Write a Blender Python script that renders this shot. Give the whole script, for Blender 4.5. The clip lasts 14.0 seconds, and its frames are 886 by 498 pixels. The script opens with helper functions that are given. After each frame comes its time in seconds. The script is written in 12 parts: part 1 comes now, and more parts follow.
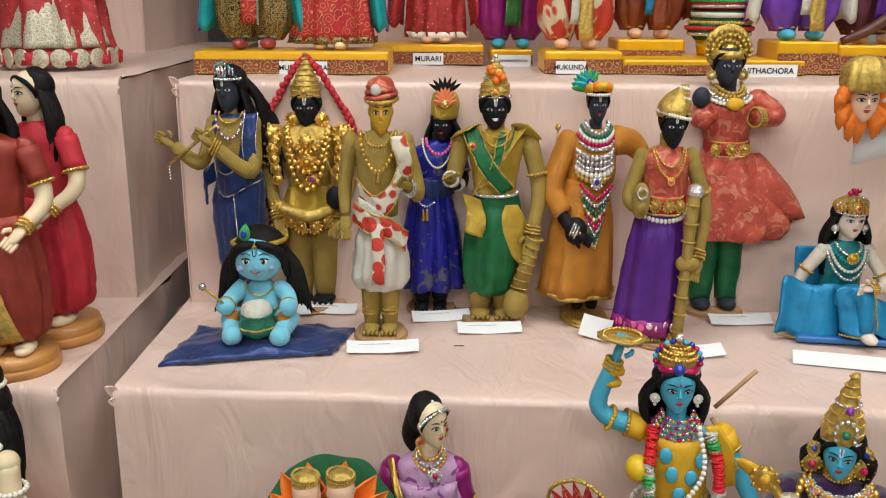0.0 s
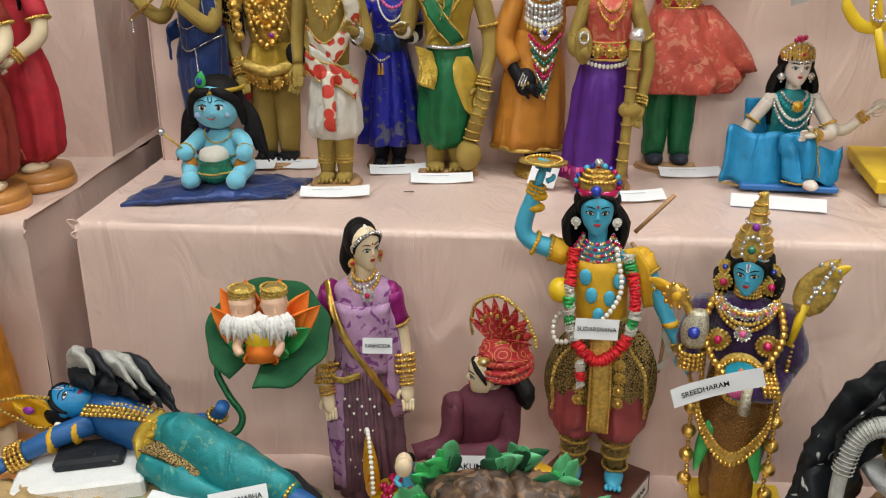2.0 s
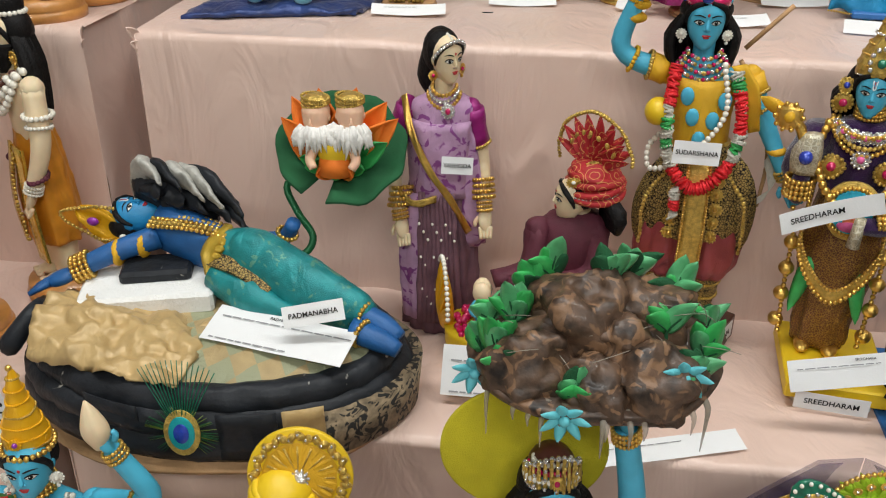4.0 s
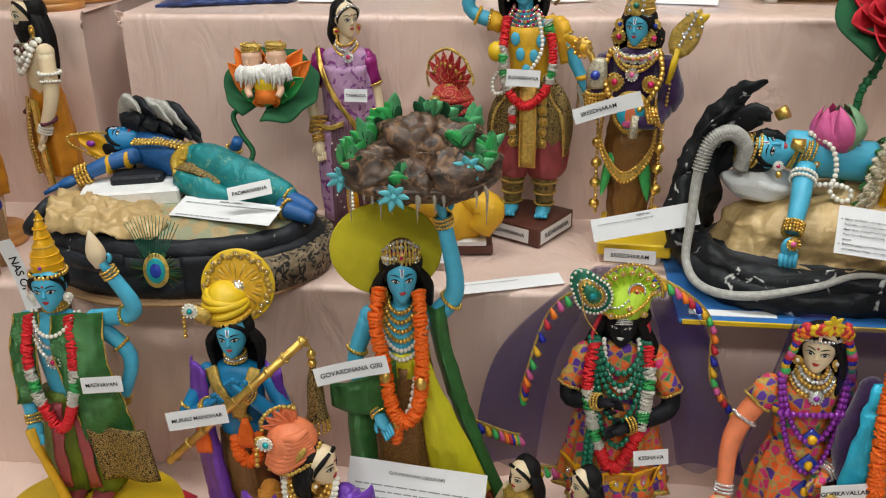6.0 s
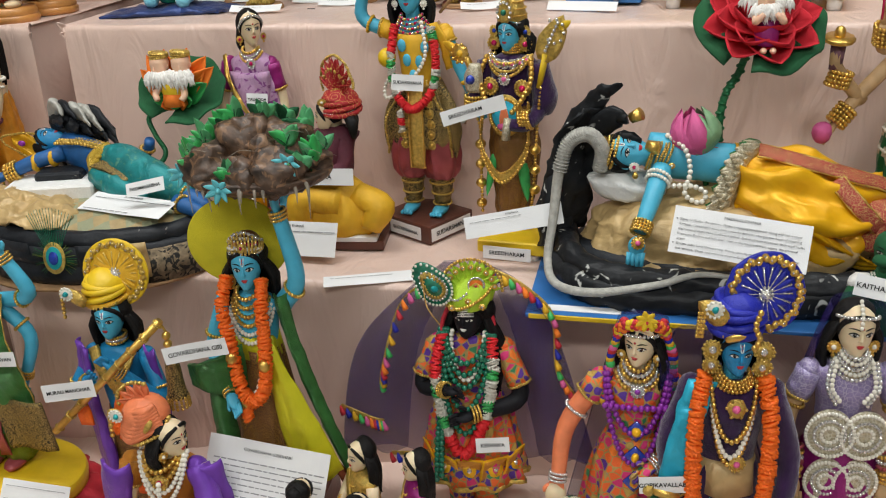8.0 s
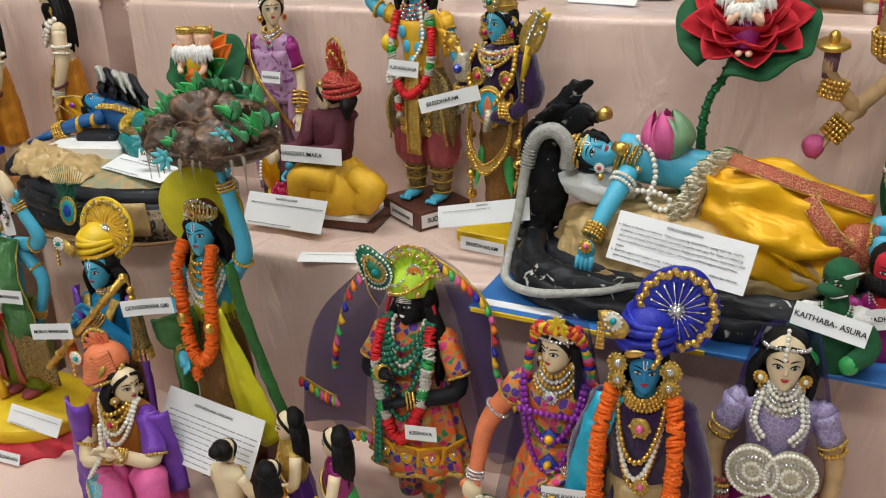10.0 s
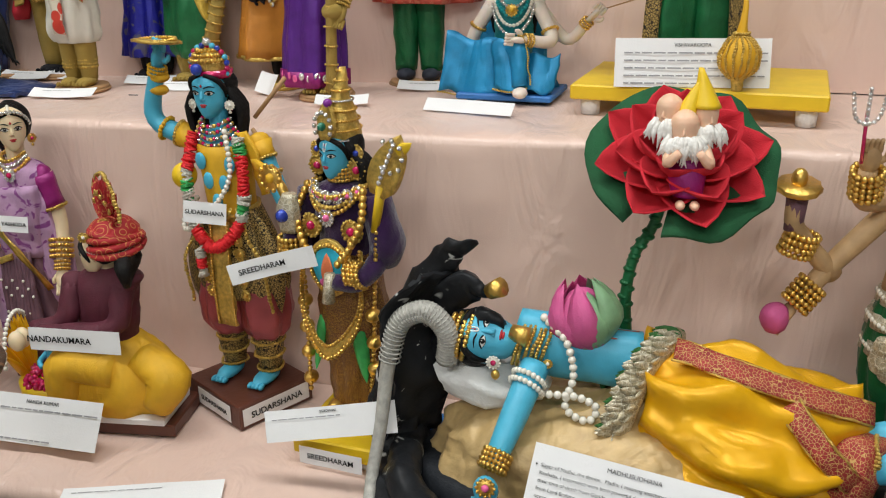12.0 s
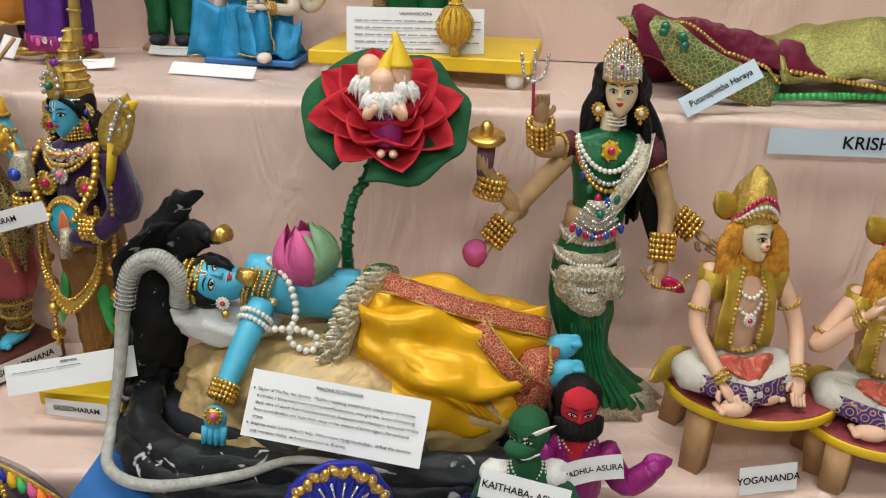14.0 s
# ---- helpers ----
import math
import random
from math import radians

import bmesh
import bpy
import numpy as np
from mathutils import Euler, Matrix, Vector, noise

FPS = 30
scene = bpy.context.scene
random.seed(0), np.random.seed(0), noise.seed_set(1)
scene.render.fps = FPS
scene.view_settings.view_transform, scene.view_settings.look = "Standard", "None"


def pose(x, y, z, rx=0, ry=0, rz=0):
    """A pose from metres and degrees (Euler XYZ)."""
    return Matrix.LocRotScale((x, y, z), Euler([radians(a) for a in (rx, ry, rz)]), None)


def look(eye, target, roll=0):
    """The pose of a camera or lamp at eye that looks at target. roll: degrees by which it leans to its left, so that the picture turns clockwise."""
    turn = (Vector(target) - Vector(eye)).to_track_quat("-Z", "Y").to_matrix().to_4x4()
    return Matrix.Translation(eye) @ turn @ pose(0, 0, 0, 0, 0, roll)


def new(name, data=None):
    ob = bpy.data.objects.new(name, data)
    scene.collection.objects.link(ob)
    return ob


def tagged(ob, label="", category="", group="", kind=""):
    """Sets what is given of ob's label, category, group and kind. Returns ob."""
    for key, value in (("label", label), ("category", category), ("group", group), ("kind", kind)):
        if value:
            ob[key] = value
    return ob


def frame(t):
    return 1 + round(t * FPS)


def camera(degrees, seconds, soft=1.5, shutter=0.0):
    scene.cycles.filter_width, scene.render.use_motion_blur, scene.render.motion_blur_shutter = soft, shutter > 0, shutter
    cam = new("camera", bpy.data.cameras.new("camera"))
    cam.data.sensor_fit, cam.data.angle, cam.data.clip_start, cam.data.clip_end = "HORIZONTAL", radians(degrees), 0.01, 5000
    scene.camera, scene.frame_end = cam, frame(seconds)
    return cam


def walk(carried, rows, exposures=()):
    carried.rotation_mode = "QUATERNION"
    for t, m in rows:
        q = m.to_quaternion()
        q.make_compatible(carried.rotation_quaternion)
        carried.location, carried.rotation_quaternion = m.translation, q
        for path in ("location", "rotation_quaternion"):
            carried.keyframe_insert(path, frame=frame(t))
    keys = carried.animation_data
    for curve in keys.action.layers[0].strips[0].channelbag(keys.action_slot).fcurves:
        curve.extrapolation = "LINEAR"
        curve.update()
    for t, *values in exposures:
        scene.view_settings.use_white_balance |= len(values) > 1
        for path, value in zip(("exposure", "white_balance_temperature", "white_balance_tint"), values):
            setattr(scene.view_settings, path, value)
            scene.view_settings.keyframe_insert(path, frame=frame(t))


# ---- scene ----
cam = camera(54.1, 14.0, soft=1.1)
PATH = [
    (0, (0.012, 0.083, 1.532), (-0.004, 2.0, 0.963), 0.2),
    (0.5, (0.086, 0.063, 1.546), (0.088, 1.986, 0.997), 0.0),
    (1, (0.136, 0.048, 1.549), (0.135, 1.965, 0.976), -0.1),
    (1.5, (0.144, 0.017, 1.501), (0.109, 1.911, 0.862), 0.1),
    (2, (0.134, 0.009, 1.434), (0.033, 1.874, 0.719), -0.5),
    (2.5, (0.095, 0.026, 1.419), (-0.071, 1.867, 0.655), -1.2),
    (3, (0.06, 0.043, 1.394), (-0.148, 1.851, 0.566), -1.1),
    (3.5, (0.056, 0.047, 1.361), (-0.146, 1.819, 0.456), -0.2),
    (4, (0.08, 0.033, 1.339), (-0.093, 1.785, 0.39), 0.3),
    (4.2, (0.088, 0.016, 1.337), (-0.075, 1.766, 0.383), 0.4),
    (6.3, (0.241, -0.405, 1.283), (0.11, 1.43, 0.499), -1.2),
    (6.5, (0.241, -0.417, 1.28), (0.121, 1.424, 0.508), -1.2),
    (7, (0.247, -0.422, 1.281), (0.093, 1.417, 0.509), -1.6),
    (7.5, (0.388, -0.398, 1.303), (0.151, 1.428, 0.523), -1.8),
    (7.7, (0.459, -0.396, 1.298), (0.186, 1.422, 0.511), -2.1),
    (9.8, (0.813, -0.344, 1.283), (0.079, 1.337, 0.487), -2.1),
    (10, (0.837, -0.315, 1.28), (0.103, 1.366, 0.481), -2.1),
    (10.5, (0.755, -0.17, 1.281), (0.105, 1.543, 0.48), -2.2),
    (11, (0.702, -0.062, 1.284), (0.172, 1.701, 0.501), -2.1),
    (11.5, (0.698, 0.038, 1.291), (0.245, 1.84, 0.552), -1.7),
    (12, (0.699, 0.054, 1.298), (0.312, 1.885, 0.592), -1.1),
    (12.5, (0.751, 0.079, 1.292), (0.518, 1.939, 0.593), 0.2),
    (13, (0.806, 0.089, 1.297), (0.721, 1.951, 0.572), 1.1),
    (13.5, (0.817, 0.037, 1.3), (0.804, 1.892, 0.552), 1.4),
    (14, (0.807, -0.024, 1.299), (0.824, 1.829, 0.546), 1.5),
]
walk(cam, [(t, look(eye, target, roll)) for t, eye, target, roll in PATH])

# ---- world, light, exposure ----
world = bpy.data.worlds.new("world")
scene.world = world
world.use_nodes = True
wbg = world.node_tree.nodes["Background"]
wbg.inputs[0].default_value = (0.9, 0.95, 1.0, 1)
wbg.inputs[1].default_value = 0.03
scene.view_settings.exposure = 0.0
PANEL_POWER = 20.0


def area_lamp(x, y, z, sx, sy, watts, colour=(0.96, 0.985, 0.965)):
    d = bpy.data.lights.new("panel_light", "AREA")
    d.shape, d.size, d.size_y, d.energy, d.color = "RECTANGLE", sx, sy, watts, colour
    ob = new("panel_light", d)
    ob.matrix_world = pose(x, y, z)
    return ob


LAMPS = ((-0.6, -1.45, 1.25), (1.0, -1.45, 1.20), (-0.35, 0.6, 0.90), (1.0, 0.6, 0.76))
for lx, ly, share in LAMPS:
    area_lamp(lx, ly, 2.86, 1.15, 0.28, PANEL_POWER * share)


# ---- materials ----
def mat(name, c, rough=0.7, metal=0.0, var=0.12, scale=60.0, bump=0.15, bscale=400.0, sheen=0.0, weave=False,
        pattern=None, trans=0.0, coat=0.0, alpha=1.0, sss=0.0):
    """A procedural surface: two scales of colour variation, a fine relief, and on demand a woven grain or a pattern."""
    m = bpy.data.materials.new(name)
    m.use_nodes = True
    nt = m.node_tree
    n, l = nt.nodes, nt.links
    p = n["Principled BSDF"]
    tc = n.new("ShaderNodeTexCoord")
    big = n.new("ShaderNodeTexNoise")
    big.inputs["Scale"].default_value, big.inputs["Detail"].default_value = scale, 5
    l.new(tc.outputs["Object"], big.inputs["Vector"])
    ramp = n.new("ShaderNodeValToRGB")
    ramp.color_ramp.elements[0].position, ramp.color_ramp.elements[1].position = 0.3, 0.72
    ramp.color_ramp.elements[0].color = (*[max(0, v * (1 - var)) for v in c], 1)
    ramp.color_ramp.elements[1].color = (*[min(1, v * (1 + var)) for v in c], 1)
    l.new(big.outputs["Fac"], ramp.inputs["Fac"])
    colour = ramp.outputs["Color"]
    if pattern:
        kind, pc, ps, thr = pattern
        if kind == "dots":
            t = n.new("ShaderNodeTexVoronoi")
            t.inputs["Scale"].default_value = ps
            fac = t.outputs["Distance"]
        elif kind == "web":
            t = n.new("ShaderNodeTexVoronoi")
            t.feature = "DISTANCE_TO_EDGE"
            t.inputs["Scale"].default_value = ps
            fac = t.outputs["Distance"]
        elif kind == "rings":
            t = n.new("ShaderNodeTexVoronoi")
            t.inputs["Scale"].default_value = ps
            w = n.new("ShaderNodeMath")
            w.operation = "PINGPONG"
            w.inputs[1].default_value = 0.16
            l.new(t.outputs["Distance"], w.inputs[0])
            fac = w.outputs[0]
        elif kind == "checks":
            t = n.new("ShaderNodeTexChecker")
            t.inputs["Scale"].default_value = ps
            fac = t.outputs["Fac"]
        else:
            t = n.new("ShaderNodeTexNoise")
            t.inputs["Scale"].default_value, t.inputs["Detail"].default_value = ps, 2
            t.inputs["Distortion"].default_value = 1.4
            fac = t.outputs["Fac"]
        if kind == "checks":
            turn = n.new("ShaderNodeMapping")
            turn.inputs["Rotation"].default_value = (0, 0, 0.95)
            turn.inputs["Scale"].default_value = (1.0, 0.8, 0.02)
            l.new(tc.outputs["Object"], turn.inputs["Vector"])
            l.new(turn.outputs["Vector"], t.inputs["Vector"])
        else:
            l.new(tc.outputs["Object"], t.inputs["Vector"])
        cut = n.new("ShaderNodeMapRange")
        cut.inputs["From Min"].default_value, cut.inputs["From Max"].default_value = thr - 0.025, thr + 0.025
        l.new(fac, cut.inputs["Value"])
        mix = n.new("ShaderNodeMix")
        mix.data_type = "RGBA"
        l.new(cut.outputs["Result"], mix.inputs["Factor"])
        mix.inputs["A"].default_value = (*pc, 1)
        l.new(colour, mix.inputs["B"])
        colour = mix.outputs["Result"]
    l.new(colour, p.inputs["Base Color"])
    p.inputs["Roughness"].default_value, p.inputs["Metallic"].default_value = rough, metal
    if any(k in name for k in ("silk", "satin", "sateen", "brocade")) and "pink_satin" not in name:
        p.inputs["Roughness"].default_value, p.inputs["Metallic"].default_value = min(rough, 0.36), max(metal, 0.24)
    p.inputs["Sheen Weight"].default_value = sheen
    if max(c) < 0.06:
        p.inputs["Specular IOR Level"].default_value = 0.18
    p.inputs["Coat Weight"].default_value = coat
    p.inputs["Alpha"].default_value = alpha
    if sss:
        p.inputs["Subsurface Weight"].default_value, p.inputs["Subsurface Scale"].default_value = sss, 0.004
    if trans:
        p.inputs["Transmission Weight"].default_value = trans
    if weave:
        wv = n.new("ShaderNodeTexWave")
        wv.inputs["Scale"].default_value, wv.inputs["Distortion"].default_value = bscale, 1.5
        wv.bands_direction = "DIAGONAL"
        fine = wv
    else:
        fine = n.new("ShaderNodeTexNoise")
        fine.inputs["Scale"].default_value, fine.inputs["Detail"].default_value = bscale, 4
    l.new(tc.outputs["Object"], fine.inputs["Vector"])
    bp = n.new("ShaderNodeBump")
    bp.inputs["Strength"].default_value, bp.inputs["Distance"].default_value = min(1.0, bump * 1.8), 0.0012
    l.new(fine.outputs["Fac"], bp.inputs["Height"])
    l.new(bp.outputs["Normal"], p.inputs["Normal"])
    if any(k in name for k in ("satin", "silk", "cloth", "cotton", "brocade", "velvet", "tie_dye", "crumpled")) and "skin" not in name and "pink_satin" not in name:
        crease = n.new("ShaderNodeTexNoise")
        crease.inputs["Scale"].default_value, crease.inputs["Detail"].default_value, crease.inputs["Distortion"].default_value = 34, 2, 0.8
        sq = n.new("ShaderNodeMapping")
        sq.inputs["Scale"].default_value = (1.0, 1.0, 0.45)
        l.new(tc.outputs["Object"], sq.inputs["Vector"])
        l.new(sq.outputs["Vector"], crease.inputs["Vector"])
        b2 = n.new("ShaderNodeBump")
        b2.inputs["Strength"].default_value, b2.inputs["Distance"].default_value = 0.5, 0.010
        l.new(crease.outputs["Fac"], b2.inputs["Height"])
        l.new(bp.outputs["Normal"], b2.inputs["Normal"])
        l.new(b2.outputs["Normal"], p.inputs["Normal"])
    if "pink_satin" in name:
        soft = n.new("ShaderNodeTexNoise")
        soft.inputs["Scale"].default_value, soft.inputs["Detail"].default_value, soft.inputs["Distortion"].default_value = 9, 3, 1.6
        turn = n.new("ShaderNodeMapping")
        turn.inputs["Rotation"].default_value, turn.inputs["Scale"].default_value = (0.0, 0.5, 0.4), (1.6, 1.0, 0.5)
        l.new(tc.outputs["Object"], turn.inputs["Vector"])
        l.new(turn.outputs["Vector"], soft.inputs["Vector"])
        b3 = n.new("ShaderNodeBump")
        b3.inputs["Strength"].default_value, b3.inputs["Distance"].default_value = 0.5, 0.014
        l.new(soft.outputs["Fac"], b3.inputs["Height"])
        l.new(bp.outputs["Normal"], b3.inputs["Normal"])
        l.new(b3.outputs["Normal"], p.inputs["Normal"])
    return m


GOLD_C = (0.78, 0.50, 0.12)
def patchwork(name):
    """Embroidered cloth of small coloured patches with gold thread between them and tiny mirrors."""
    m = mat(name, (0.75, 0.12, 0.02), 0.6, 0, 0.2, 60, 0.6, 500)
    nt = m.node_tree
    n, l = nt.nodes, nt.links
    tc = next(x for x in n if x.bl_idname == "ShaderNodeTexCoord")
    cell = n.new("ShaderNodeTexVoronoi")
    cell.inputs["Scale"].default_value = 95
    l.new(tc.outputs["Object"], cell.inputs["Vector"])
    one = n.new("ShaderNodeSeparateColor")
    l.new(cell.outputs["Color"], one.inputs[0])
    dye = n.new("ShaderNodeValToRGB")
    dye.color_ramp.interpolation = "CONSTANT"
    stops = ((0.0, (0.82, 0.13, 0.02)), (0.40, (0.66, 0.03, 0.17)), (0.58, (0.10, 0.03, 0.30)), (0.74, (0.86, 0.20, 0.02)), (0.86, (0.03, 0.22, 0.09)), (0.93, (0.55, 0.36, 0.08)))
    while len(dye.color_ramp.elements) < len(stops):
        dye.color_ramp.elements.new(0.5)
    for e, (at, c) in zip(dye.color_ramp.elements, stops):
        e.position, e.color = at, (*c, 1)
    l.new(one.outputs[0], dye.inputs["Fac"])
    thread = n.new("ShaderNodeTexVoronoi")
    thread.feature = "DISTANCE_TO_EDGE"
    thread.inputs["Scale"].default_value = 95
    l.new(tc.outputs["Object"], thread.inputs["Vector"])
    cut = n.new("ShaderNodeMapRange")
    cut.inputs["From Min"].default_value, cut.inputs["From Max"].default_value = 0.05, 0.09
    l.new(thread.outputs["Distance"], cut.inputs["Value"])
    mix = n.new("ShaderNodeMix")
    mix.data_type = "RGBA"
    mix.inputs["A"].default_value = (0.42, 0.27, 0.08, 1)
    l.new(cut.outputs["Result"], mix.inputs["Factor"])
    l.new(dye.outputs["Color"], mix.inputs["B"])
    l.new(mix.outputs["Result"], n["Principled BSDF"].inputs["Base Color"])
    return m


M = {
    "satin": mat("pink_satin", (0.745, 0.545, 0.460), 0.30, 0, 0.05, 5, 0.12, 900, sheen=0.2),
    "tan": mat("tan_cloth_skin", (0.40, 0.27, 0.055), 0.75, 0, 0.10, 50, 0.3, 900, weave=True),
    "ochre": mat("gold_painted_face", (0.62, 0.36, 0.03), 0.35, 0.1, 0.12, 60, 0.15),
    "black": mat("black_felt_skin", (0.012, 0.012, 0.015), 0.6, 0, 0.3, 80, 0.3),
    "slate": mat("slate_grey_skin", (0.035, 0.04, 0.055), 0.5, 0, 0.2, 70, 0.2),
    "sky": mat("sky_blue_paint", (0.07, 0.43, 0.62), 0.45, 0, 0.08, 60, 0.12, 300),
    "baby": mat("light_blue_cloth", (0.17, 0.53, 0.68), 0.8, 0, 0.06, 60, 0.3, 1200, sheen=0.4),
    "deep": mat("deep_blue_paint", (0.012, 0.10, 0.30), 0.5, 0, 0.15, 60, 0.2),
    "mid": mat("mid_blue_paint", (0.01, 0.22, 0.46), 0.45, 0, 0.12, 60, 0.2),
    "cream": mat("cream_skin", (0.78, 0.62, 0.40), 0.5, 0, 0.05, 60, 0.1, sss=0.1),
    "pale": mat("pale_skin", (0.80, 0.70, 0.60), 0.5, 0, 0.05, 60, 0.1, sss=0.1),
    "peach": mat("peach_skin", (0.80, 0.50, 0.34), 0.5, 0, 0.06, 60, 0.1, sss=0.1),
    "woodskin": mat("carved_wood_skin", (0.52, 0.33, 0.16), 0.55, 0, 0.25, 40, 0.25, 120),
    "hair": mat("black_hair", (0.008, 0.007, 0.007), 0.55, 0, 0.4, 120, 0.9, 500),
    "white": mat("white_fibre", (0.80, 0.78, 0.74), 0.9, 0, 0.06, 80, 0.8, 300),
    "cotton": mat("white_cotton", (0.78, 0.74, 0.64), 0.8, 0, 0.05, 40, 0.3, 1000, weave=True),
    "eyew": mat("eye_white", (0.85, 0.83, 0.78), 0.3),
    "ink": mat("ink_black", (0.01, 0.01, 0.01), 0.5),
    "lip": mat("lip_red", (0.45, 0.02, 0.025), 0.4),
    "gold": mat("gold_metal", GOLD_C, 0.28, 0.9, 0.2, 90, 0.3, 500),
    "zari": mat("gold_brocade", (0.62, 0.42, 0.10), 0.38, 0.65, 0.3, 200, 0.9, 700),
    "zaridark": mat("gold_thread_on_black", (0.45, 0.31, 0.10), 0.45, 0.5, 0.3, 200, 0.8, 700, pattern=("web", (0.012, 0.01, 0.01), 360, 0.10)),
    "goldcloth": mat("gold_cloth", (0.60, 0.40, 0.05), 0.4, 0.35, 0.2, 60, 0.3, 900, weave=True),
    "pearl": mat("pearl", (0.82, 0.78, 0.68), 0.22, 0, 0.05, 60, 0.05, coat=0.5),
    "crystal": mat("rhinestone", (0.80, 0.80, 0.78), 0.12, 0.75, 0.25, 300, 0.6, 900),
    "silver": mat("silver", (0.62, 0.62, 0.60), 0.25, 0.85, 0.2, 90, 0.4),
    "ruby": mat("ruby_stone", (0.55, 0.01, 0.10), 0.15, 0.2, 0.3, 200, coat=0.6),
    "sapph": mat("sapphire_stone", (0.02, 0.05, 0.40), 0.15, 0.2, 0.3, 200, coat=0.6),
    "emer": mat("emerald_bead", (0.01, 0.16, 0.09), 0.25, 0.1, 0.3, 200, coat=0.4),
    "pinkbead": mat("pink_bead", (0.75, 0.12, 0.32), 0.3, 0, 0.2, 200, coat=0.4),
    "violetbead": mat("violet_bead", (0.24, 0.02, 0.32), 0.3, 0.1, 0.2, 200, coat=0.4),
    "navy": mat("navy_satin", (0.012, 0.035, 0.15), 0.38, 0, 0.25, 40, 0.3, 300, sheen=0.2),
    "royal": mat("royal_blue_silk", (0.012, 0.015, 0.30), 0.4, 0, 0.25, 40, 0.3, 500, pattern=("noise", (0.10, 0.10, 0.16), 45, 0.40)),
    "royalplain": mat("royal_blue_cloth", (0.010, 0.018, 0.36), 0.5, 0, 0.2, 40, 0.3, 500),
    "green": mat("green_satin", (0.010, 0.135, 0.045), 0.4, 0, 0.25, 40, 0.3, 500),
    "greengold": mat("green_gold_silk", (0.05, 0.20, 0.05), 0.38, 0.25, 0.25, 60, 0.3, 900, weave=True),
    "leafgreen": mat("felt_leaf_green", (0.012, 0.10, 0.035), 0.9, 0, 0.2, 40, 0.5, 900),
    "leafbright": mat("plastic_leaf_green", (0.045, 0.40, 0.10), 0.4, 0, 0.3, 50, 0.2, 300),
    "lime": mat("lime_cloth", (0.42, 0.62, 0.03), 0.6, 0, 0.15, 50, 0.3, 700),
    "yellow": mat("yellow_paint", (0.78, 0.52, 0.015), 0.45, 0, 0.08, 30, 0.15, 200),
    "lemon": mat("lemon_satin", (0.66, 0.62, 0.02), 0.45, 0, 0.1, 30, 0.2, 700),
    "mustard": mat("mustard_sateen", (0.86, 0.45, 0.006), 0.32, 0.05, 0.10, 35, 0.15, 900, weave=True),
    "turmeric": mat("turmeric_yellow_cloth", (0.72, 0.40, 0.015), 0.6, 0, 0.1, 50, 0.3, 900),
    "orange": mat("orange_cloth", (0.62, 0.24, 0.025), 0.6, 0, 0.12, 40, 0.3, 800, weave=True),
    "bright": mat("bright_orange_felt", (0.85, 0.20, 0.015), 0.7, 0, 0.12, 40, 0.4, 600),
    "garlandred": mat("red_paper_garland", (0.78, 0.018, 0.025), 0.6, 0, 0.15, 300, 0.3, 600),
    "garland": mat("orange_paper_garland", (1.0, 0.155, 0.006), 0.6, 0, 0.12, 300, 0.25, 600),
    "coral": mat("coral_orange_turban", (0.80, 0.22, 0.09), 0.5, 0, 0.15, 50, 0.3, 700),
    "purple": mat("purple_satin", (0.10, 0.02, 0.24), 0.4, 0, 0.2, 40, 0.25, 700),
    "violet": mat("violet_satin", (0.17, 0.05, 0.42), 0.36, 0, 0.2, 40, 0.25, 700),
    "velvet": mat("dark_purple_velvet", (0.03, 0.006, 0.055), 0.8, 0, 0.3, 60, 0.4, 900, sheen=0.5),
    "lilac": mat("lilac_printed_cotton", (0.46, 0.27, 0.43), 0.7, 0, 0.15, 60, 0.3, 900, pattern=("noise", (0.22, 0.05, 0.22), 55, 0.40)),
    "plum": mat("plum_crushed_cloth", (0.16, 0.075, 0.10), 0.7, 0, 0.25, 60, 0.5, 500),
    "magenta": mat("magenta_silk", (0.28, 0.012, 0.16), 0.4, 0, 0.2, 60, 0.3, 700),
    "maroon": mat("maroon_cloth", (0.10, 0.015, 0.03), 0.65, 0, 0.2, 60, 0.4, 900),
    "wine": mat("wine_satin", (0.34, 0.065, 0.075), 0.35, 0, 0.15, 40, 0.25, 700),
    "red": mat("red_cloth", (0.52, 0.02, 0.035), 0.6, 0, 0.15, 50, 0.3, 800),
    "redfelt": mat("red_felt", (0.58, 0.015, 0.03), 0.85, 0, 0.12, 60, 0.5, 900),
    "redbro": mat("coral_red_brocade", (0.52, 0.085, 0.055), 0.5, 0.05, 0.2, 60, 0.4, 700, pattern=("noise", (0.60, 0.20, 0.12), 70, 0.43)),
    "reddot": mat("red_tie_dye", (0.42, 0.015, 0.02), 0.65, 0, 0.2, 60, 0.3, 700, pattern=("rings", (0.72, 0.42, 0.12), 75, 0.015)),
    "redmedal": mat("red_medallion_cloth", (0.68, 0.62, 0.50), 0.6, 0, 0.1, 60, 0.3, 800, pattern=("dots", (0.55, 0.04, 0.02), 48, 0.50)),
    "mirrorcloth": patchwork("patchwork_mirror_cloth"),
    "pinkcloth": mat("pink_cloth", (0.62, 0.10, 0.28), 0.6, 0, 0.15, 50, 0.3, 800),
    "teal": mat("teal_silk", (0.012, 0.23, 0.24), 0.42, 0.1, 0.25, 60, 0.3, 900, pattern=("noise", (0.10, 0.30, 0.22), 60, 0.36)),
    "turq": mat("turquoise_satin", (0.01, 0.34, 0.36), 0.38, 0, 0.15, 40, 0.25, 700),
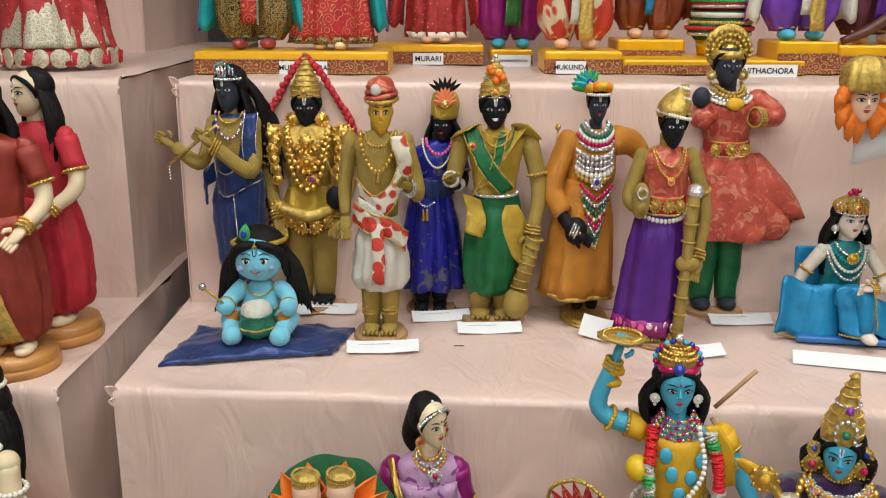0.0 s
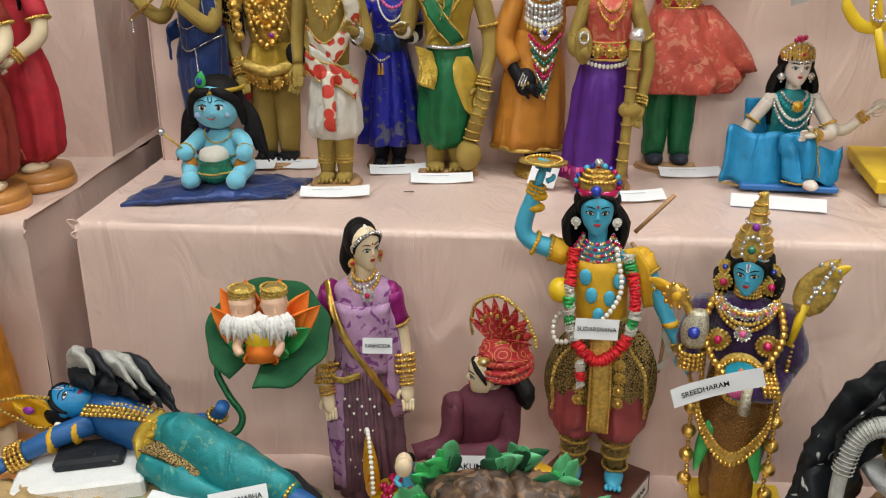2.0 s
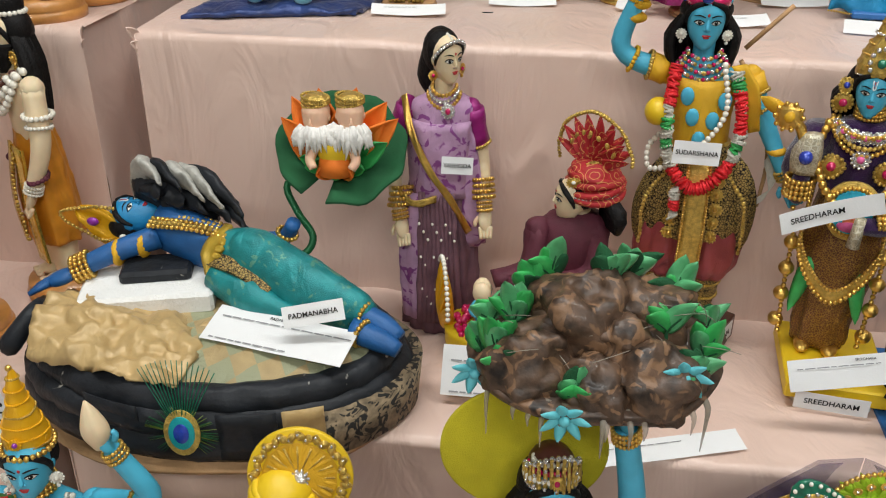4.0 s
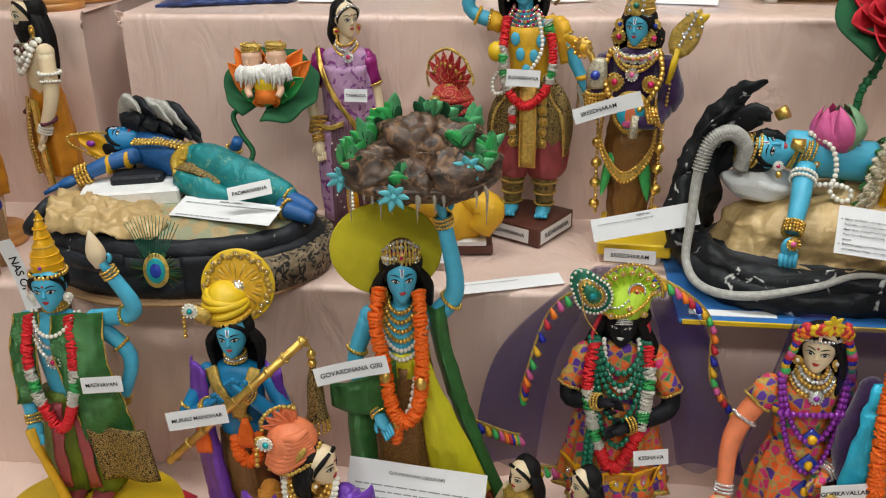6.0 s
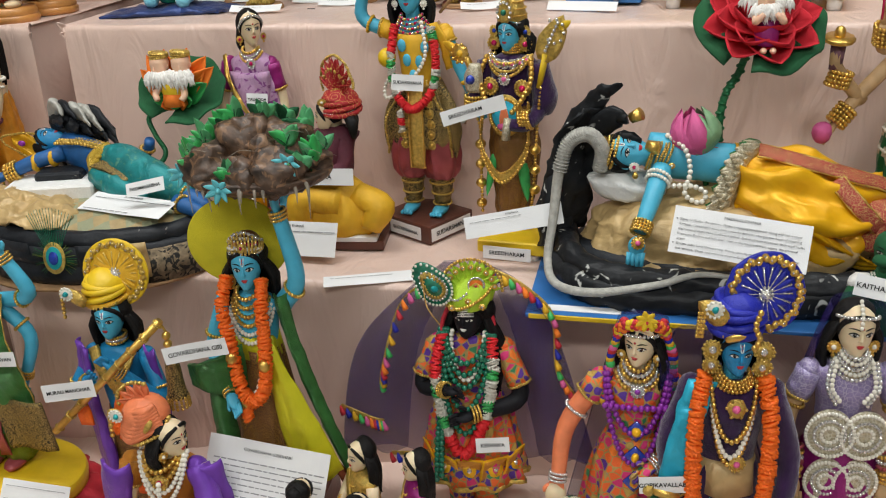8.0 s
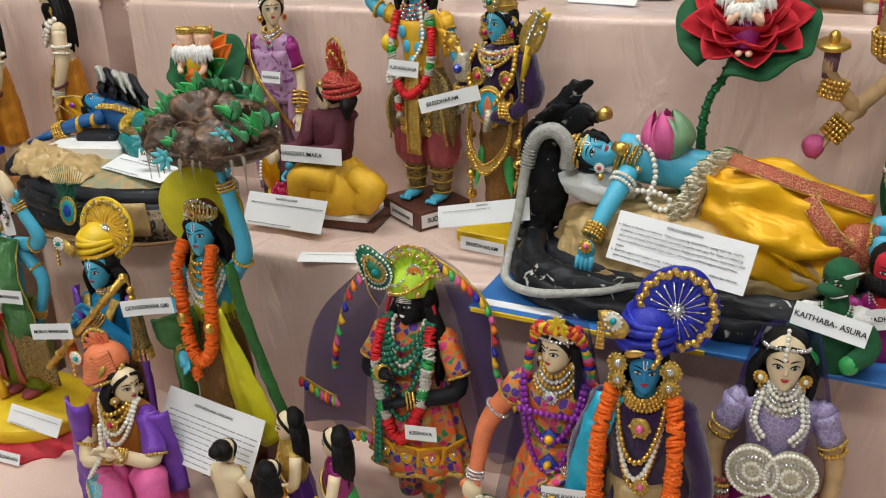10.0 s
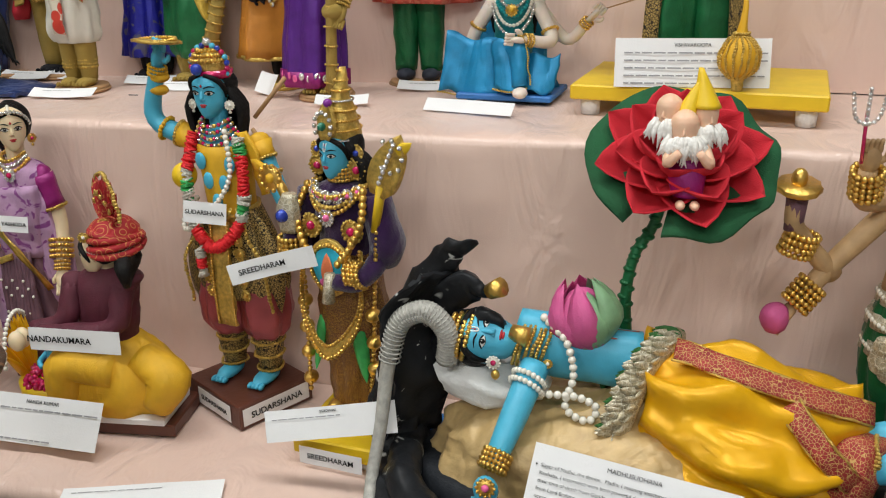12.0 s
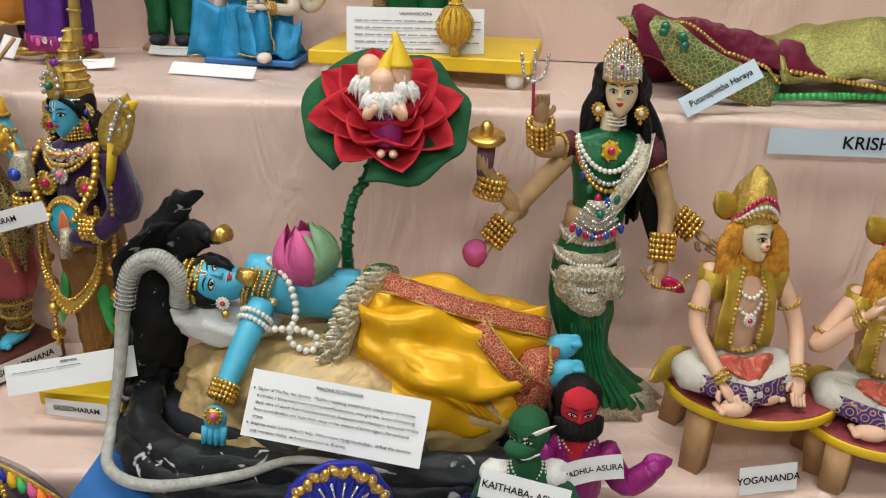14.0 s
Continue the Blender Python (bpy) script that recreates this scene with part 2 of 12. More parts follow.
    "cyan": mat("cyan_satin", (0.03, 0.46, 0.66), 0.35, 0, 0.15, 40, 0.25, 700),
    "azure": mat("azure_satin", (0.012, 0.24, 0.48), 0.38, 0, 0.2, 40, 0.25, 700),
    "bronze": mat("brown_gold_brocade", (0.14, 0.05, 0.025), 0.45, 0.3, 0.2, 80, 0.5, 600, pattern=("web", (0.36, 0.20, 0.04), 408, 0.09)),
    "paper": mat("white_paper", (0.80, 0.80, 0.80), 0.8, 0, 0.02, 20, 0.1, 500),
    "bluepaper": mat("pale_blue_paper", (0.62, 0.73, 0.82), 0.8, 0, 0.02, 20, 0.1, 500),
    "wood": mat("varnished_wood", (0.50, 0.22, 0.055), 0.4, 0, 0.25, 30, 0.25, 150, coat=0.3),
    "rawwood": mat("raw_wood", (0.42, 0.24, 0.11), 0.7, 0, 0.25, 30, 0.4, 150),
    "chocolate": mat("brown_laminate", (0.10, 0.032, 0.02), 0.35, 0, 0.2, 30, 0.15, 200),
    "snake": mat("black_moulded_resin", (0.015, 0.016, 0.018), 0.40, 0, 0.35, 40, 1.0, 75, pattern=("noise", (0.5, 0.5, 0.47), 34, 0.34)),
    "snakegrey": mat("grey_snake_skin", (0.42, 0.41, 0.37), 0.55, 0, 0.2, 120, 0.8, 300),
    "tape": mat("black_tape", (0.02, 0.022, 0.026), 0.42, 0, 0.3, 40, 0.8, 110, pattern=("noise", (0.40, 0.38, 0.34), 38, 0.275)),
    "bark": mat("mottled_bark", (0.24, 0.18, 0.11), 0.8, 0, 0.5, 90, 0.9, 160, pattern=("noise", (0.015, 0.014, 0.012), 70, 0.47)),
    "clay": mat("brown_papier_mache", (0.075, 0.042, 0.025), 0.5, 0, 0.9, 70, 1.0, 140, coat=0.08, pattern=("noise", (0.21, 0.115, 0.06), 60, 0.40)),
    "foil": mat("crumpled_beige_paper", (0.52, 0.36, 0.16), 0.42, 0.1, 0.15, 45, 0.9, 60),
    "mosaic": mat("tan_and_sage_printed_cloth", (0.42, 0.31, 0.15), 0.6, 0, 0.1, 50, 0.3, 600, pattern=("checks", (0.30, 0.31, 0.19), 44, 0.5)),
    "foam": mat("white_foam", (0.82, 0.82, 0.80), 0.85, 0, 0.03, 60, 0.5, 300),
    "bluecard": mat("blue_board", (0.03, 0.16, 0.45), 0.5, 0, 0.1, 20, 0.1),
    "tulle": mat("purple_net", (0.030, 0.012, 0.15), 0.7, 0, 0.2, 40, 0.2, alpha=0.27),
    "goldtulle": mat("gold_sequin_net", (0.35, 0.33, 0.09), 0.4, 0.4, 0.4, 300, 0.8, 600),
    "glue": mat("hot_glue_strands", (0.42, 0.37, 0.30), 0.3, 0, 0.2, 60, 0.2, alpha=0.5),
    "tilew": mat("white_glazed_tile", (0.72, 0.74, 0.74), 0.2, 0, 0.03, 12, 0.05, 60),
    "grout": mat("grey_grout", (0.30, 0.30, 0.30), 0.9),
    "plaster": mat("white_plaster", (0.55, 0.53, 0.50), 0.9, 0, 0.04, 4, 0.2, 120),
    "floor": mat("grey_floor_tile", (0.36, 0.34, 0.32), 0.4, 0, 0.1, 6, 0.1, 120),
    "block": mat("block_printed_border", (0.24, 0.045, 0.03), 0.6, 0, 0.2, 60, 0.4, 600, pattern=("rings", (0.55, 0.36, 0.08), 95, 0.035)),
}
pm = M["panel"] = bpy.data.materials.new("light_panel")
pm.use_nodes = True
pm.node_tree.nodes["Principled BSDF"].inputs["Emission Color"].default_value = (0.95, 0.985, 1.0, 1)
pm.node_tree.nodes["Principled BSDF"].inputs["Emission Strength"].default_value = 3.0

M["blush"] = mat("pink_blushed_blue_cloth", (0.30, 0.42, 0.62), 0.8, 0, 0.06, 60, 0.3, 1200)
M["leafmint"] = mat("pale_green_plastic_leaf", (0.10, 0.40, 0.17), 0.4, 0, 0.35, 60, 0.2, 300)
M["mane"] = mat("orange_brown_fur", (0.62, 0.26, 0.02), 0.8, 0, 0.35, 120, 1.0, 500)
M["sage"] = mat("sage_green_petal", (0.20, 0.36, 0.19), 0.5, 0, 0.2, 50, 0.2)
M["crystalnet"] = mat("silver_gold_lace", (0.52, 0.46, 0.32), 0.4, 0.45, 0.35, 260, 0.9, 600, pattern=("web", (0.72, 0.68, 0.55), 190, 0.06))
M["violetborder"] = mat("violet_gold_border", (0.06, 0.015, 0.16), 0.5, 0.1, 0.2, 80, 0.5, 600, pattern=("rings", (0.62, 0.42, 0.10), 90, 0.03))
M["moss"] = mat("moss_green_silk", (0.13, 0.19, 0.02), 0.45, 0.1, 0.2, 50, 0.3, 800)
M["rust"] = mat("rust_red_silk", (0.24, 0.055, 0.02), 0.45, 0.1, 0.2, 50, 0.3, 800)
M["lemonfelt"] = mat("olive_yellow_felt", (0.588, 0.504, 0.017), 0.9, 0, 0.08, 50, 0.5, 900)
M["aqua"] = mat("aqua_paper", (0.12, 0.50, 0.56), 0.6, 0, 0.15, 60, 0.3)
M["lavender"] = mat("lavender_brocade", (0.30, 0.24, 0.44), 0.5, 0.1, 0.2, 80, 0.5, 600, pattern=("web", (0.45, 0.40, 0.55), 180, 0.06))
M["turqbro"] = mat("turquoise_brocade", (0.05, 0.26, 0.36), 0.45, 0.2, 0.3, 120, 0.6, 600, pattern=("rings", (0.5, 0.36, 0.10), 110, 0.03))
M["sageb"] = mat("sage_scalloped_lace", (0.22, 0.36, 0.24), 0.6, 0.1, 0.2, 120, 0.6)
M["redseq"] = mat("red_sequin_cloth", (0.42, 0.03, 0.03), 0.45, 0.1, 0.3, 90, 0.6, 500, pattern=("dots", (0.75, 0.55, 0.40), 130, 0.13))
M["redstripe"] = mat("red_and_cream_silk", (0.55, 0.05, 0.03), 0.45, 0.05, 0.15, 40, 0.3, 800, pattern=("noise", (0.72, 0.58, 0.38), 18, 0.42))
M["turmericsilk"] = mat("orange_gold_silk", (0.66, 0.26, 0.02), 0.35, 0.15, 0.2, 45, 0.3, 800)
M["foilgold"] = mat("gold_foil_border", (0.78, 0.55, 0.10), 0.22, 0.85, 0.25, 60, 0.9, 90)
M["maroonred"] = mat("rust_maroon_silk", (0.30, 0.04, 0.025), 0.45, 0.05, 0.2, 50, 0.3, 800)
M["greenzari"] = mat("green_and_gold_border", (0.12, 0.20, 0.06), 0.42, 0.3, 0.3, 150, 0.8, 600, pattern=("web", (0.48, 0.38, 0.14), 170, 0.06))
M["greyink"] = mat("grey_print", (0.30, 0.30, 0.31), 0.7)
M["sashred"] = mat("red_gold_scroll_border", (0.36, 0.03, 0.03), 0.5, 0.1, 0.2, 60, 0.5, 700, pattern=("web", (0.60, 0.40, 0.13), 300, 0.045))


# ---- mesh tools ----
def V(*a):
    return np.array(a, float)


def spline(pts, n=6):
    """A smooth line through the points."""
    p = np.array(pts, float)
    if len(p) < 3 or n < 2:
        return p
    q = np.vstack([2 * p[0] - p[1], p, 2 * p[-1] - p[-2]])
    out = []
    for i in range(1, len(q) - 2):
        for k in range(n):
            t = k / n
            a, b, c, d = q[i - 1], q[i], q[i + 1], q[i + 2]
            out.append(0.5 * (2 * b + (c - a) * t + (2 * a - 5 * b + 4 * c - d) * t * t + (3 * b - a - 3 * c + d) * t ** 3))
    out.append(p[-1])
    return np.array(out)


class Mesh:
    """Gathers the pieces of one mesh, in centimetres about the thing's foot."""

    def __init__(self, unit=0.01):
        self.v, self.f, self.mi, self.sm, self.names, self.u = [], [], [], [], [], unit

    def slot(self, m):
        if m not in self.names:
            self.names.append(m)
        return self.names.index(m)

    def add(self, verts, faces, m, smooth=True):
        o = len(self.v)
        self.v.extend([tuple(map(float, q)) for q in verts])
        self.f.extend([tuple(i + o for i in q) for q in faces])
        k = self.slot(m)
        self.mi.extend([k] * len(faces))
        self.sm.extend([smooth] * len(faces))

    def rings(self, rings, m, smooth=True, cap0=True, cap1=True):
        n = len(rings[0])
        verts = [q for r in rings for q in r]
        faces = []
        for i in range(len(rings) - 1):
            for j in range(n):
                k = (j + 1) % n
                faces.append((i * n + j, i * n + k, (i + 1) * n + k, (i + 1) * n + j))
        if cap0:
            faces.append(tuple(range(n - 1, -1, -1)))
        if cap1:
            faces.append(tuple((len(rings) - 1) * n + j for j in range(n)))
        self.add(verts, faces, m, smooth)

    def loft(self, rows, m, seg=28, folds=0, amp=0.0, sub=4, phase=0.0, wob=0.0, cap0=True, cap1=True):
        """A body of level rings (x, y, z, rx, ry); folds grow with the rows' order when amp is a pair."""
        rows = spline(rows, sub)
        a0, a1 = amp if isinstance(amp, tuple) else (amp, amp)
        if folds:
            seg = max(seg, folds * 6)
        out = []
        for i, (x, y, z, rx, ry) in enumerate(rows):
            u = i / max(1, len(rows) - 1)
            a = a0 + (a1 - a0) * u
            ring = []
            for j in range(seg):
                th = 2 * math.pi * j / seg
                w = 1 + a * (math.sin(folds * th + phase + 0.9 * math.sin(2 * th + phase)) + 0.4 * math.sin(folds * 1.7 * th + 2 * phase + u * 2)) if folds else 1
                if wob:
                    w += wob * noise.noise(Vector((math.cos(th) * 1.6 + phase, math.sin(th) * 1.6, z * 0.25)))
                ring.append((x + rx * w * math.cos(th), y + ry * w * math.sin(th), z))
            out.append(ring)
        self.rings(out, m, True, cap0, cap1)

    def tube(self, pts, r, m, seg=10, sub=5, flat=1.0, cap=True):
        p = spline(pts, sub)
        n = len(p)
        rr = np.full(n, float(r)) if np.isscalar(r) else np.interp(np.linspace(0, 1, n), np.linspace(0, 1, len(r)), r)
        out, side = [], None
        for i in range(n):
            d = p[min(i + 1, n - 1)] - p[max(i - 1, 0)]
            d = d / (np.linalg.norm(d) + 1e-9)
            if side is None:
                side = np.cross(d, (0, 1, 0) if abs(d[1]) < 0.9 else (1, 0, 0))
            side = side - d * side.dot(d)
            side = side / (np.linalg.norm(side) + 1e-9)
            up = np.cross(side, d)
            out.append([p[i] + rr[i] * (math.cos(t) * side + math.sin(t) * flat * up) for t in np.linspace(0, 2 * math.pi, seg, endpoint=False)])
        self.rings(out, m, True, cap, cap)

    def ball(self, c, r, m, u=12, v=8, turn=None, wob=0.0):
        r = (r, r, r) if np.isscalar(r) else r
        R = np.array(turn.to_matrix()) if turn else np.eye(3)
        verts = [(0, 0, 1)]
        for i in range(1, v):
            a = math.pi * i / v
            verts += [(math.sin(a) * math.cos(2 * math.pi * j / u), math.sin(a) * math.sin(2 * math.pi * j / u), math.cos(a)) for j in range(u)]
        verts.append((0, 0, -1))
        if wob:
            verts = [tuple(np.array(q) * (1 + wob * noise.noise(Vector(q) * 1.7 + Vector(c) * 0.3))) for q in verts]
        faces = [(0, 1 + j, 1 + (j + 1) % u) for j in range(u)]
        for i in range(v - 2):
            for j in range(u):
                k = (j + 1) % u
                faces.append((1 + i * u + j, 1 + (i + 1) * u + j, 1 + (i + 1) * u + k, 1 + i * u + k))
        last = len(verts) - 1
        faces += [(last, 1 + (v - 2) * u + (j + 1) % u, 1 + (v - 2) * u + j) for j in range(u)]
        self.add([np.array(c) + R @ (np.array(q) * r) for q in verts], faces, m)

    def beads(self, pts, r, m, gap=1.9, sub=8, alt=None, u=7, v=5):
        p = spline(pts, sub)
        s = np.concatenate([[0], np.cumsum(np.linalg.norm(np.diff(p, axis=0), axis=1))])
        k = max(2, int(s[-1] / (gap * r)) + 1)
        for i, d in enumerate(np.linspace(0, s[-1], k)):
            q = [np.interp(d, s, p[:, a]) for a in range(3)]
            self.ball(q, r, alt[i % len(alt)] if alt else m, u, v)

    def box(self, c, size, m, turn=0.0, tilt=0.0, bev=0.12):
        """A block with chamfered edges; turn about z and tilt about x in degrees."""
        bm = bmesh.new()
        bmesh.ops.create_cube(bm, size=1)
        for q in bm.verts:
            q.co = Vector((q.co.x * size[0], q.co.y * size[1], q.co.z * size[2]))
        b = min(bev, 0.3 * min(size))
        if b > 0:
            bmesh.ops.bevel(bm, geom=list(bm.edges), offset=b, segments=1, affect="EDGES")
        mt = pose(*c, tilt, 0, turn)
        bm.verts.index_update()
        self.add([mt @ q.co for q in bm.verts], [[q.index for q in f.verts] for f in bm.faces], m, False)
        bm.free()

    def sheet(self, fn, nu, nv, m, th=0.1):
        """A cloth or leaf with thickness: fn(u, v) in 0..1 gives a place."""
        g = np.array([[fn(i / nu, j / nv) for j in range(nv + 1)] for i in range(nu + 1)], float)
        du, dv = np.gradient(g, axis=0), np.gradient(g, axis=1)
        nn = np.cross(du, dv)
        nn = nn / (np.linalg.norm(nn, axis=2, keepdims=True) + 1e-9)
        a, b = (g + nn * th / 2).reshape(-1, 3), (g - nn * th / 2).reshape(-1, 3)
        w, N = nv + 1, len(a)
        faces = []
        for i in range(nu):
            for j in range(nv):
                q = (i * w + j, (i + 1) * w + j, (i + 1) * w + j + 1, i * w + j + 1)
                faces += [q, tuple(N + k for k in reversed(q))]
        rim = [i * w for i in range(nu + 1)] + [nu * w + j for j in range(1, w)] + [i * w + nv for i in range(nu - 1, -1, -1)] + [j for j in range(nv - 1, 0, -1)]
        edge = []
        for i in range(len(rim)):
            p, q = rim[i], rim[(i + 1) % len(rim)]
            edge.append((q, p, N + p, N + q))
        self.add(np.vstack([a, b]), faces, m)
        o = len(self.v) - 2 * N
        self.f.extend([tuple(k + o for k in q) for q in edge])
        self.mi.extend([self.slot(m)] * len(edge))
        self.sm.extend([False] * len(edge))

    def band(self, pts, width, m, th=0.12, sub=6, wav=0.0):
        """A ribbon along a line; width is its crosswise vector, or a list of them."""
        p = spline(pts, sub)
        w = np.array(width, float)
        if w.ndim == 1:
            w = np.tile(w, (2, 1))
        w = np.stack([np.interp(np.linspace(0, 1, len(p)), np.linspace(0, 1, len(w)), w[:, a]) for a in range(3)], 1)
        n = len(p) - 1
        self.sheet(lambda u, v: p[round(u * n)] + w[round(u * n)] * (v - 0.5) + V(0, wav * math.sin(u * 23 + v * 5), 0), n, 4, m, th)

    def petal(self, base, tip, width, m, cup=0.25, th=0.12, side=None, bend=0.0):
        """A pointed petal or leaf from base to tip."""
        base, tip = np.array(base, float), np.array(tip, float)
        d = tip - base
        L = np.linalg.norm(d)
        s = np.cross(d, (0, 1, 0.2)) if side is None else np.array(side, float)
        s = s / (np.linalg.norm(s) + 1e-9)
        up = np.cross(s, d / L)

        def fn(u, v):
            w = width * math.sin(math.pi * min(1, 0.12 + 0.88 * u ** 0.8)) ** 0.8
            x = (v - 0.5) * 2
            return base + d * u + s * x * w / 2 + up * (cup * width * (x * x - 0.5) * math.sin(math.pi * u) + bend * L * math.sin(math.pi * u))
        self.sheet(fn, 7, 4, m, th)

    def disc(self, c, r, th, m, axis=(0, -1, 0), seg=28, scallop=0, amp=0.0, ry=None):
        ax = Vector(axis).normalized()
        q = ax.to_track_quat("Z", "Y")
        out = []
        for h, k in ((-0.5, 0.97), (-0.35, 1), (0.35, 1), (0.5, 0.97)):
            ring = []
            for j in range(seg):
                t = 2 * math.pi * j / seg
                w = k * (1 + amp * abs(math.sin(scallop * t / 2))) if scallop else k
                ring.append(Vector(c) + q @ Vector((math.cos(t) * r * w, math.sin(t) * (ry or r) * w, h * th)))
            out.append(ring)
        self.rings(out, m, True)

    def medal(self, c, r, m="gold", gem="ruby", axis=(0, -1, 0), n=12):
        """A round jewel with a bead rim and a stone."""
        self.disc(c, r, r * 0.35, m, axis, 16)
        ax = Vector(axis).normalized()
        q = ax.to_track_quat("Z", "Y")
        for j in range(n):
            t = 2 * math.pi * j / n
            self.ball(Vector(c) + q @ Vector((math.cos(t) * r, math.sin(t) * r, r * 0.15)), r * 0.2, m, 6, 4)
        self.ball(Vector(c) + ax * r * 0.2, r * 0.45, gem, 8, 6)

    def merge(self, other, m):
        """Takes over another mesh's pieces, moved by the matrix m."""
        o = len(self.v)
        self.v.extend([tuple(m @ Vector(q)) for q in other.v])
        self.f.extend([tuple(k + o for k in q) for q in other.f])
        self.mi.extend([self.slot(other.names[k]) for k in other.mi])
        self.sm.extend(other.sm)

    def link(self, name, parent=None, at=None):
        me = bpy.data.meshes.new(name)
        me.from_pydata([(a * self.u, b * self.u, c * self.u) for a, b, c in self.v], [], self.f)
        for k in self.names:
            me.materials.append(M[k])
        me.polygons.foreach_set("material_index", self.mi)
        me.polygons.foreach_set("use_smooth", self.sm)
        me.update()
        ob = new(name, me)
        if parent:
            ob.parent = parent
        if at is not None:
            ob.matrix_basis = at if isinstance(at, Matrix) else pose(*at)
        return ob


def crumple(g, amp, freq):
    """Dent a finished mesh with soft noise."""
    out = []
    for a, b, c in g.v:
        d = noise.noise_vector(Vector((a, b, c)) * freq) + 0.5 * noise.noise_vector(Vector((a, b, c)) * freq * 2.7)
        out.append((a + amp * d.x, b + amp * d.y, c + amp * d.z))
    g.v = out


def thing(name, x, y, z, label, category, group="", turn=0.0, kind=""):
    ob = new(name)
    ob.matrix_basis = pose(x, y, z, 0, 0, turn)
    return tagged(ob, label, category, group, kind)

M["heapred"] = mat("crimson_silk", (0.20, 0.012, 0.045), 0.42, 0, 0.2, 60, 0.3, 900, weave=True)


# ---- setting ----
STEP_A, STEP_B, STEP_C, STEP_D = 1.408, 1.074, 0.748, 0.440


def draped_step(name, x0, x1, yl, yr, back, top, foot, label, group, seed=0.0, left=True):
    """A box step under a satin cover: wrinkled top, rounded worn edge, falling front and sides."""
    g = Mesh(1.0)
    r = 0.010
    nx = max(24, int((x1 - x0) / 0.02))
    xs = np.linspace(x0, x1, nx + 1)
    zz = np.linspace(0, 1, 22)

    def edge(x):
        return yl + (yr - yl) * (x - x0) / (x1 - x0)

    def wr(x, z, s):
        return 0.010 * noise.noise(Vector((x * 5 + seed, z * 3, s))) + 0.0055 * noise.noise(Vector((x * 15 + seed, z * 4 + 3, s))) + 0.0016 * noise.noise(Vector((x * 40 + 6 * z, z * 9 + seed, s)))
    grid = []
    for x in xs:
        e, col = edge(x) + 0.003 * noise.noise(Vector((x * 11, seed, 7.0))) + 0.0016 * noise.noise(Vector((x * 45, seed, 4.0))), []
        fall = 0.004 * noise.noise(Vector((x * 7, seed, 2.0)))
        for u in np.linspace(0, 1, 14):
            y = back + (e + r - back) * u
            col.append((x, y, top + 0.0026 * noise.noise(Vector((x * 6 + seed, y * 9, 1.0))) + 0.0013 * noise.noise(Vector((x * 26, y * 12, seed))) + 0.0022 * u ** 3 * noise.noise(Vector((x * 30, y * 4, seed + 2))) + fall * u * u * 0.4))
        for a in (20, 45, 70):
            a = radians(a)
            col.append((x, e + r - r * math.sin(a), top + fall * 0.4 - r * (1 - math.cos(a))))
        for u in zz:
            z = top - r + (foot - top + r) * u
            col.append((x, e - 0.012 * u + wr(x, z * (0.3), 5.0) * (0.3 + 1.2 * u), z))
        grid.append(col)
    n = len(grid[0])
    verts = [q for c in grid for q in c]
    faces = [(i * n + j, i * n + j + 1, (i + 1) * n + j + 1, (i + 1) * n + j) for i in range(nx) for j in range(n - 1)]
    g.add(verts, faces, "satin")
    for x, flip in ((x0, 1), (x1, -1)):
        side = []
        e = edge(x)
        for u in np.linspace(0, 1, 30):
            y = e + (back - e) * u
            side.append([(x + flip * (0.002 + 1.5 * wr(y + 0.15 * z, z * 0.3, 9.0)), y, top - 0.002 + (foot - top) * z + 0) for z in np.linspace(0, 1, 14)])
        k = len(side[0])
        g.add([q for c in side for q in c], [(i * k + j, i * k + j + 1, (i + 1) * k + j + 1, (i + 1) * k + j) for i in range(29) for j in range(k - 1)], "satin")
        g.petal((x + flip * 0.004, e + 0.006, top - 0.012), (x - flip * 0.006, e - 0.009, top + 0.006), 0.014, "satin", 0.3, 0.0015, side=(0.3, 0.2, 1))
        g.petal((x + flip * 0.004, e + 0.004, top - 0.020), (x - flip * 0.003, e - 0.010, top - 0.012), 0.012, "satin", 0.3, 0.0015, side=(0.2, 0.3, 1))
        ln = [(x + flip * 0.001, e - 0.002 - 0.01 * u, top + (foot - top) * u - 0.004) for u in np.linspace(0, 1, 8)]
        g.tube(ln, 0.0012, "satin", 6, 2)
    ob = tagged(new(name), label, "display step", group)
    g.link("satin_cover", ob)
    g = Mesh(1.0)
    g.box(((x0 + x1) / 2, (max(yl, yr) + back) / 2 + 0.02, (top + foot) / 2 - 0.006), (x1 - x0 - 0.03, back - max(yl, yr) - 0.06, top - foot - 0.02), "rawwood", bev=0)
    g.link("wooden_box", ob)
    return ob


def slab(name, x0, x1, y0, y1, z0, z1, m, label=""):
    g = Mesh(1.0)
    g.box(((x0 + x1) / 2, (y0 + y1) / 2, (z0 + z1) / 2), (x1 - x0, y1 - y0, z1 - z0), m, bev=0)
    return tagged(g.link(name), label, name.split("_")[0], kind="structure")


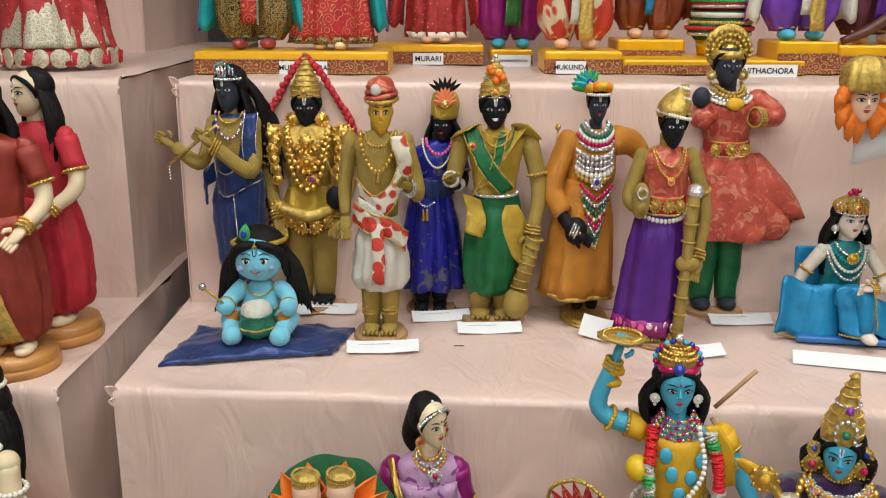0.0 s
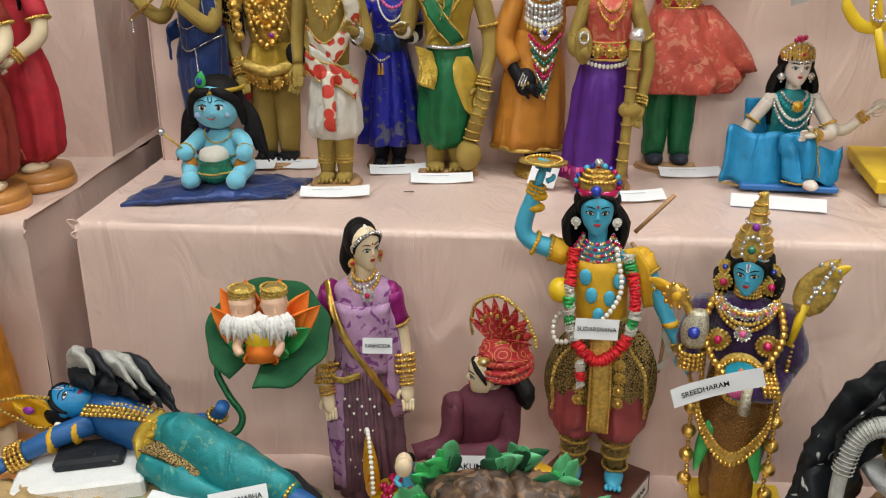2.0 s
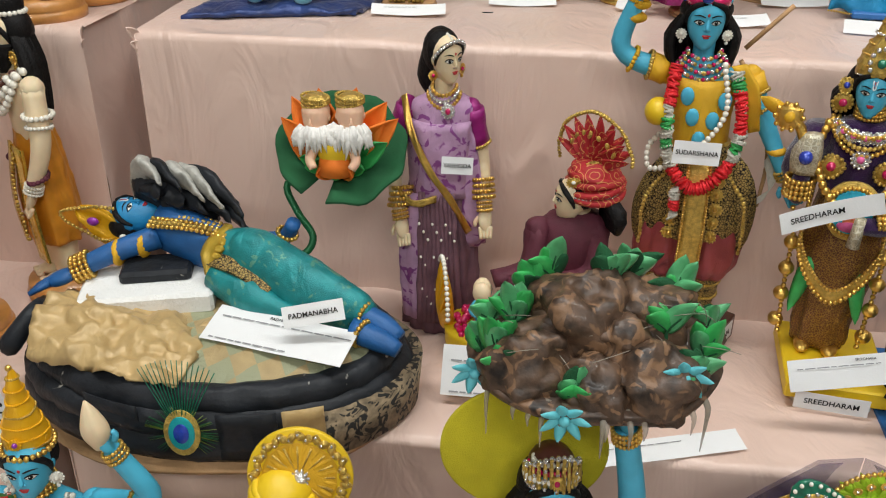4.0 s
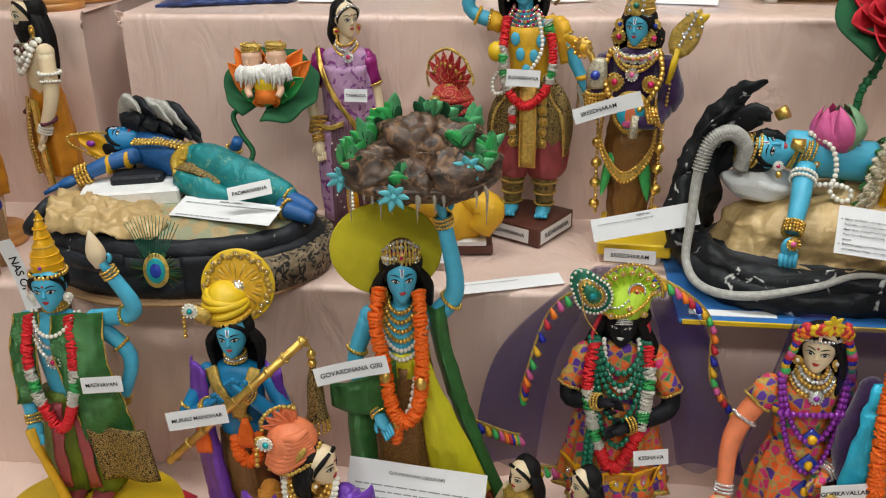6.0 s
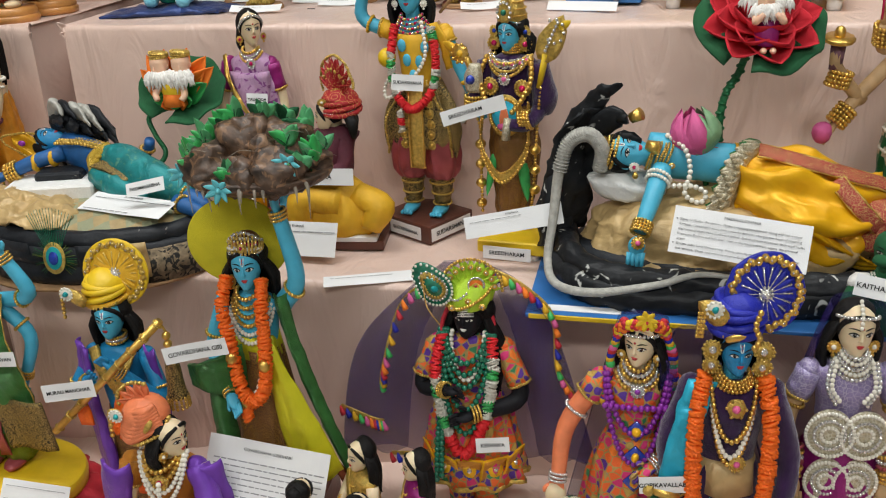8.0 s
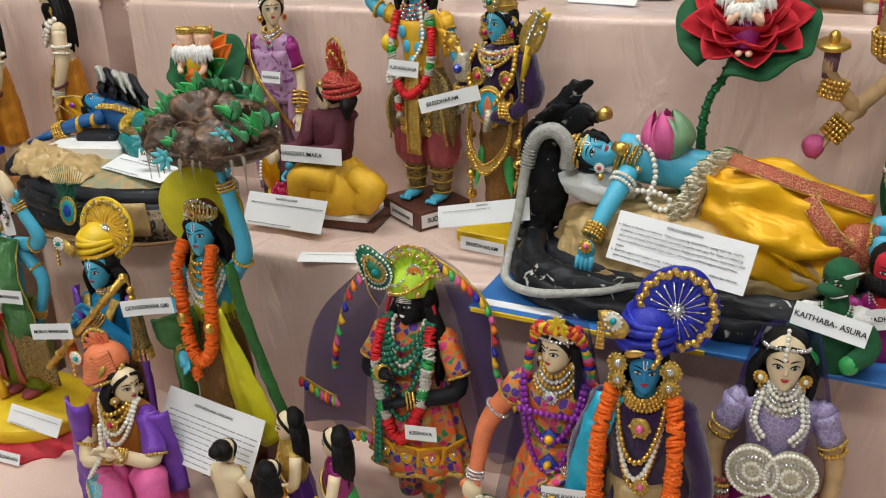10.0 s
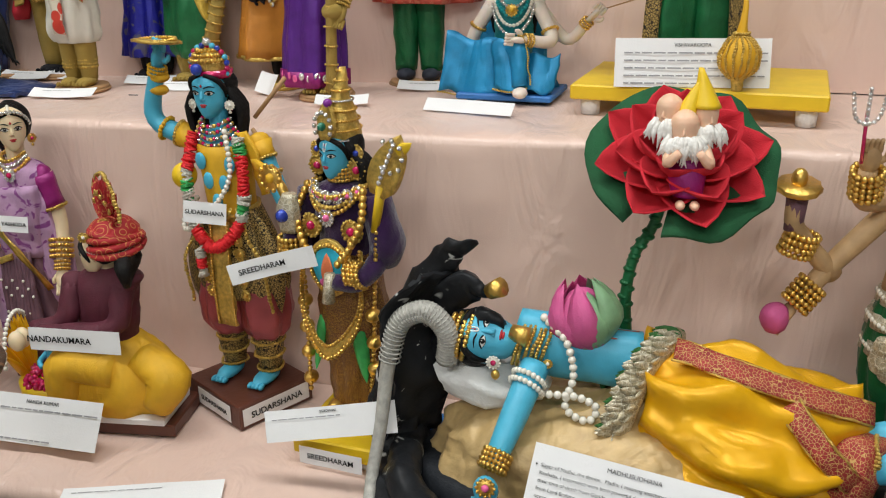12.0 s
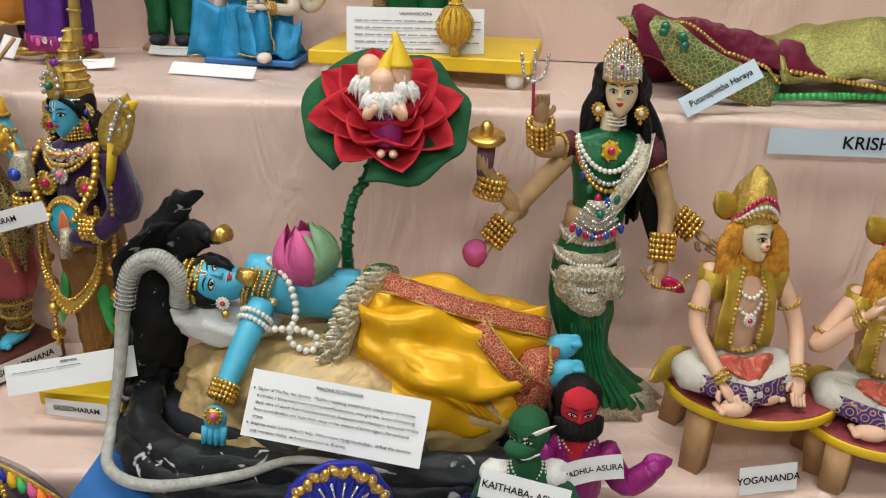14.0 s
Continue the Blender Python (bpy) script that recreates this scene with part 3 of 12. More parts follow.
slab("floor", -3, 3.4, -2.4, 3.0, -0.1, 0, "floor", "grey tiled floor of the hall")
slab("ceiling", -3, 3.4, -2.4, 3.0, 2.9, 3.0, "plaster", "white plastered ceiling")
slab("wall_north", -3, 3.4, 2.9, 3.0, 0, 2.9, "grout", "rear wall faced with white tiles")
slab("wall_south", -3, 3.4, -2.5, -2.4, 0, 2.9, "plaster", "plain white plastered wall")
slab("wall_west", -3.1, -3, -2.4, 3.0, 0, 2.9, "plaster", "plain white plastered wall")
slab("wall_east", 3.4, 3.5, -2.4, 3.0, 0, 2.9, "plaster", "plain white plastered wall")
for lx, ly, share in LAMPS:
    lamp = thing("ceiling_light", lx, ly, 2.9, "white ceiling light panel set under the ceiling", "ceiling light", "ceiling lights")
    g = Mesh(1.0)
    g.box((0, 0, -0.012), (1.2, 0.32, 0.024), "foam", bev=0.004)
    g.link("frame", lamp)
    g = Mesh(1.0)
    g.box((0, 0, -0.028), (1.14, 0.27, 0.004), "panel", bev=0)
    g.link("diffuser", lamp)

GR = "draped display steps"
draped_step("display_step", -0.385, 1.62, 1.345, 1.290, 1.92, STEP_A, STEP_B, "pink satin draped display step, top tier of plinth dolls", GR, 1.0)
draped_step("display_step", -0.392, 1.62, 1.030, 0.925, 1.36, STEP_B, STEP_C, "pink satin draped display step holding a row of dolls", GR, 2.0)
draped_step("display_step", -0.392, 1.62, 0.715, 0.690, 1.02, STEP_C, STEP_D, "pink satin draped display step with reclining figures", GR, 3.0)
draped_step("display_step", -0.40, 1.62, 0.26, 0.22, 0.72, STEP_D, 0.0, "pink satin draped lowest display step", GR, 4.0)
draped_step("display_step", -0.385, 0.84, 1.93, 1.90, 2.4, 2.10, STEP_A, "pink satin draped riser behind the plinth dolls", GR, 5.0)
draped_step("display_step", -1.75, -0.472, 1.40, 1.362, 2.35, STEP_A, STEP_B, "pink satin draped step of the neighbouring stand", GR, 6.0)
draped_step("display_step", -1.75, -0.458, 1.08, 1.030, 1.95, STEP_B, STEP_C, "pink satin draped step of the neighbouring stand", GR, 7.0)
draped_step("display_step", -1.75, -0.445, 0.73, 0.700, 1.95, STEP_C, STEP_D, "pink satin draped step of the neighbouring stand", GR, 8.0)
draped_step("display_step", -1.75, -0.44, 0.30, 0.26, 1.95, STEP_D, 0.0, "pink satin draped lowest step of the neighbouring stand", GR, 9.0)
draped_step("display_step", -1.75, -0.62, 1.96, 1.93, 2.4, 2.10, STEP_A, "pink satin draped riser of the neighbouring stand", GR, 10.0)


# ---- doll parts ----
FACE_Z = (-1.26, -1.2, -1.05, -0.8, -0.5, -0.2, 0.1, 0.45, 0.75, 0.98, 1.1, 1.16)
FACE_W = (0.06, 0.26, 0.42, 0.60, 0.73, 0.80, 0.84, 0.84, 0.72, 0.48, 0.26, 0.04)
FACE_F = (0.46, 0.66, 0.78, 0.83, 0.86, 0.87, 0.88, 0.88, 0.76, 0.50, 0.28, 0.04)
FACE_B = (-0.30, -0.16, 0.0, 0.22, 0.52, 0.78, 0.92, 0.96, 0.84, 0.56, 0.30, 0.04)


def head(b, c, r, skin, yaw=0.0, lips="lip", tilak="eyew", hair="hair", long=0.0, full=1.0, eyes=True):
    """A moulded head that faces yaw degrees to the right of the front: oval face, painted eyes, brows and mouth, hair behind."""
    c = V(*c)
    r = r * 1.04
    q = Euler((0, 0, radians(yaw)))
    R = np.array(q.to_matrix())

    def on(a, h, out=0.0):
        """The skin at a degrees from the nose line and h head radii above the middle."""
        w, f, k = (float(np.interp(h, FACE_Z, t)) for t in (FACE_W, FACE_F, FACE_B))
        t = radians(a)
        y = -f * math.cos(t) if math.cos(t) > 0 else -k * math.cos(t)
        x = w * math.sin(t)
        n = V(math.sin(t), -math.cos(t), 0.25 * h)
        return c + R @ ((V(x, y, h) + n * out) * r)
    hs = np.interp(np.linspace(0, 11, 34), range(12), FACE_Z)
    b.rings([[on(a, h) for a in np.linspace(0, 360, 28, endpoint=False)] for h in hs], skin)
    flesh = skin

    def patch(a, h, da, dh, m, out=0.012, lift=0.0, tip=0.0):
        """A painted almond on the skin."""
        n = 14
        rim = []
        for i in range(n):
            t = 2 * math.pi * i / n
            rim.append(on(a + da * math.cos(t), h + dh * math.sin(t) * (1 - 0.35 * abs(math.cos(t))) + tip * math.cos(t), out))
        b.add([on(a, h, out + lift)] + rim, [(0, 1 + i, 1 + (i + 1) % n) for i in range(n)], m)
    # nose: a narrow ridge that widens to two nostrils
    b.tube([on(0, 0.16, -0.05), on(0, 0.0, 0.0), on(0, -0.2, 0.07), on(0, -0.3, 0.05)], (0.05 * r, 0.075 * r, 0.10 * r, 0.06 * r), flesh, 8, 4)
    for s in (-1, 1):
        b.ball(on(6.5 * s, -0.27, 0.01), 0.065 * r, flesh, 7, 5)
        b.ball(on(96 * s, -0.02, 0.0), (0.09 * r, 0.15 * r, 0.24 * r), flesh, 8, 6, q)
    if eyes:
        line = "eyew" if skin in ("black", "slate") else "ink"
        for s in (-1, 1):
            patch(25 * s, 0.03, 14.5, 0.105, "eyew", 0.012, 0.01, 0.02 * s)
            patch(24 * s, 0.035, 6.2, 0.10, "ink", 0.03, 0.01)
            b.ball(on(22.5 * s, 0.075, 0.045), 0.022 * r, "eyew", 5, 4)
            b.tube([on((25 + d) * s, 0.035 + 0.105 * (1 - (d / 16.0) ** 2), 0.022) for d in (-15, -8, 0, 8, 17)], 0.028 * r, "ink", 5, 2)
            b.tube([on((25 + d) * s, 0.025 - 0.10 * (1 - (d / 16.0) ** 2), 0.015) for d in (-13, 0, 13)], 0.012 * r, "ink", 4, 2)
            b.tube([on((25 + d) * s, 0.27 + 0.07 * (1 - ((d - 3) / 19.0) ** 2), 0.012) for d in (-16, -6, 4, 19)], (0.022 * r, 0.032 * r, 0.03 * r, 0.01 * r), line if line == "ink" else skin, 5, 2)
    if lips:
        b.ball(on(0, -0.535, -0.02), (0.20 * r, 0.09 * r, 0.05 * r), lips, 10, 6, q)
        b.ball(on(0, -0.615, -0.025), (0.145 * r, 0.09 * r, 0.055 * r), lips, 10, 6, q)
    if tilak == "lip":
        b.ball(on(0, 0.36, 0.0), (0.06 * r, 0.04 * r, 0.075 * r), "lip", 8, 6, q)
    elif tilak:
        for s in (-1, 1):
            b.tube([on(0, 0.24, 0.012), on(4 * s, 0.3, 0.012), on(7 * s, 0.66, 0.012)], 0.026 * r, tilak, 4, 2)
        b.tube([on(0, 0.34, 0.012), on(0, 0.62, 0.012)], 0.024 * r, "lip" if tilak == "eyew" and skin not in ("black", "slate") else tilak, 4, 1)
    if hair:
        b.ball(c + R @ V(0, 0.40 * r, 0.34 * r), (r * 0.96 * full, r * 0.84, r * 0.98), hair, 20, 14, q, wob=0.08)
        for s in (-1, 1):
            b.tube([on(8 * s, 0.84, 0.04), on(52 * s, 0.62, 0.06), on(74 * s, 0.2, 0.06), on(84 * s, -0.25, 0.04)], (0.10 * r, 0.14 * r, 0.13 * r, 0.05 * r), hair, 7, 3)
        if long:
            for i in range(34):
                a = radians(-106 + 212 * i / 33)
                p0 = c + R @ V(math.sin(a) * r * 0.8, 0.25 * r + math.cos(a) * r * 0.7, 0.3 * r)
                p2 = c + R @ V(math.sin(a) * r * (1.05 * full), 0.35 * r + math.cos(a) * r * 0.9, -long * (0.8 + 0.3 * random.random()))
                p1 = (p0 + p2) / 2 + R @ V(math.sin(a) * r * 0.35 * full, 0.1 * r, 0.1 * r)
                b.tube([p0, p1, p2, p2 + V(random.uniform(-0.4, 0.4), random.uniform(-0.2, 0.3), -0.6)], (0.16 * r, 0.21 * r * full, 0.13 * r, 0.02), hair, 6, 3)


def earrings(b, c, r, yaw=0.0, m="gold", size=0.28, gem="ruby", drop=0.55):
    R = np.array(Euler((0, 0, radians(yaw))).to_matrix())
    for s in (-1, 1):
        p = V(*c) + R @ V(0.98 * s * r, -0.12 * r, -drop * r)
        b.medal(p, size * r, m, gem, tuple(R @ V(0.3 * s, -1, 0)))
        b.ball(p + V(0, 0, -size * r * 1.5), size * r * 0.4, m, 6, 5)


def necklace(b, c, rx, ry, drop, r, m, gap=1.9, alt=None, span=100, m2=None):
    pts = []
    for a in np.linspace(-span, span, 13):
        t = radians(a)
        k = max(0.0, math.cos(t))
        pts.append(V(*c) + V(rx * math.sin(t), -ry * (0.15 + 0.85 * max(-0.3, math.cos(t))), -drop * k ** 1.3))
    b.beads(pts, r, m, gap, 4, alt)
    if m2:
        b.medal(pts[6] + V(0, -r, -r * 1.5), r * 2.4, m, m2)


def arm(b, pts, skin, r=(1.25, 1.05, 0.85), sleeve=None, cuff=None, bangle="gold", hand=True, bands=True):
    """An arm through shoulder, elbow and wrist, with a mitten hand, bangles and, on demand, a sleeve to part of it."""
    r = tuple(0.88 * k for k in r)
    p = spline(pts, 6)
    b.tube(pts, r, skin, 12, 6)
    b.ball(p[0], r[0] * 1.05, sleeve or skin, 10, 8)
    d = p[-1] - p[-2]
    d = d / np.linalg.norm(d)
    if hand:
        q = Vector(d).to_track_quat("Z", "Y").to_euler()
        b.ball(p[-1] + d * 1.0, (r[-1] * 1.15, r[-1] * 0.62, 1.5), skin, 10, 8, q)
        sd = np.cross(d, (0, 1, 0)) + 1e-6
        sd = sd / np.linalg.norm(sd)
        for k in range(4):
            o = p[-1] + d * 1.9 + sd * (k - 1.5) * 0.42
            b.tube([o, o + d * 0.7, o + d * 1.25 + V(0, -0.25, 0)], (0.3, 0.27, 0.2), skin, 6, 2)
        o = p[-1] + d * 0.8 - sd * r[-1]
        b.tube([o, o + d * 0.5 - sd * 0.5, o + d * 1.0 - sd * 0.5], (0.32, 0.3, 0.2), skin, 6, 2)
    if bangle:
        for k in (-1, -2, -3):
            c = p[k] if k == -1 else p[-1] - d * (0.45 * (-k - 1))
            ring(b, c, d, r[-1] * 1.12, 0.2, bangle)
    if bands:
        k = len(p) // 3
        dd = p[k + 1] - p[k - 1]
        ring(b, p[k], dd / np.linalg.norm(dd), r[0] * 1.05, 0.26, bangle or "gold")
    if sleeve:
        k = max(3, int(len(p) * (cuff or 0.35)))
        b.tube(p[:k], (r[0] * 1.22, r[0] * 1.18, r[0] * 1.25), sleeve, 14, 1)
        dd = p[k - 1] - p[k - 2]
        ring(b, p[k - 1], dd / np.linalg.norm(dd), r[0] * 1.2, 0.22, "zari")


def ring(b, c, d, r, t, m, beaded=True):
    q = Vector(d).to_track_quat("Z", "Y")
    n = max(10, int(2 * math.pi * r / (1.6 * t)))
    for j in range(n):
        a = 2 * math.pi * j / n
        b.ball(Vector(c) + q @ Vector((math.cos(a) * r, math.sin(a) * r, 0)), t, m, 6, 4)


def torso(b, m, x=0.0, y=0.0, z0=19.0, z1=27.5, sh=4.0, waist=2.5, depth=2.0, neck="tan", nr=1.15, nz=29.5, hx=0.0):
    """Trunk from waist to shoulders and the neck on it; hx shifts the neck sideways."""
    h = z1 - z0
    b.loft([(x, y, z0, waist, depth * 0.9), (x + hx * 0.3, y, z0 + 0.35 * h, waist * 1.12, depth), (x + hx * 0.6, y, z0 + 0.72 * h, sh * 0.86, depth * 1.1),
            (x + hx * 0.9, y, z1 - 0.6, sh, depth * 0.85), (x + hx, y, z1 + 0.4, sh * 0.55, depth * 0.7), (x + hx, y, z1 + 0.8, nr, nr)], m, 24)
    b.loft([(x + hx, y, z1 - 0.4, nr * 1.2, nr * 1.1), (x + hx, y, z1 + 0.7, nr, nr), (x + hx, y, nz, nr, nr)], neck, 14)


def leg(b, x, y, z0, z1, r, m, foot=True, fm=None, out=0.0):
    b.loft([(x + out, y, z0 + 0.8, r * 0.72, r * 0.75), (x + out * 0.7, y, z0 + (z1 - z0) * 0.35, r * 0.95, r), (x, y, z1, r * 1.15, r * 1.15)], m, 14)
    if foot:
        b.ball((x + out, y - 1.0, z0 + 0.6), (r * 0.85, 2.2, 0.7), fm or m, 12, 8)
        for k in range(4):
            b.ball((x + out + (k - 1.5) * r * 0.42, y - 3.0, z0 + 0.45), (0.32, 0.5, 0.34), fm or m, 7, 5)


def skirt(b, m, x, y, z1, z0, r1, r0, folds=11, amp=(0.01, 0.07), hem=None, depth=0.8, dx=0.0, hemh=0.8, phase=0.0):
    amp = (amp[0] * 1.5, amp[1] * 1.35)
    b.loft([(x, y, z1, r1, r1 * depth), (x + dx * 0.3, y, z1 - (z1 - z0) * 0.35, (r1 * 0.5 + r0 * 0.5) * 1.02, (r1 + r0) / 2 * depth), (x + dx, y, z0, r0, r0 * depth)], m, 48, folds, amp, 6, phase)
    if hem:
        b.loft([(x + dx * 0.95, y, z0 + hemh, r0 * 1.0, r0 * depth * 1.0), (x + dx, y, z0 - 0.05, r0 * 1.035, r0 * depth * 1.035)], hem, 48, folds, amp[1], 3, phase)


def cone_crown(b, c, r, h, m="gold", rows=7, tip="gold", gem="ruby", rim="crystal"):
    c = V(*c)
    r = r * 0.9
    b.loft([(c[0], c[1], c[2], r, r), (c[0], c[1], c[2] + h * 0.25, r * 0.93, r * 0.93), (c[0], c[1], c[2] + h * 0.6, r * 0.55, r * 0.55), (c[0], c[1], c[2] + h * 0.92, r * 0.2, r * 0.2), (c[0], c[1], c[2] + h, r * 0.1, r * 0.1)], m, 20)
    for i in range(rows):
        u = (i + 0.3) / rows
        rr = r * np.interp(u, [0, 0.25, 0.6, 0.92, 1], [1.03, 0.96, 0.58, 0.24, 0.14])
        ring(b, c + V(0, 0, h * u), (0, 0, 1), rr * 0.99, max(0.11, r * 0.06), rim if i % 3 == 0 else m)
    b.ball(c + V(0, 0, h * 1.02), r * 0.16, tip, 8, 6)
    b.medal(c + V(0, -r * 0.98, h * 0.16), r * 0.3, m, gem)


def tiara(b, c, r, h, m="gold", gem="crystal", yaw=0.0, n=11, span=95):
    """A fan-shaped diadem standing on the brow."""
    R = np.array(Euler((0, 0, radians(yaw))).to_matrix())
    r = r * 0.9
    for i in range(n):
        a = radians(-span + 2 * span * i / (n - 1))
        p = V(*c) + R @ V(math.sin(a) * r, -math.cos(a) * r, 0)
        k = h * (0.35 + 0.65 * math.cos(a * 0.9) ** 2)
        t = p + V(0, 0.25 * k, k)
        b.tube([p, t], (0.2 * r / 1.9, 0.12), m, 6, 1)
        for u in np.linspace(0.1, 1, max(2, int(k / 0.5))):
            b.ball(p + (t - p) * u + R @ V(0, -0.12, 0), 0.19, gem if i % 2 else m, 6, 4)
        b.ball(t, 0.26, gem, 6, 5)
    ring(b, V(*c) + V(0, 0, -0.1), (0, 0, 1), r, 0.2, gem)
    b.medal(V(*c) + R @ V(0, -r, h * 0.35), 0.55, m, "ruby", tuple(R @ V(0, -1, 0.2)))


def turban(b, c, r, h, m, wraps=6, m2=None):
    c = V(*c)
    b.ball(c + V(0, 0.1, h * 0.42), (r * 1.0, r * 1.02, h * 0.62), m, 18, 12, wob=0.08)
    for i in range(wraps):
        u = i / wraps
        rr = r * (1.04 - 0.42 * u * u)
        pts = [c + V(rr * math.cos(t), rr * math.sin(t), h * (0.05 + 0.72 * u) + 0.12 * h * math.sin(t + i * 1.3)) for t in np.linspace(0, 2 * math.pi, 13)]
        b.tube(pts, h * 0.12, m2 if m2 and i == 0 else m, 8, 3, cap=False)


def fan_disc(b, c, r, m, rim="zari", hub="pearl", spokes=16, axis=(0, -1, 0.1), inner=None, spoke="zari"):
    """A round pleated fan, as worn on a turban."""
    ax = Vector(axis).normalized()
    q = ax.to_track_quat("Z", "Y")
    b.disc(c, r, 0.5, m, axis, 40)
    if inner:
        b.disc(Vector(c) + ax * 0.2, r * 0.72, 0.3, inner, axis, 36)
    for j in range(spokes):
        a = 2 * math.pi * j / spokes
        d = q @ Vector((math.cos(a), math.sin(a), 0))
        b.tube([Vector(c) + d * r * 0.16 + ax * 0.4, Vector(c) + d * r * 0.66 + ax * 0.36], (0.06, 0.13), spoke, 5, 1)
        e = q @ Vector((math.cos(a + math.pi / spokes), math.sin(a + math.pi / spokes), 0))
        b.petal(Vector(c) + e * r * 0.12 + ax * 0.25, Vector(c) + e * r * 0.74 + ax * 0.3, r * 0.2, inner or m, 0.3, 0.1, side=tuple(ax.cross(e)))
    n = int(2 * math.pi * r * 0.84 / 0.75)
    for j in range(n):
        a = 2 * math.pi * j / n
        b.ball(Vector(c) + q @ Vector((math.cos(a) * r * 0.84, math.sin(a) * r * 0.84, 0.3)), (0.42, 0.3, 0.42), rim, 6, 5)
        b.medal(Vector(c) + q @ Vector((math.cos(a + 0.05) * r * (0.90 - 0.1 * (j % 2)), math.sin(a + 0.05) * r * (0.90 - 0.1 * (j % 2)), 0.34)), 0.34, rim, "crystal")
    b.ball(Vector(c) + ax * 0.4, r * 0.14, hub, 10, 8)
    for j in range(10):
        a = 2 * math.pi * j / 10
        b.ball(Vector(c) + q @ Vector((math.cos(a) * r * 0.16, math.sin(a) * r * 0.16, 0.45)), 0.2, hub, 6, 4)


def flower_garland(b, pts, r, pattern, dens=1.15):
    """Ruffled flower discs threaded along a line; pattern gives the colours in order."""
    p = spline(pts, 10)
    s = np.concatenate([[0], np.cumsum(np.linalg.norm(np.diff(p, axis=0), axis=1))])
    r = 0.74 * r
    n = int(s[-1] / (r * dens * 0.34))
    for i in range(n):
        d = s[-1] * i / n
        c = V(*[np.interp(d, s, p[:, a]) for a in range(3)])
        e = V(*[np.interp(min(d + 0.3, s[-1]), s, p[:, a]) for a in range(3)])
        ax = tuple(e - c + V(random.uniform(-0.14, 0.14), random.uniform(-0.14, 0.14), 1e-4))
        m = pattern[int(len(pattern) * i / n)]
        b.disc(c, r * random.uniform(0.78, 1.0), r * 0.34, "garlandred" if m == "red" else m, ax, 22, 11, 0.42)


def sash(b, pts, w, m, hem="zari", th=0.16, wav=0.12):
    """A folded cloth band with two gold hems; w is the crosswise vector."""
    w = np.array(w, float)
    b.band(pts, w, m, th, 6, wav)
    if hem:
        for s in (-0.5, 0.5):
            b.tube(np.array(pts, float) + w * s + V(0, -0.05, 0), 0.13, hem, 5, 6)


def peacock_feather(b, c, axis, r):
    for k, (m, s) in enumerate((("zari", 1.0), ("turq", 0.72), ("sapph", 0.42))):
        b.disc(np.array(c) + V(*axis) * 0.12 * k, r * s, 0.14, m, axis, 20, ry=r * s * 1.25)


def jewel_drop(b, c, r, lean):
    """A drop-shaped felt pin with bead outlines and a green stone, its point leaning by that many degrees."""
    R = np.array(Euler((0, -radians(lean - 90), 0)).to_matrix())

    def rim(k, y, n=30):
        out = []
        for t in np.linspace(0, 2 * math.pi, n, endpoint=False):
            g = 1.0 + 0.62 * max(0.0, math.cos(t)) ** 5
            out.append(V(*c) + R @ V(r * k * g * math.sin(t) * 0.92, y, r * k * g * math.cos(t)))
        return out
    b.rings([rim(0.96, 0.3), rim(1.0, 0.15), rim(1.0, -0.1), rim(0.96, -0.2)], "emer")
    b.rings([rim(0.66, -0.15), rim(0.64, -0.34)], "zari")
    b.rings([rim(0.50, -0.25), rim(0.48, -0.42)], "emer")
    for k, m, n in ((0.95, "pearl", 30), (0.66, "crystal", 22), (0.46, "gold", 18)):
        for p in rim(k, -0.34, n):
            b.ball(p, 0.20, m, 6, 4)
    b.ball(V(*c) + V(0, -0.5, 0), (0.5, 0.35, 0.5), "turq", 10, 8)


def wood_base(b, x, y, r, m="wood", z=-1.2, h=1.2):
    b.loft([(x, y, z, r, r), (x, y, z + h * 0.35, r * 1.02, r * 1.02), (x, y, z + h * 0.5, r * 0.96, r * 0.96), (x, y, z + h * 0.6, r * 0.98, r * 0.98), (x, y, z + h, r * 0.93, r * 0.93)], m, 32, sub=2)


def doll(b, name, x, y, z, label, category="doll", group="", turn=0.0, size=(1, 1, 1)):
    # cloth is never quite even: dent only what is woven
    soft = set()
    for f, k in zip(b.f, b.mi):
        n = M[b.names[k]].name
        if "skin" not in n and any(w in n for w in ("silk", "satin", "sateen", "cloth", "brocade", "cotton", "velvet")):
            soft.update(f)
    for i in soft:
        q = Vector(b.v[i])
        d = noise.noise_vector(q * 0.5) * 0.24 + noise.noise_vector(q * 1.3) * 0.12
        b.v[i] = (q.x + d.x, q.y + d.y, q.z + 0.4 * d.z if q.z > 0.5 else q.z)
    b.v = [(p * size[0], q * size[1], r * size[2]) for p, q, r in b.v]
    ob = b.link(name, None, pose(x, y, z, 0, 0, turn))
    return tagged(ob, label, category, group)


# ---- cards and papers ----
def lettering(txt, size, m="ink"):
    cu = bpy.data.curves.new("lettering", "FONT")
    cu.body, cu.size, cu.align_x, cu.align_y = txt, size, "CENTER", "CENTER"
    cu.extrude = 0.00012
    cu.offset = size * (0.012 if size > 0.006 else -0.004)
    tmp = new("lettering_tmp", cu)
    dg = bpy.context.evaluated_depsgraph_get()
    me = bpy.data.meshes.new_from_object(tmp.evaluated_get(dg))
    bpy.data.objects.remove(tmp)
    me.materials.clear()
    me.materials.append(M[m])
    return me


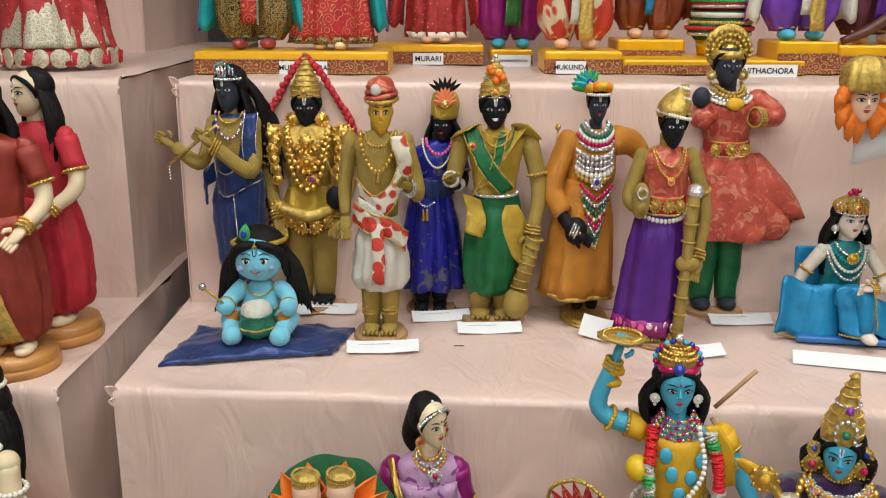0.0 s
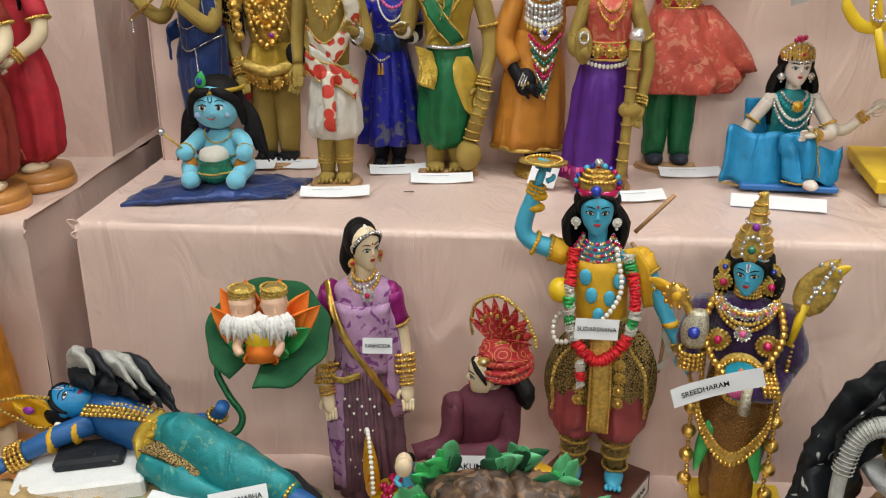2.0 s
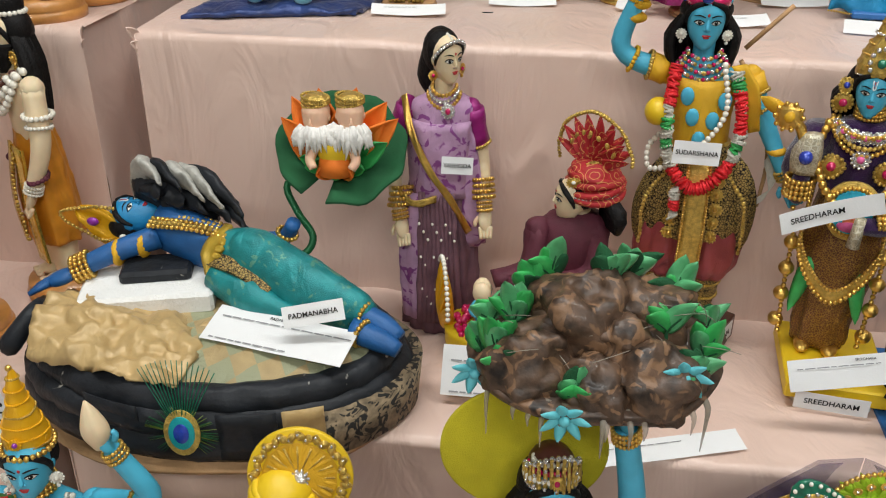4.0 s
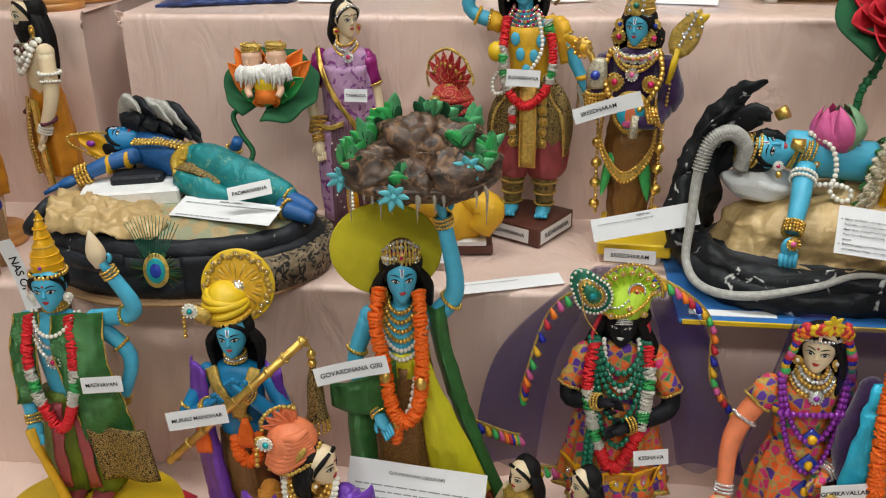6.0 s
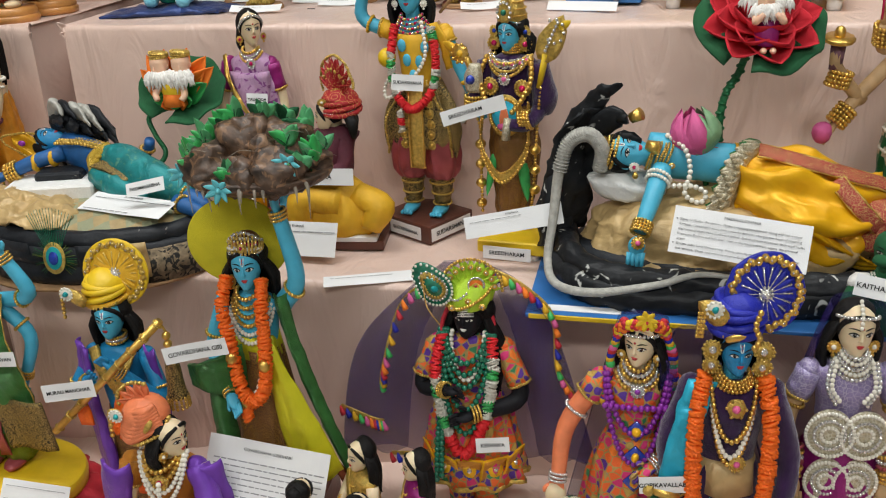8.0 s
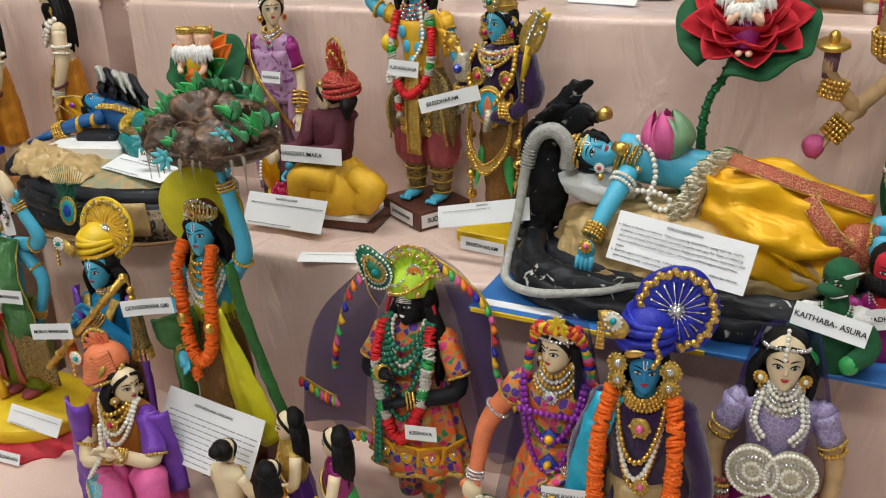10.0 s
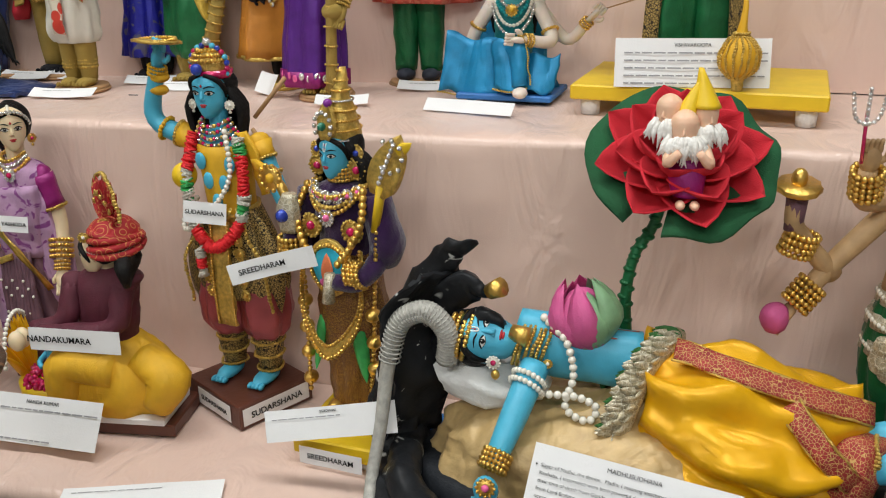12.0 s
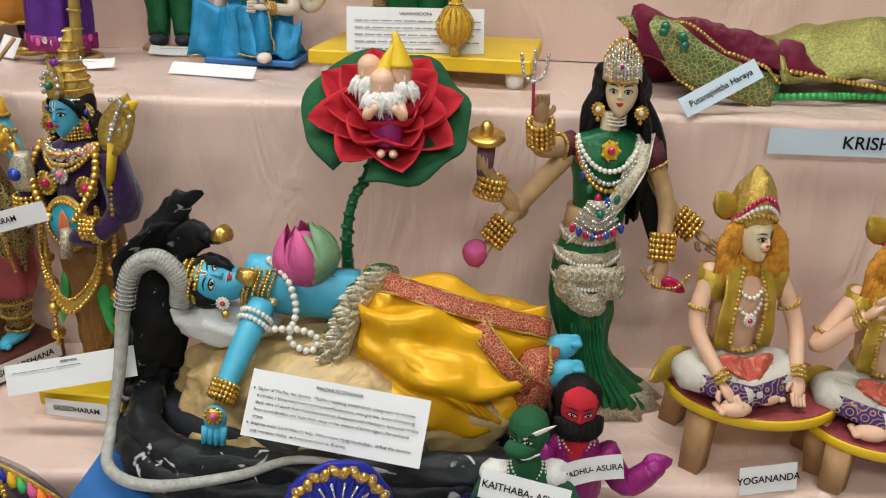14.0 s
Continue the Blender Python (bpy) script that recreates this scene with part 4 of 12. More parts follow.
def card(c, w, h, text="", rx=90.0, rz=0.0, ry=0.0, size=None, label="white paper name card with black capitals", curl=0.0, paper="paper", bars=0, title="", small="", dx=0.0, name="name_card", dz=0.0):
    """A paper slip; rx 0 lies flat, 90 stands upright and faces the front. bars: rows of unreadable small print."""
    ob = thing(name, 0, 0, 0, label, "paper card", "paper cards")
    ob.matrix_basis = pose(*c, rx, ry, rz)
    g = Mesh(1.0)
    g.sheet(lambda u, v: ((u - 0.5) * w, (v - 0.5) * h, curl * h * (4 * (u - 0.5) ** 2) + 0.01 * h * math.sin(u * 9 + v * 3)), 14, 4, paper, 0.0003)
    g.sm = [False] * len(g.sm)
    g.link("sheet", ob)
    lift = 0.0009

    def bend(me, x, y):
        for q in me.vertices:
            u, v = (q.co.x + x) / w + 0.5, (q.co.y + y) / h + 0.5
            q.co.z += curl * h * (4 * (u - 0.5) ** 2) + 0.01 * h * math.sin(u * 9 + v * 3)

    def put(txt, size, x, y):
        t = new("lettering", lettering(txt, size))
        bend(t.data, x, y)
        t.parent, t.location = ob, (x, y, lift)
        return t
    if text:
        put(text, size or h * 0.42, dx, dz)
    if title:
        put(title, min(h * 0.11, 0.0058) if bars else h * 0.2, 0, h * 0.36)
    if small:
        put(small, h * 0.115, 0, -h * 0.06)
    for i in range(bars):
        g = Mesh(1.0)
        y = h * (0.2 - 0.62 * i / max(1, bars - 1 if bars > 1 else 1))
        x = -w * 0.44
        rnd = random.Random(i * 7 + int(w * 1000))
        end = w * (0.44 if i < bars - 1 else 0.1)
        while x < end:
            k = rnd.uniform(0.03, 0.09) * w
            g.box((min(x + k / 2, end), y, lift + 0.013 * h), (k, min(0.0016, h * 0.03), 0.0002), "greyink", bev=0)
            x += k + 0.012 * w
        g.link("print_line", ob)
    return ob


def lying_head(b, at, r, skin, lean=0.6, **kw):
    """A head that lies with its crown to the left and its face up and towards the front."""
    g = Mesh()
    head(g, (0, 0, 0), r, skin, **kw)
    up = Vector((-1, 0, 0.15)).normalized()
    face = Vector((0.15, -lean, 0.8))
    face = (face - up * face.dot(up)).normalized()
    yy = -face
    xx = yy.cross(up)
    m = Matrix((xx, yy, up)).transposed().to_4x4()
    b.merge(g, Matrix.Translation(Vector(at)) @ m)


# ---- second step: standing dolls ----
ROW = "dolls standing in a row"


def flute_doll():
    b = Mesh()
    wood_base(b, 0, 0, 4.2, "rawwood", 0, 0.8)
    b.loft([(-1.2, 0, 1.2, 1.8, 1.8), (-1.0, 0, 8, 3.2, 2.6), (-0.6, 0, 15, 4.2, 3.0), (0, 0, 20, 3.6, 2.6)], "navy", 40, 7, (0.10, 0.05), 5, 0.6)
    torso(b, "navy", -0.2, 0, 18.5, 27, 4.0, 3.3, 2.3, "tan", 1.1, 29.2, -0.8)
    b.loft([(-0.8, -1.2, 22, 2.4, 1.4), (-0.9, -1.3, 25, 2.6, 1.3), (-0.9, -0.8, 27.3, 2.2, 1.2)], "tan", 18)
    sash(b, [(-3.5, -1.6, 19.0), (-1.5, -3.2, 18.6), (1.5, -3.0, 19.8), (3.8, -1.2, 20.6)], (0, 0, 3.0), "navy", "silver")
    sash(b, [(2.8, -1.9, 28), (2.4, -2.9, 24), (3.0, -2.6, 20)], (2.2, 0, 0.3), "navy", "silver")
    b.beads([(-0.6, -3.0, 17.5), (-0.3, -3.4, 13), (0, -3.3, 8.5)], 0.16, "silver")
    b.band([(-4.2, -0.5, 20), (-5.5, -2.0, 19.0), (-5.0, -2.6, 17.0)], (0, 0, 2.4), "navy", 0.3)
    arm(b, [(-4.0, 0, 26.4), (-5.4, -3.2, 21.8), (-9.4, -3.6, 23.8)], "tan", (1.3, 1.25, 0.95), bangle=None, bands=False)
    arm(b, [(2.6, 0, 26.4), (2.6, -3.0, 20.6), (-3.0, -4.6, 24.2)], "tan", (1.4, 1.35, 1.0), bangle="gold", bands=False)
    b.tube([(-10.4, -4.8, 21.4), (-2.0, -4.8, 26.8)], 0.24, "zari", 8, 1)
    b.beads([(-10.0, -4.9, 21.4), (-10.0, -4.9, 19.8)], 0.2, "silver")
    head(b, (-1.0, -0.3, 31.0), 2.3, "slate", -14, lips=None, long=11.0, full=1.25)
    for i in range(10):
        b.tube([(0.6, 1.2, 32.5), (3.4 + 0.2 * i, 1.4 + 0.2 * i, 29 - 0.3 * i), (3.6 + 0.45 * i, 1.3, 21 - 0.8 * (i % 4))], (0.7, 0.8, 0.1), "hair", 6, 4)
    ring(b, (-1.0, -0.3, 32.4), (0, 0, 1), 2.2, 0.22, "crystal")
    tiara(b, (-1.1, -0.5, 32.7), 1.9, 1.7, "silver", "turq", -14, 7, 60)
    necklace(b, (-0.8, -0.6, 28.0), 1.9, 1.9, 1.2, 0.18, "gold")
    necklace(b, (-0.8, -0.8, 28.2), 2.4, 2.1, 3.4, 0.2, "crystal", alt=("crystal", "pearl", "violetbead"))
    b.v = [(p * 0.86, q, r) for p, q, r in b.v]
    doll(b, "flute_doll", -0.288, 1.303, STEP_B, "tan cloth doll in navy satin wrap playing a flute", group=ROW, size=(1, 1, 1.055))


def coin_doll():
    b = Mesh()
    wood_base(b, 0, 0, 5, "rawwood", 0, 0.8)
    for s in (-1, 1):
        leg(b, 1.7 * s, 0, 0.8, 16, 2.0, "tan", True, "black")
    b.loft([(0, 0, 13, 4.1, 3.0), (0, 0, 16, 4.0, 2.9), (0, 0, 19, 3.2, 2.3)], "goldcloth", 40, 13, 0.02)
    torso(b, "zari", 0, 0, 18.5, 27.2, 4.6, 3.2, 2.5, "black", 1.2, 29)
    for s in (-1, 1):
        arm(b, [(4.6 * s, 0, 26.5), (5.8 * s, -0.2, 20), (4.4 * s, -2.4, 14.4)], "tan", (1.5, 1.25, 1.0), "zari", 0.34)
        b.medal((5.3 * s, -1.2, 26.5), 1.5, "gold", "gold")
        for k in range(4):
            b.medal((4.9 * s - 0.2 * k * s, -2.0, 24.5 - 1.5 * k), 0.75, "gold", "gold")
    for z, r in ((25.5, 1.15), (22.8, 1.3)):
        b.medal((0.2, -3.0, z), r, "gold", "gold")
    b.medal((0.9, -3.3, 20.3), 0.9, "gold", "violetbead")
    for d, r in ((3.2, 0.36), (6.0, 0.48), (8.6, 0.52)):
        necklace(b, (0.2, -0.9, 27.4), 2.6 + d * 0.06, 2.9, d, r, "gold")
    for s in np.linspace(-1, 1, 6):
        b.medal((4.2 * s, -3.1 + 0.8 * s * s, 13.2 + 2.6 * s * s), 1.15, "gold", "gold")
    b.tube([(-3.8, -2.7, 15.9), (0, -3.5, 14.9), (3.8, -2.6, 15.9)], 0.9, "zari", 9, 5)
    b.tube([(1.4, -2.6, 27), (4.6, -3.4, 19.2)], 0.2, "zari", 6, 1)
    b.ball((4.3, -3.0, 17.5), (1.6, 1.2, 1.9), "black", 10, 8)
    head(b, (0, -0.4, 30.4), 2.1, "black", 0, lips=None, hair="hair")
    earrings(b, (0, -0.4, 30.2), 2.2, 0, "gold", 0.42, "gold", 0.7)
    cone_crown(b, (0, -0.1, 31.8), 2.3, 6.0, "zari", 8, "zari", "gold", "zari")
    for s in (-1, 1):
        pts = [(0.1 * s, 0.2, 37.6), (2.2 * s, 0.2, 35), (4.6 * s, 0.3, 31.0), (6.4 * s, 0.2, 27.6), (6.8 * s, 0.4, 22)]
        p = spline(pts, 12)
        if s < 0:
            p = spline(pts + [(-6.0, 0.6, 12)], 12)
        for i, q in enumerate(p):
            b.ball(q + V(0.14 * math.sin(i * 2.1), 0.14 * math.cos(i * 2.1), 0), 0.52, "red", 7, 5)
    b.loft([(-5.2, -1.6, 9.2, 1.2, 1), (-4.9, -1.7, 11, 1.5, 1.3), (-4.5, -1.8, 13.2, 0.9, 0.9)], "red", 16)
    doll(b, "ornamented_doll", -0.194, 1.33, STEP_B, "tan doll covered in gold coins with conical crown", group=ROW, size=(1, 1, 0.985))


def turban_doll():
    b = Mesh()
    wood_base(b, 0, -0.5, 4.6, "rawwood", 0, 0.8)
    for s in (-1, 1):
        leg(b, 1.55 * s, 0, 0.8, 12, 1.75, "tan")
        for k in range(3):
            ring(b, (1.55 * s, 0, 3.4 + 0.5 * k), (0, 0, 1), 1.5, 0.2, "zari")
    b.loft([(0, 0, 6.8, 3.9, 2.6), (0, 0, 8.5, 4.7, 3.2), (0.2, 0, 12, 4.4, 3.2), (0.1, 0, 16.5, 3.1, 2.4)], "cotton", 48, 9, (0.08, 0.03), 5)
    b.band([(0, -3.2, 16), (0.1, -3.9, 12.5), (0, -3.7, 8.2)], (2.0, 0, 0), "redmedal", 0.25)
    torso(b, "tan", 0, 0, 15.5, 26.6, 4.2, 3.0, 2.2, "tan", 1.15, 28.6)
    sash(b, [(-4.0, -1.6, 17.2), (-1.2, -3.0, 16.0), (2.0, -3.1, 15.4), (4.8, -2.4, 13.6)], (0.3, 0, 2.6), "redmedal", "zari")
    sash(b, [(-3.2, -1.8, 20.2), (0, -3.0, 18.2), (3.0, -2.8, 20.4), (4.2, -1.4, 23.8)], (-0.6, 0, 2.8), "redmedal", "zari")
    sash(b, [(-3.1, -2.2, 18.6), (0.6, -3.1, 16.9), (4.4, -2.5, 14.6)], (0, 0, 1.4), "cotton", None)
    sash(b, [(3.4, -2.2, 27.0), (4.4, -2.4, 24.0), (4.3, -1.6, 21.0)], (2.4, 0.2, 0.2), "redmedal", "zari")
    arm(b, [(-4.5, 0, 25.8), (-5.6, 0.2, 20.5), (-5.4, -1.6, 16.8)], "tan", (1.6, 1.35, 1.0), bangle=None, bands=False)
    arm(b, [(4.5, 0, 25.8), (6.6, -1.0, 19.8), (5.2, -4.0, 21.0)], "tan", (1.6, 1.35, 1.0), bangle="silver", bands=False)
    head(b, (0.6, -0.4, 29.8), 2.2, "ochre", 6, hair=None, tilak=None, lips="ochre")
    turban(b, (0.7, 0.1, 31.2), 2.35, 2.8, "redbro", 5, "zari")
    b.ball((0.2, -2.4, 32.6), (0.9, 0.3, 0.7), "cotton", 10, 6)
    necklace(b, (0.2, -0.7, 27.2), 2.2, 2.2, 1.5, 0.24, "zari")
    necklace(b, (0.2, -0.9, 27.3), 2.9, 2.4, 4.6, 0.32, "gold", 2.1)
    b.tube([(0.2, -3.0, 22.6), (0.2, -3.1, 21.3)], (0.15, 0.5), "gold", 8, 1)
    b.v = [(p * 0.76, q, r) for p, q, r in b.v]
    doll(b, "turbaned_doll", -0.083, 1.208, STEP_B, "tan doll with gold face, white dhoti and red medallion sash", group=ROW, size=(1.05, 1, 1.04))


def blue_dress_doll():
    b = Mesh()
    wood_base(b, 0, 0, 4.4, "rawwood", 0, 0.8)
    for s in (-1, 1):
        leg(b, 1.6 * s, -0.4, 0.8, 6, 1.5, "black")
    skirt(b, "royal", 0, 0, 20, 4.2, 3.0, 5.6, 9, (0.03, 0.10), None, 0.75)
    b.loft([(0, 0, 19, 3.2, 2.4), (0, 0, 20.5, 3.4, 2.5), (0, 0, 22, 3.0, 2.3)], "navy", 30, 9, 0.04)
    torso(b, "royal", 0, 0, 19, 27, 3.9, 2.8, 2.2, "black", 1.1, 29, 1.2)
    arm(b, [(-3.6, 0, 26.2), (-5.6, -1.4, 21.5), (-3.6, -3.2, 20.6)], "black", (1.2, 1.0, 0.8), "royal", 0.4, "silver")
    arm(b, [(4.6, 0, 26.2), (5.6, -2.0, 22.0), (4.6, -4.2, 21.6)], "black", (1.2, 1.0, 0.8), "royal", 0.4, "pearl")
    head(b, (2.0, -0.3, 30.3), 2.0, "black", -10, hair="hair", long=6.5, full=1.15, tilak=None)
    b.ball((2.3, 0.2, 32.6), (2.3, 2.1, 2.3), "goldcloth", 16, 10)
    b.loft([(2.2, -0.1, 31.2, 2.2, 2.1), (2.4, 0, 33.4, 2.5, 2.3), (2.4, 0.1, 35.0, 1.9, 1.8)], "goldcloth", 24)
    for i in range(9):
        a = radians(-80 + 20 * i)
        b.petal((2.4, -2.3, 33.2), (2.4 + 2.0 * math.sin(a), -2.4, 33.8 + 2.4 * math.cos(a)), 0.9, "coral", 0.2)
    b.medal((2.4, -2.6, 33.6), 0.6, "gold", "pearl")
    for i in range(7):
        a = radians(-55 + 18 * i)
        b.petal((2.4, -1.2, 35.0), (2.4 + 3.4 * math.sin(a), -1.0, 35.0 + 2.6 * math.cos(a)), 0.7, "hair", 0.1)
    necklace(b, (1.4, -0.6, 28.0), 2.2, 2.1, 2.0, 0.3, "pinkbead")
    necklace(b, (1.2, -0.8, 28.0), 2.6, 2.2, 4.0, 0.2, "pearl")
    b.beads([(-2.8, -2.4, 19.5), (-1.0, -3.2, 18.0), (0.6, -3.2, 18.6)], 0.22, "crystal")
    for k in (-1.2, -0.6):
        b.tube([(k, -3.3, 17.6), (k, -3.4, 15.8)], (0.12, 0.36), "gold", 7, 1)
    b.v = [(p * 0.84, q, r) for p, q, r in b.v]
    doll(b, "blue_dress_doll", -0.016, 1.312, STEP_B, "black doll in royal blue printed dress with a tan hat", group=ROW, size=(1, 1, 0.92))


def green_dhoti_doll():
    b = Mesh()
    wood_base(b, 0, -0.5, 4.6, "rawwood", 0, 0.8)
    leg(b, -1.8, 0, 0.8, 8, 1.7, "tan")
    leg(b, 1.6, 0, 0.8, 8, 1.7, "tan")
    b.loft([(-0.6, 0, 4.2, 2.6, 2.4), (-0.6, 0, 6, 3.6, 3.0), (0, 0, 12, 4.3, 3.1), (0.2, 0, 17.5, 3.4, 2.4), (0.2, 0, 19, 3.0, 2.2)], "green", 48, 7, (0.09, 0.02), 5, 1.0)
    b.petal((2.2, -2.4, 17.6), (3.6, -2.6, 9.0), 3.6, "goldcloth", 0.1, side=(1, 0.25, 0))
    b.band([(-3.2, -1.6, 18.6), (-2.6, -2.6, 16), (-3.0, -2.6, 13.4)], (2.6, -0.6, -0.8), "goldcloth", 0.2)
    torso(b, "goldcloth", 0, 0, 18.2, 27.0, 4.4, 2.8, 2.3, "tan", 1.2, 29)
    sash(b, [(-3.6, -1.5, 28.0), (-1.6, -2.9, 23.6), (1.6, -2.8, 19.6)], (2.0, 0, 0.8), "green", "zari")
    sash(b, [(3.4, -1.7, 28.1), (0.4, -2.9, 23.8), (-2.4, -2.6, 19.6)], (1.7, 0, 1.2), "goldcloth", "zari")
    sash(b, [(0.8, -2.2, 27.6), (0.4, -2.9, 25.5), (-0.2, -3.0, 22.5)], (1.2, 0, 0), "green", "zari")
    for s in (-1, 1):
        b.petal((2.2 * s, -0.8, 28.3), (6.4 * s, -0.6, 26.4), 3.8, "goldcloth", 0.2, side=(0, -1, 0.5))
    ring(b, (0.1, 0, 18.9), (0, 0, 1), 3.05, 0.27, "crystal")
    arm(b, [(-4.6, 0, 26.2), (-5.8, -0.8, 21.0), (-6.2, -3.2, 21.4)], "tan", (1.5, 1.3, 1.0), bangle="pearl", bands=False)
    arm(b, [(4.6, 0, 26.2), (6.2, -0.6, 19.5), (5.2, -2.4, 13.6)], "tan", (1.5, 1.3, 1.0), bangle="zari")
    b.tube([(5.6, -3.0, 13.0), (3.6, -3.4, 6.0)], (0.95, 1.1), "tan", 12, 1)
    b.ball((3.2, -3.4, 3.6), (1.9, 1.9, 2.3), "tan", 14, 10)
    for k in range(7):
        u = k / 6
        ring(b, V(5.6 - 2 * u, -3.0 - 0.4 * u, 13 - 7 * u), (0.27, 0.05, 1), 1.08, 0.14, "zari")
    head(b, (-0.2, -0.4, 30.6), 2.15, "black", 0, hair="hair", lips="eyew")
    cone_crown(b, (-0.2, 0, 32.0), 2.4, 5.4, "zari", 7, "crystal", "bright", "crystal")
    for i in range(5):
        b.ball((-0.2 + 0.9 * math.sin(i * 1.3), -1.6, 34.4 + 0.4 * i), 0.55, "bright", 8, 6)
    for d in (1.4, 2.6, 3.8):
        necklace(b, (0, -0.7, 28.4), 1.8 + 0.2 * d, 2.2, d, 0.14, "gold" if d < 3 else "emer")
    b.medal((-3.2, -2.5, 25.8), 0.6, "zari", "ruby")
    doll(b, "green_dhoti_doll", 0.074, 1.272, STEP_B, "black-faced tan doll in green dhoti and gold shawl with mace", group=ROW)


def orange_gown_doll():
    b = Mesh()
    wood_base(b, 0.8, 0, 4.6, "zari", 0, 1.0)
    for s in (-1, 1):
        leg(b, 0.8 + 1.4 * s, 0, 0.9, 6, 1.3, "black", False)
    skirt(b, "orange", 0, 0, 21, 4.2, 4.0, 7.2, 6, (0.02, 0.06), "zari", 0.66, -1.2, 0.5)
    torso(b, "orange", 0.6, 0, 18.5, 27, 5.0, 4.0, 2.6, "slate", 1.2, 29, 0.6)
    arm(b, [(-3.8, 0, 25.6), (-6.4, -0.6, 19.8), (-4.6, -3.0, 16.4)], "orange", (2.3, 2.3, 1.9), hand=False, bangle=None, bands=False)
    arm(b, [(-5.4, -2.4, 17.0), (-3.6, -3.6, 15.0), (-2.2, -4.0, 14.2)], "black", (1.2, 1.2, 1.2), bangle="crystal", bands=False)
    arm(b, [(5.4, 0, 26.2), (8.2, 0.6, 25.8), (10.6, 0.8, 24.0)], "orange", (2.3, 2.1, 1.6), hand=False, bangle=None, bands=False)
    b.ball((-2.2, -3.8, 14.2), (2.1, 1.3, 2.0), "black", 12, 8)
    b.beads([(-2.9, -5.0, 14.0), (-1.7, -5.1, 14.2)], 0.26, "zari")
    head(b, (1.4, -0.3, 31.2), 2.05, "slate", 0, tilak="eyew")
    for k, (mm, r) in enumerate((("crystal", 2.1), ("emer", 2.7), ("pearl", 3.0), ("ruby", 3.3), ("crystal", 3.3))):
        necklace(b, (1.2, -0.6, 28.8 - 0.55 * k), r, 2.5, 1.2, 0.36, mm, 1.7)
    for k in range(5):
        necklace(b, (1.0, -0.9, 25.2 - 0.8 * k), 3.3, 2.6, 0.9, 0.46, ("crystal", "silver", "crystal", "pearl", "zari")[k], 1.7)
    b.medal((1.2, -3.6, 21.0), 1.0, "crystal", "sapph")
    for k in range(8):
        w = 2.9 - 0.3 * k
        z = 20.6 - 1.0 * k
        b.beads([(1.2 - w, -3.4, z), (1.2, -4.0, z - 1.9), (1.2 + w, -3.4, z)], 0.34, "pearl", 1.7, 2, (("ruby",), ("crystal", "silver"), ("emer",), ("pearl", "zari"))[k % 4])
    for i in range(9):
        a = radians(-90 + 22 * i)
        b.ball((1.4 + 2.0 * math.sin(a), -0.4 - 1.5 * abs(math.cos(a)), 33.2 + 0.5 * math.cos(a)), 0.72, "turmeric" if i % 3 else "bright", 8, 6)
    ring(b, (1.4, -0.3, 32.6), (0, 0, 1), 2.1, 0.25, "pearl")
    for i in range(9):
        a = radians(-95 + 16 * i)
        b.petal((-0.2, -0.6, 33.4), (-0.6 + 3.2 * math.sin(a), -0.6, 33.6 + 2.4 * math.cos(a)), 1.2, "turq" if i % 2 else "leafbright", 0.1)
    b.medal((-0.4, -1.2, 34.0), 0.6, "sapph", "pinkbead")
    b.tube([(-5.6, 1.5, 24.0), (-5.4, 1.4, 27.6)], (0.35, 0.2), "woodskin", 8, 1)
    b.ball((-5.4, 1.3, 27.8), 0.5, "zari", 8, 6)
    b.v = [(p * 0.74, q, r) for p, q, r in b.v]
    doll(b, "orange_gown_doll", 0.202, 1.276, STEP_B, "doll in wide orange gown hung with rows of crystal necklaces", group=ROW)


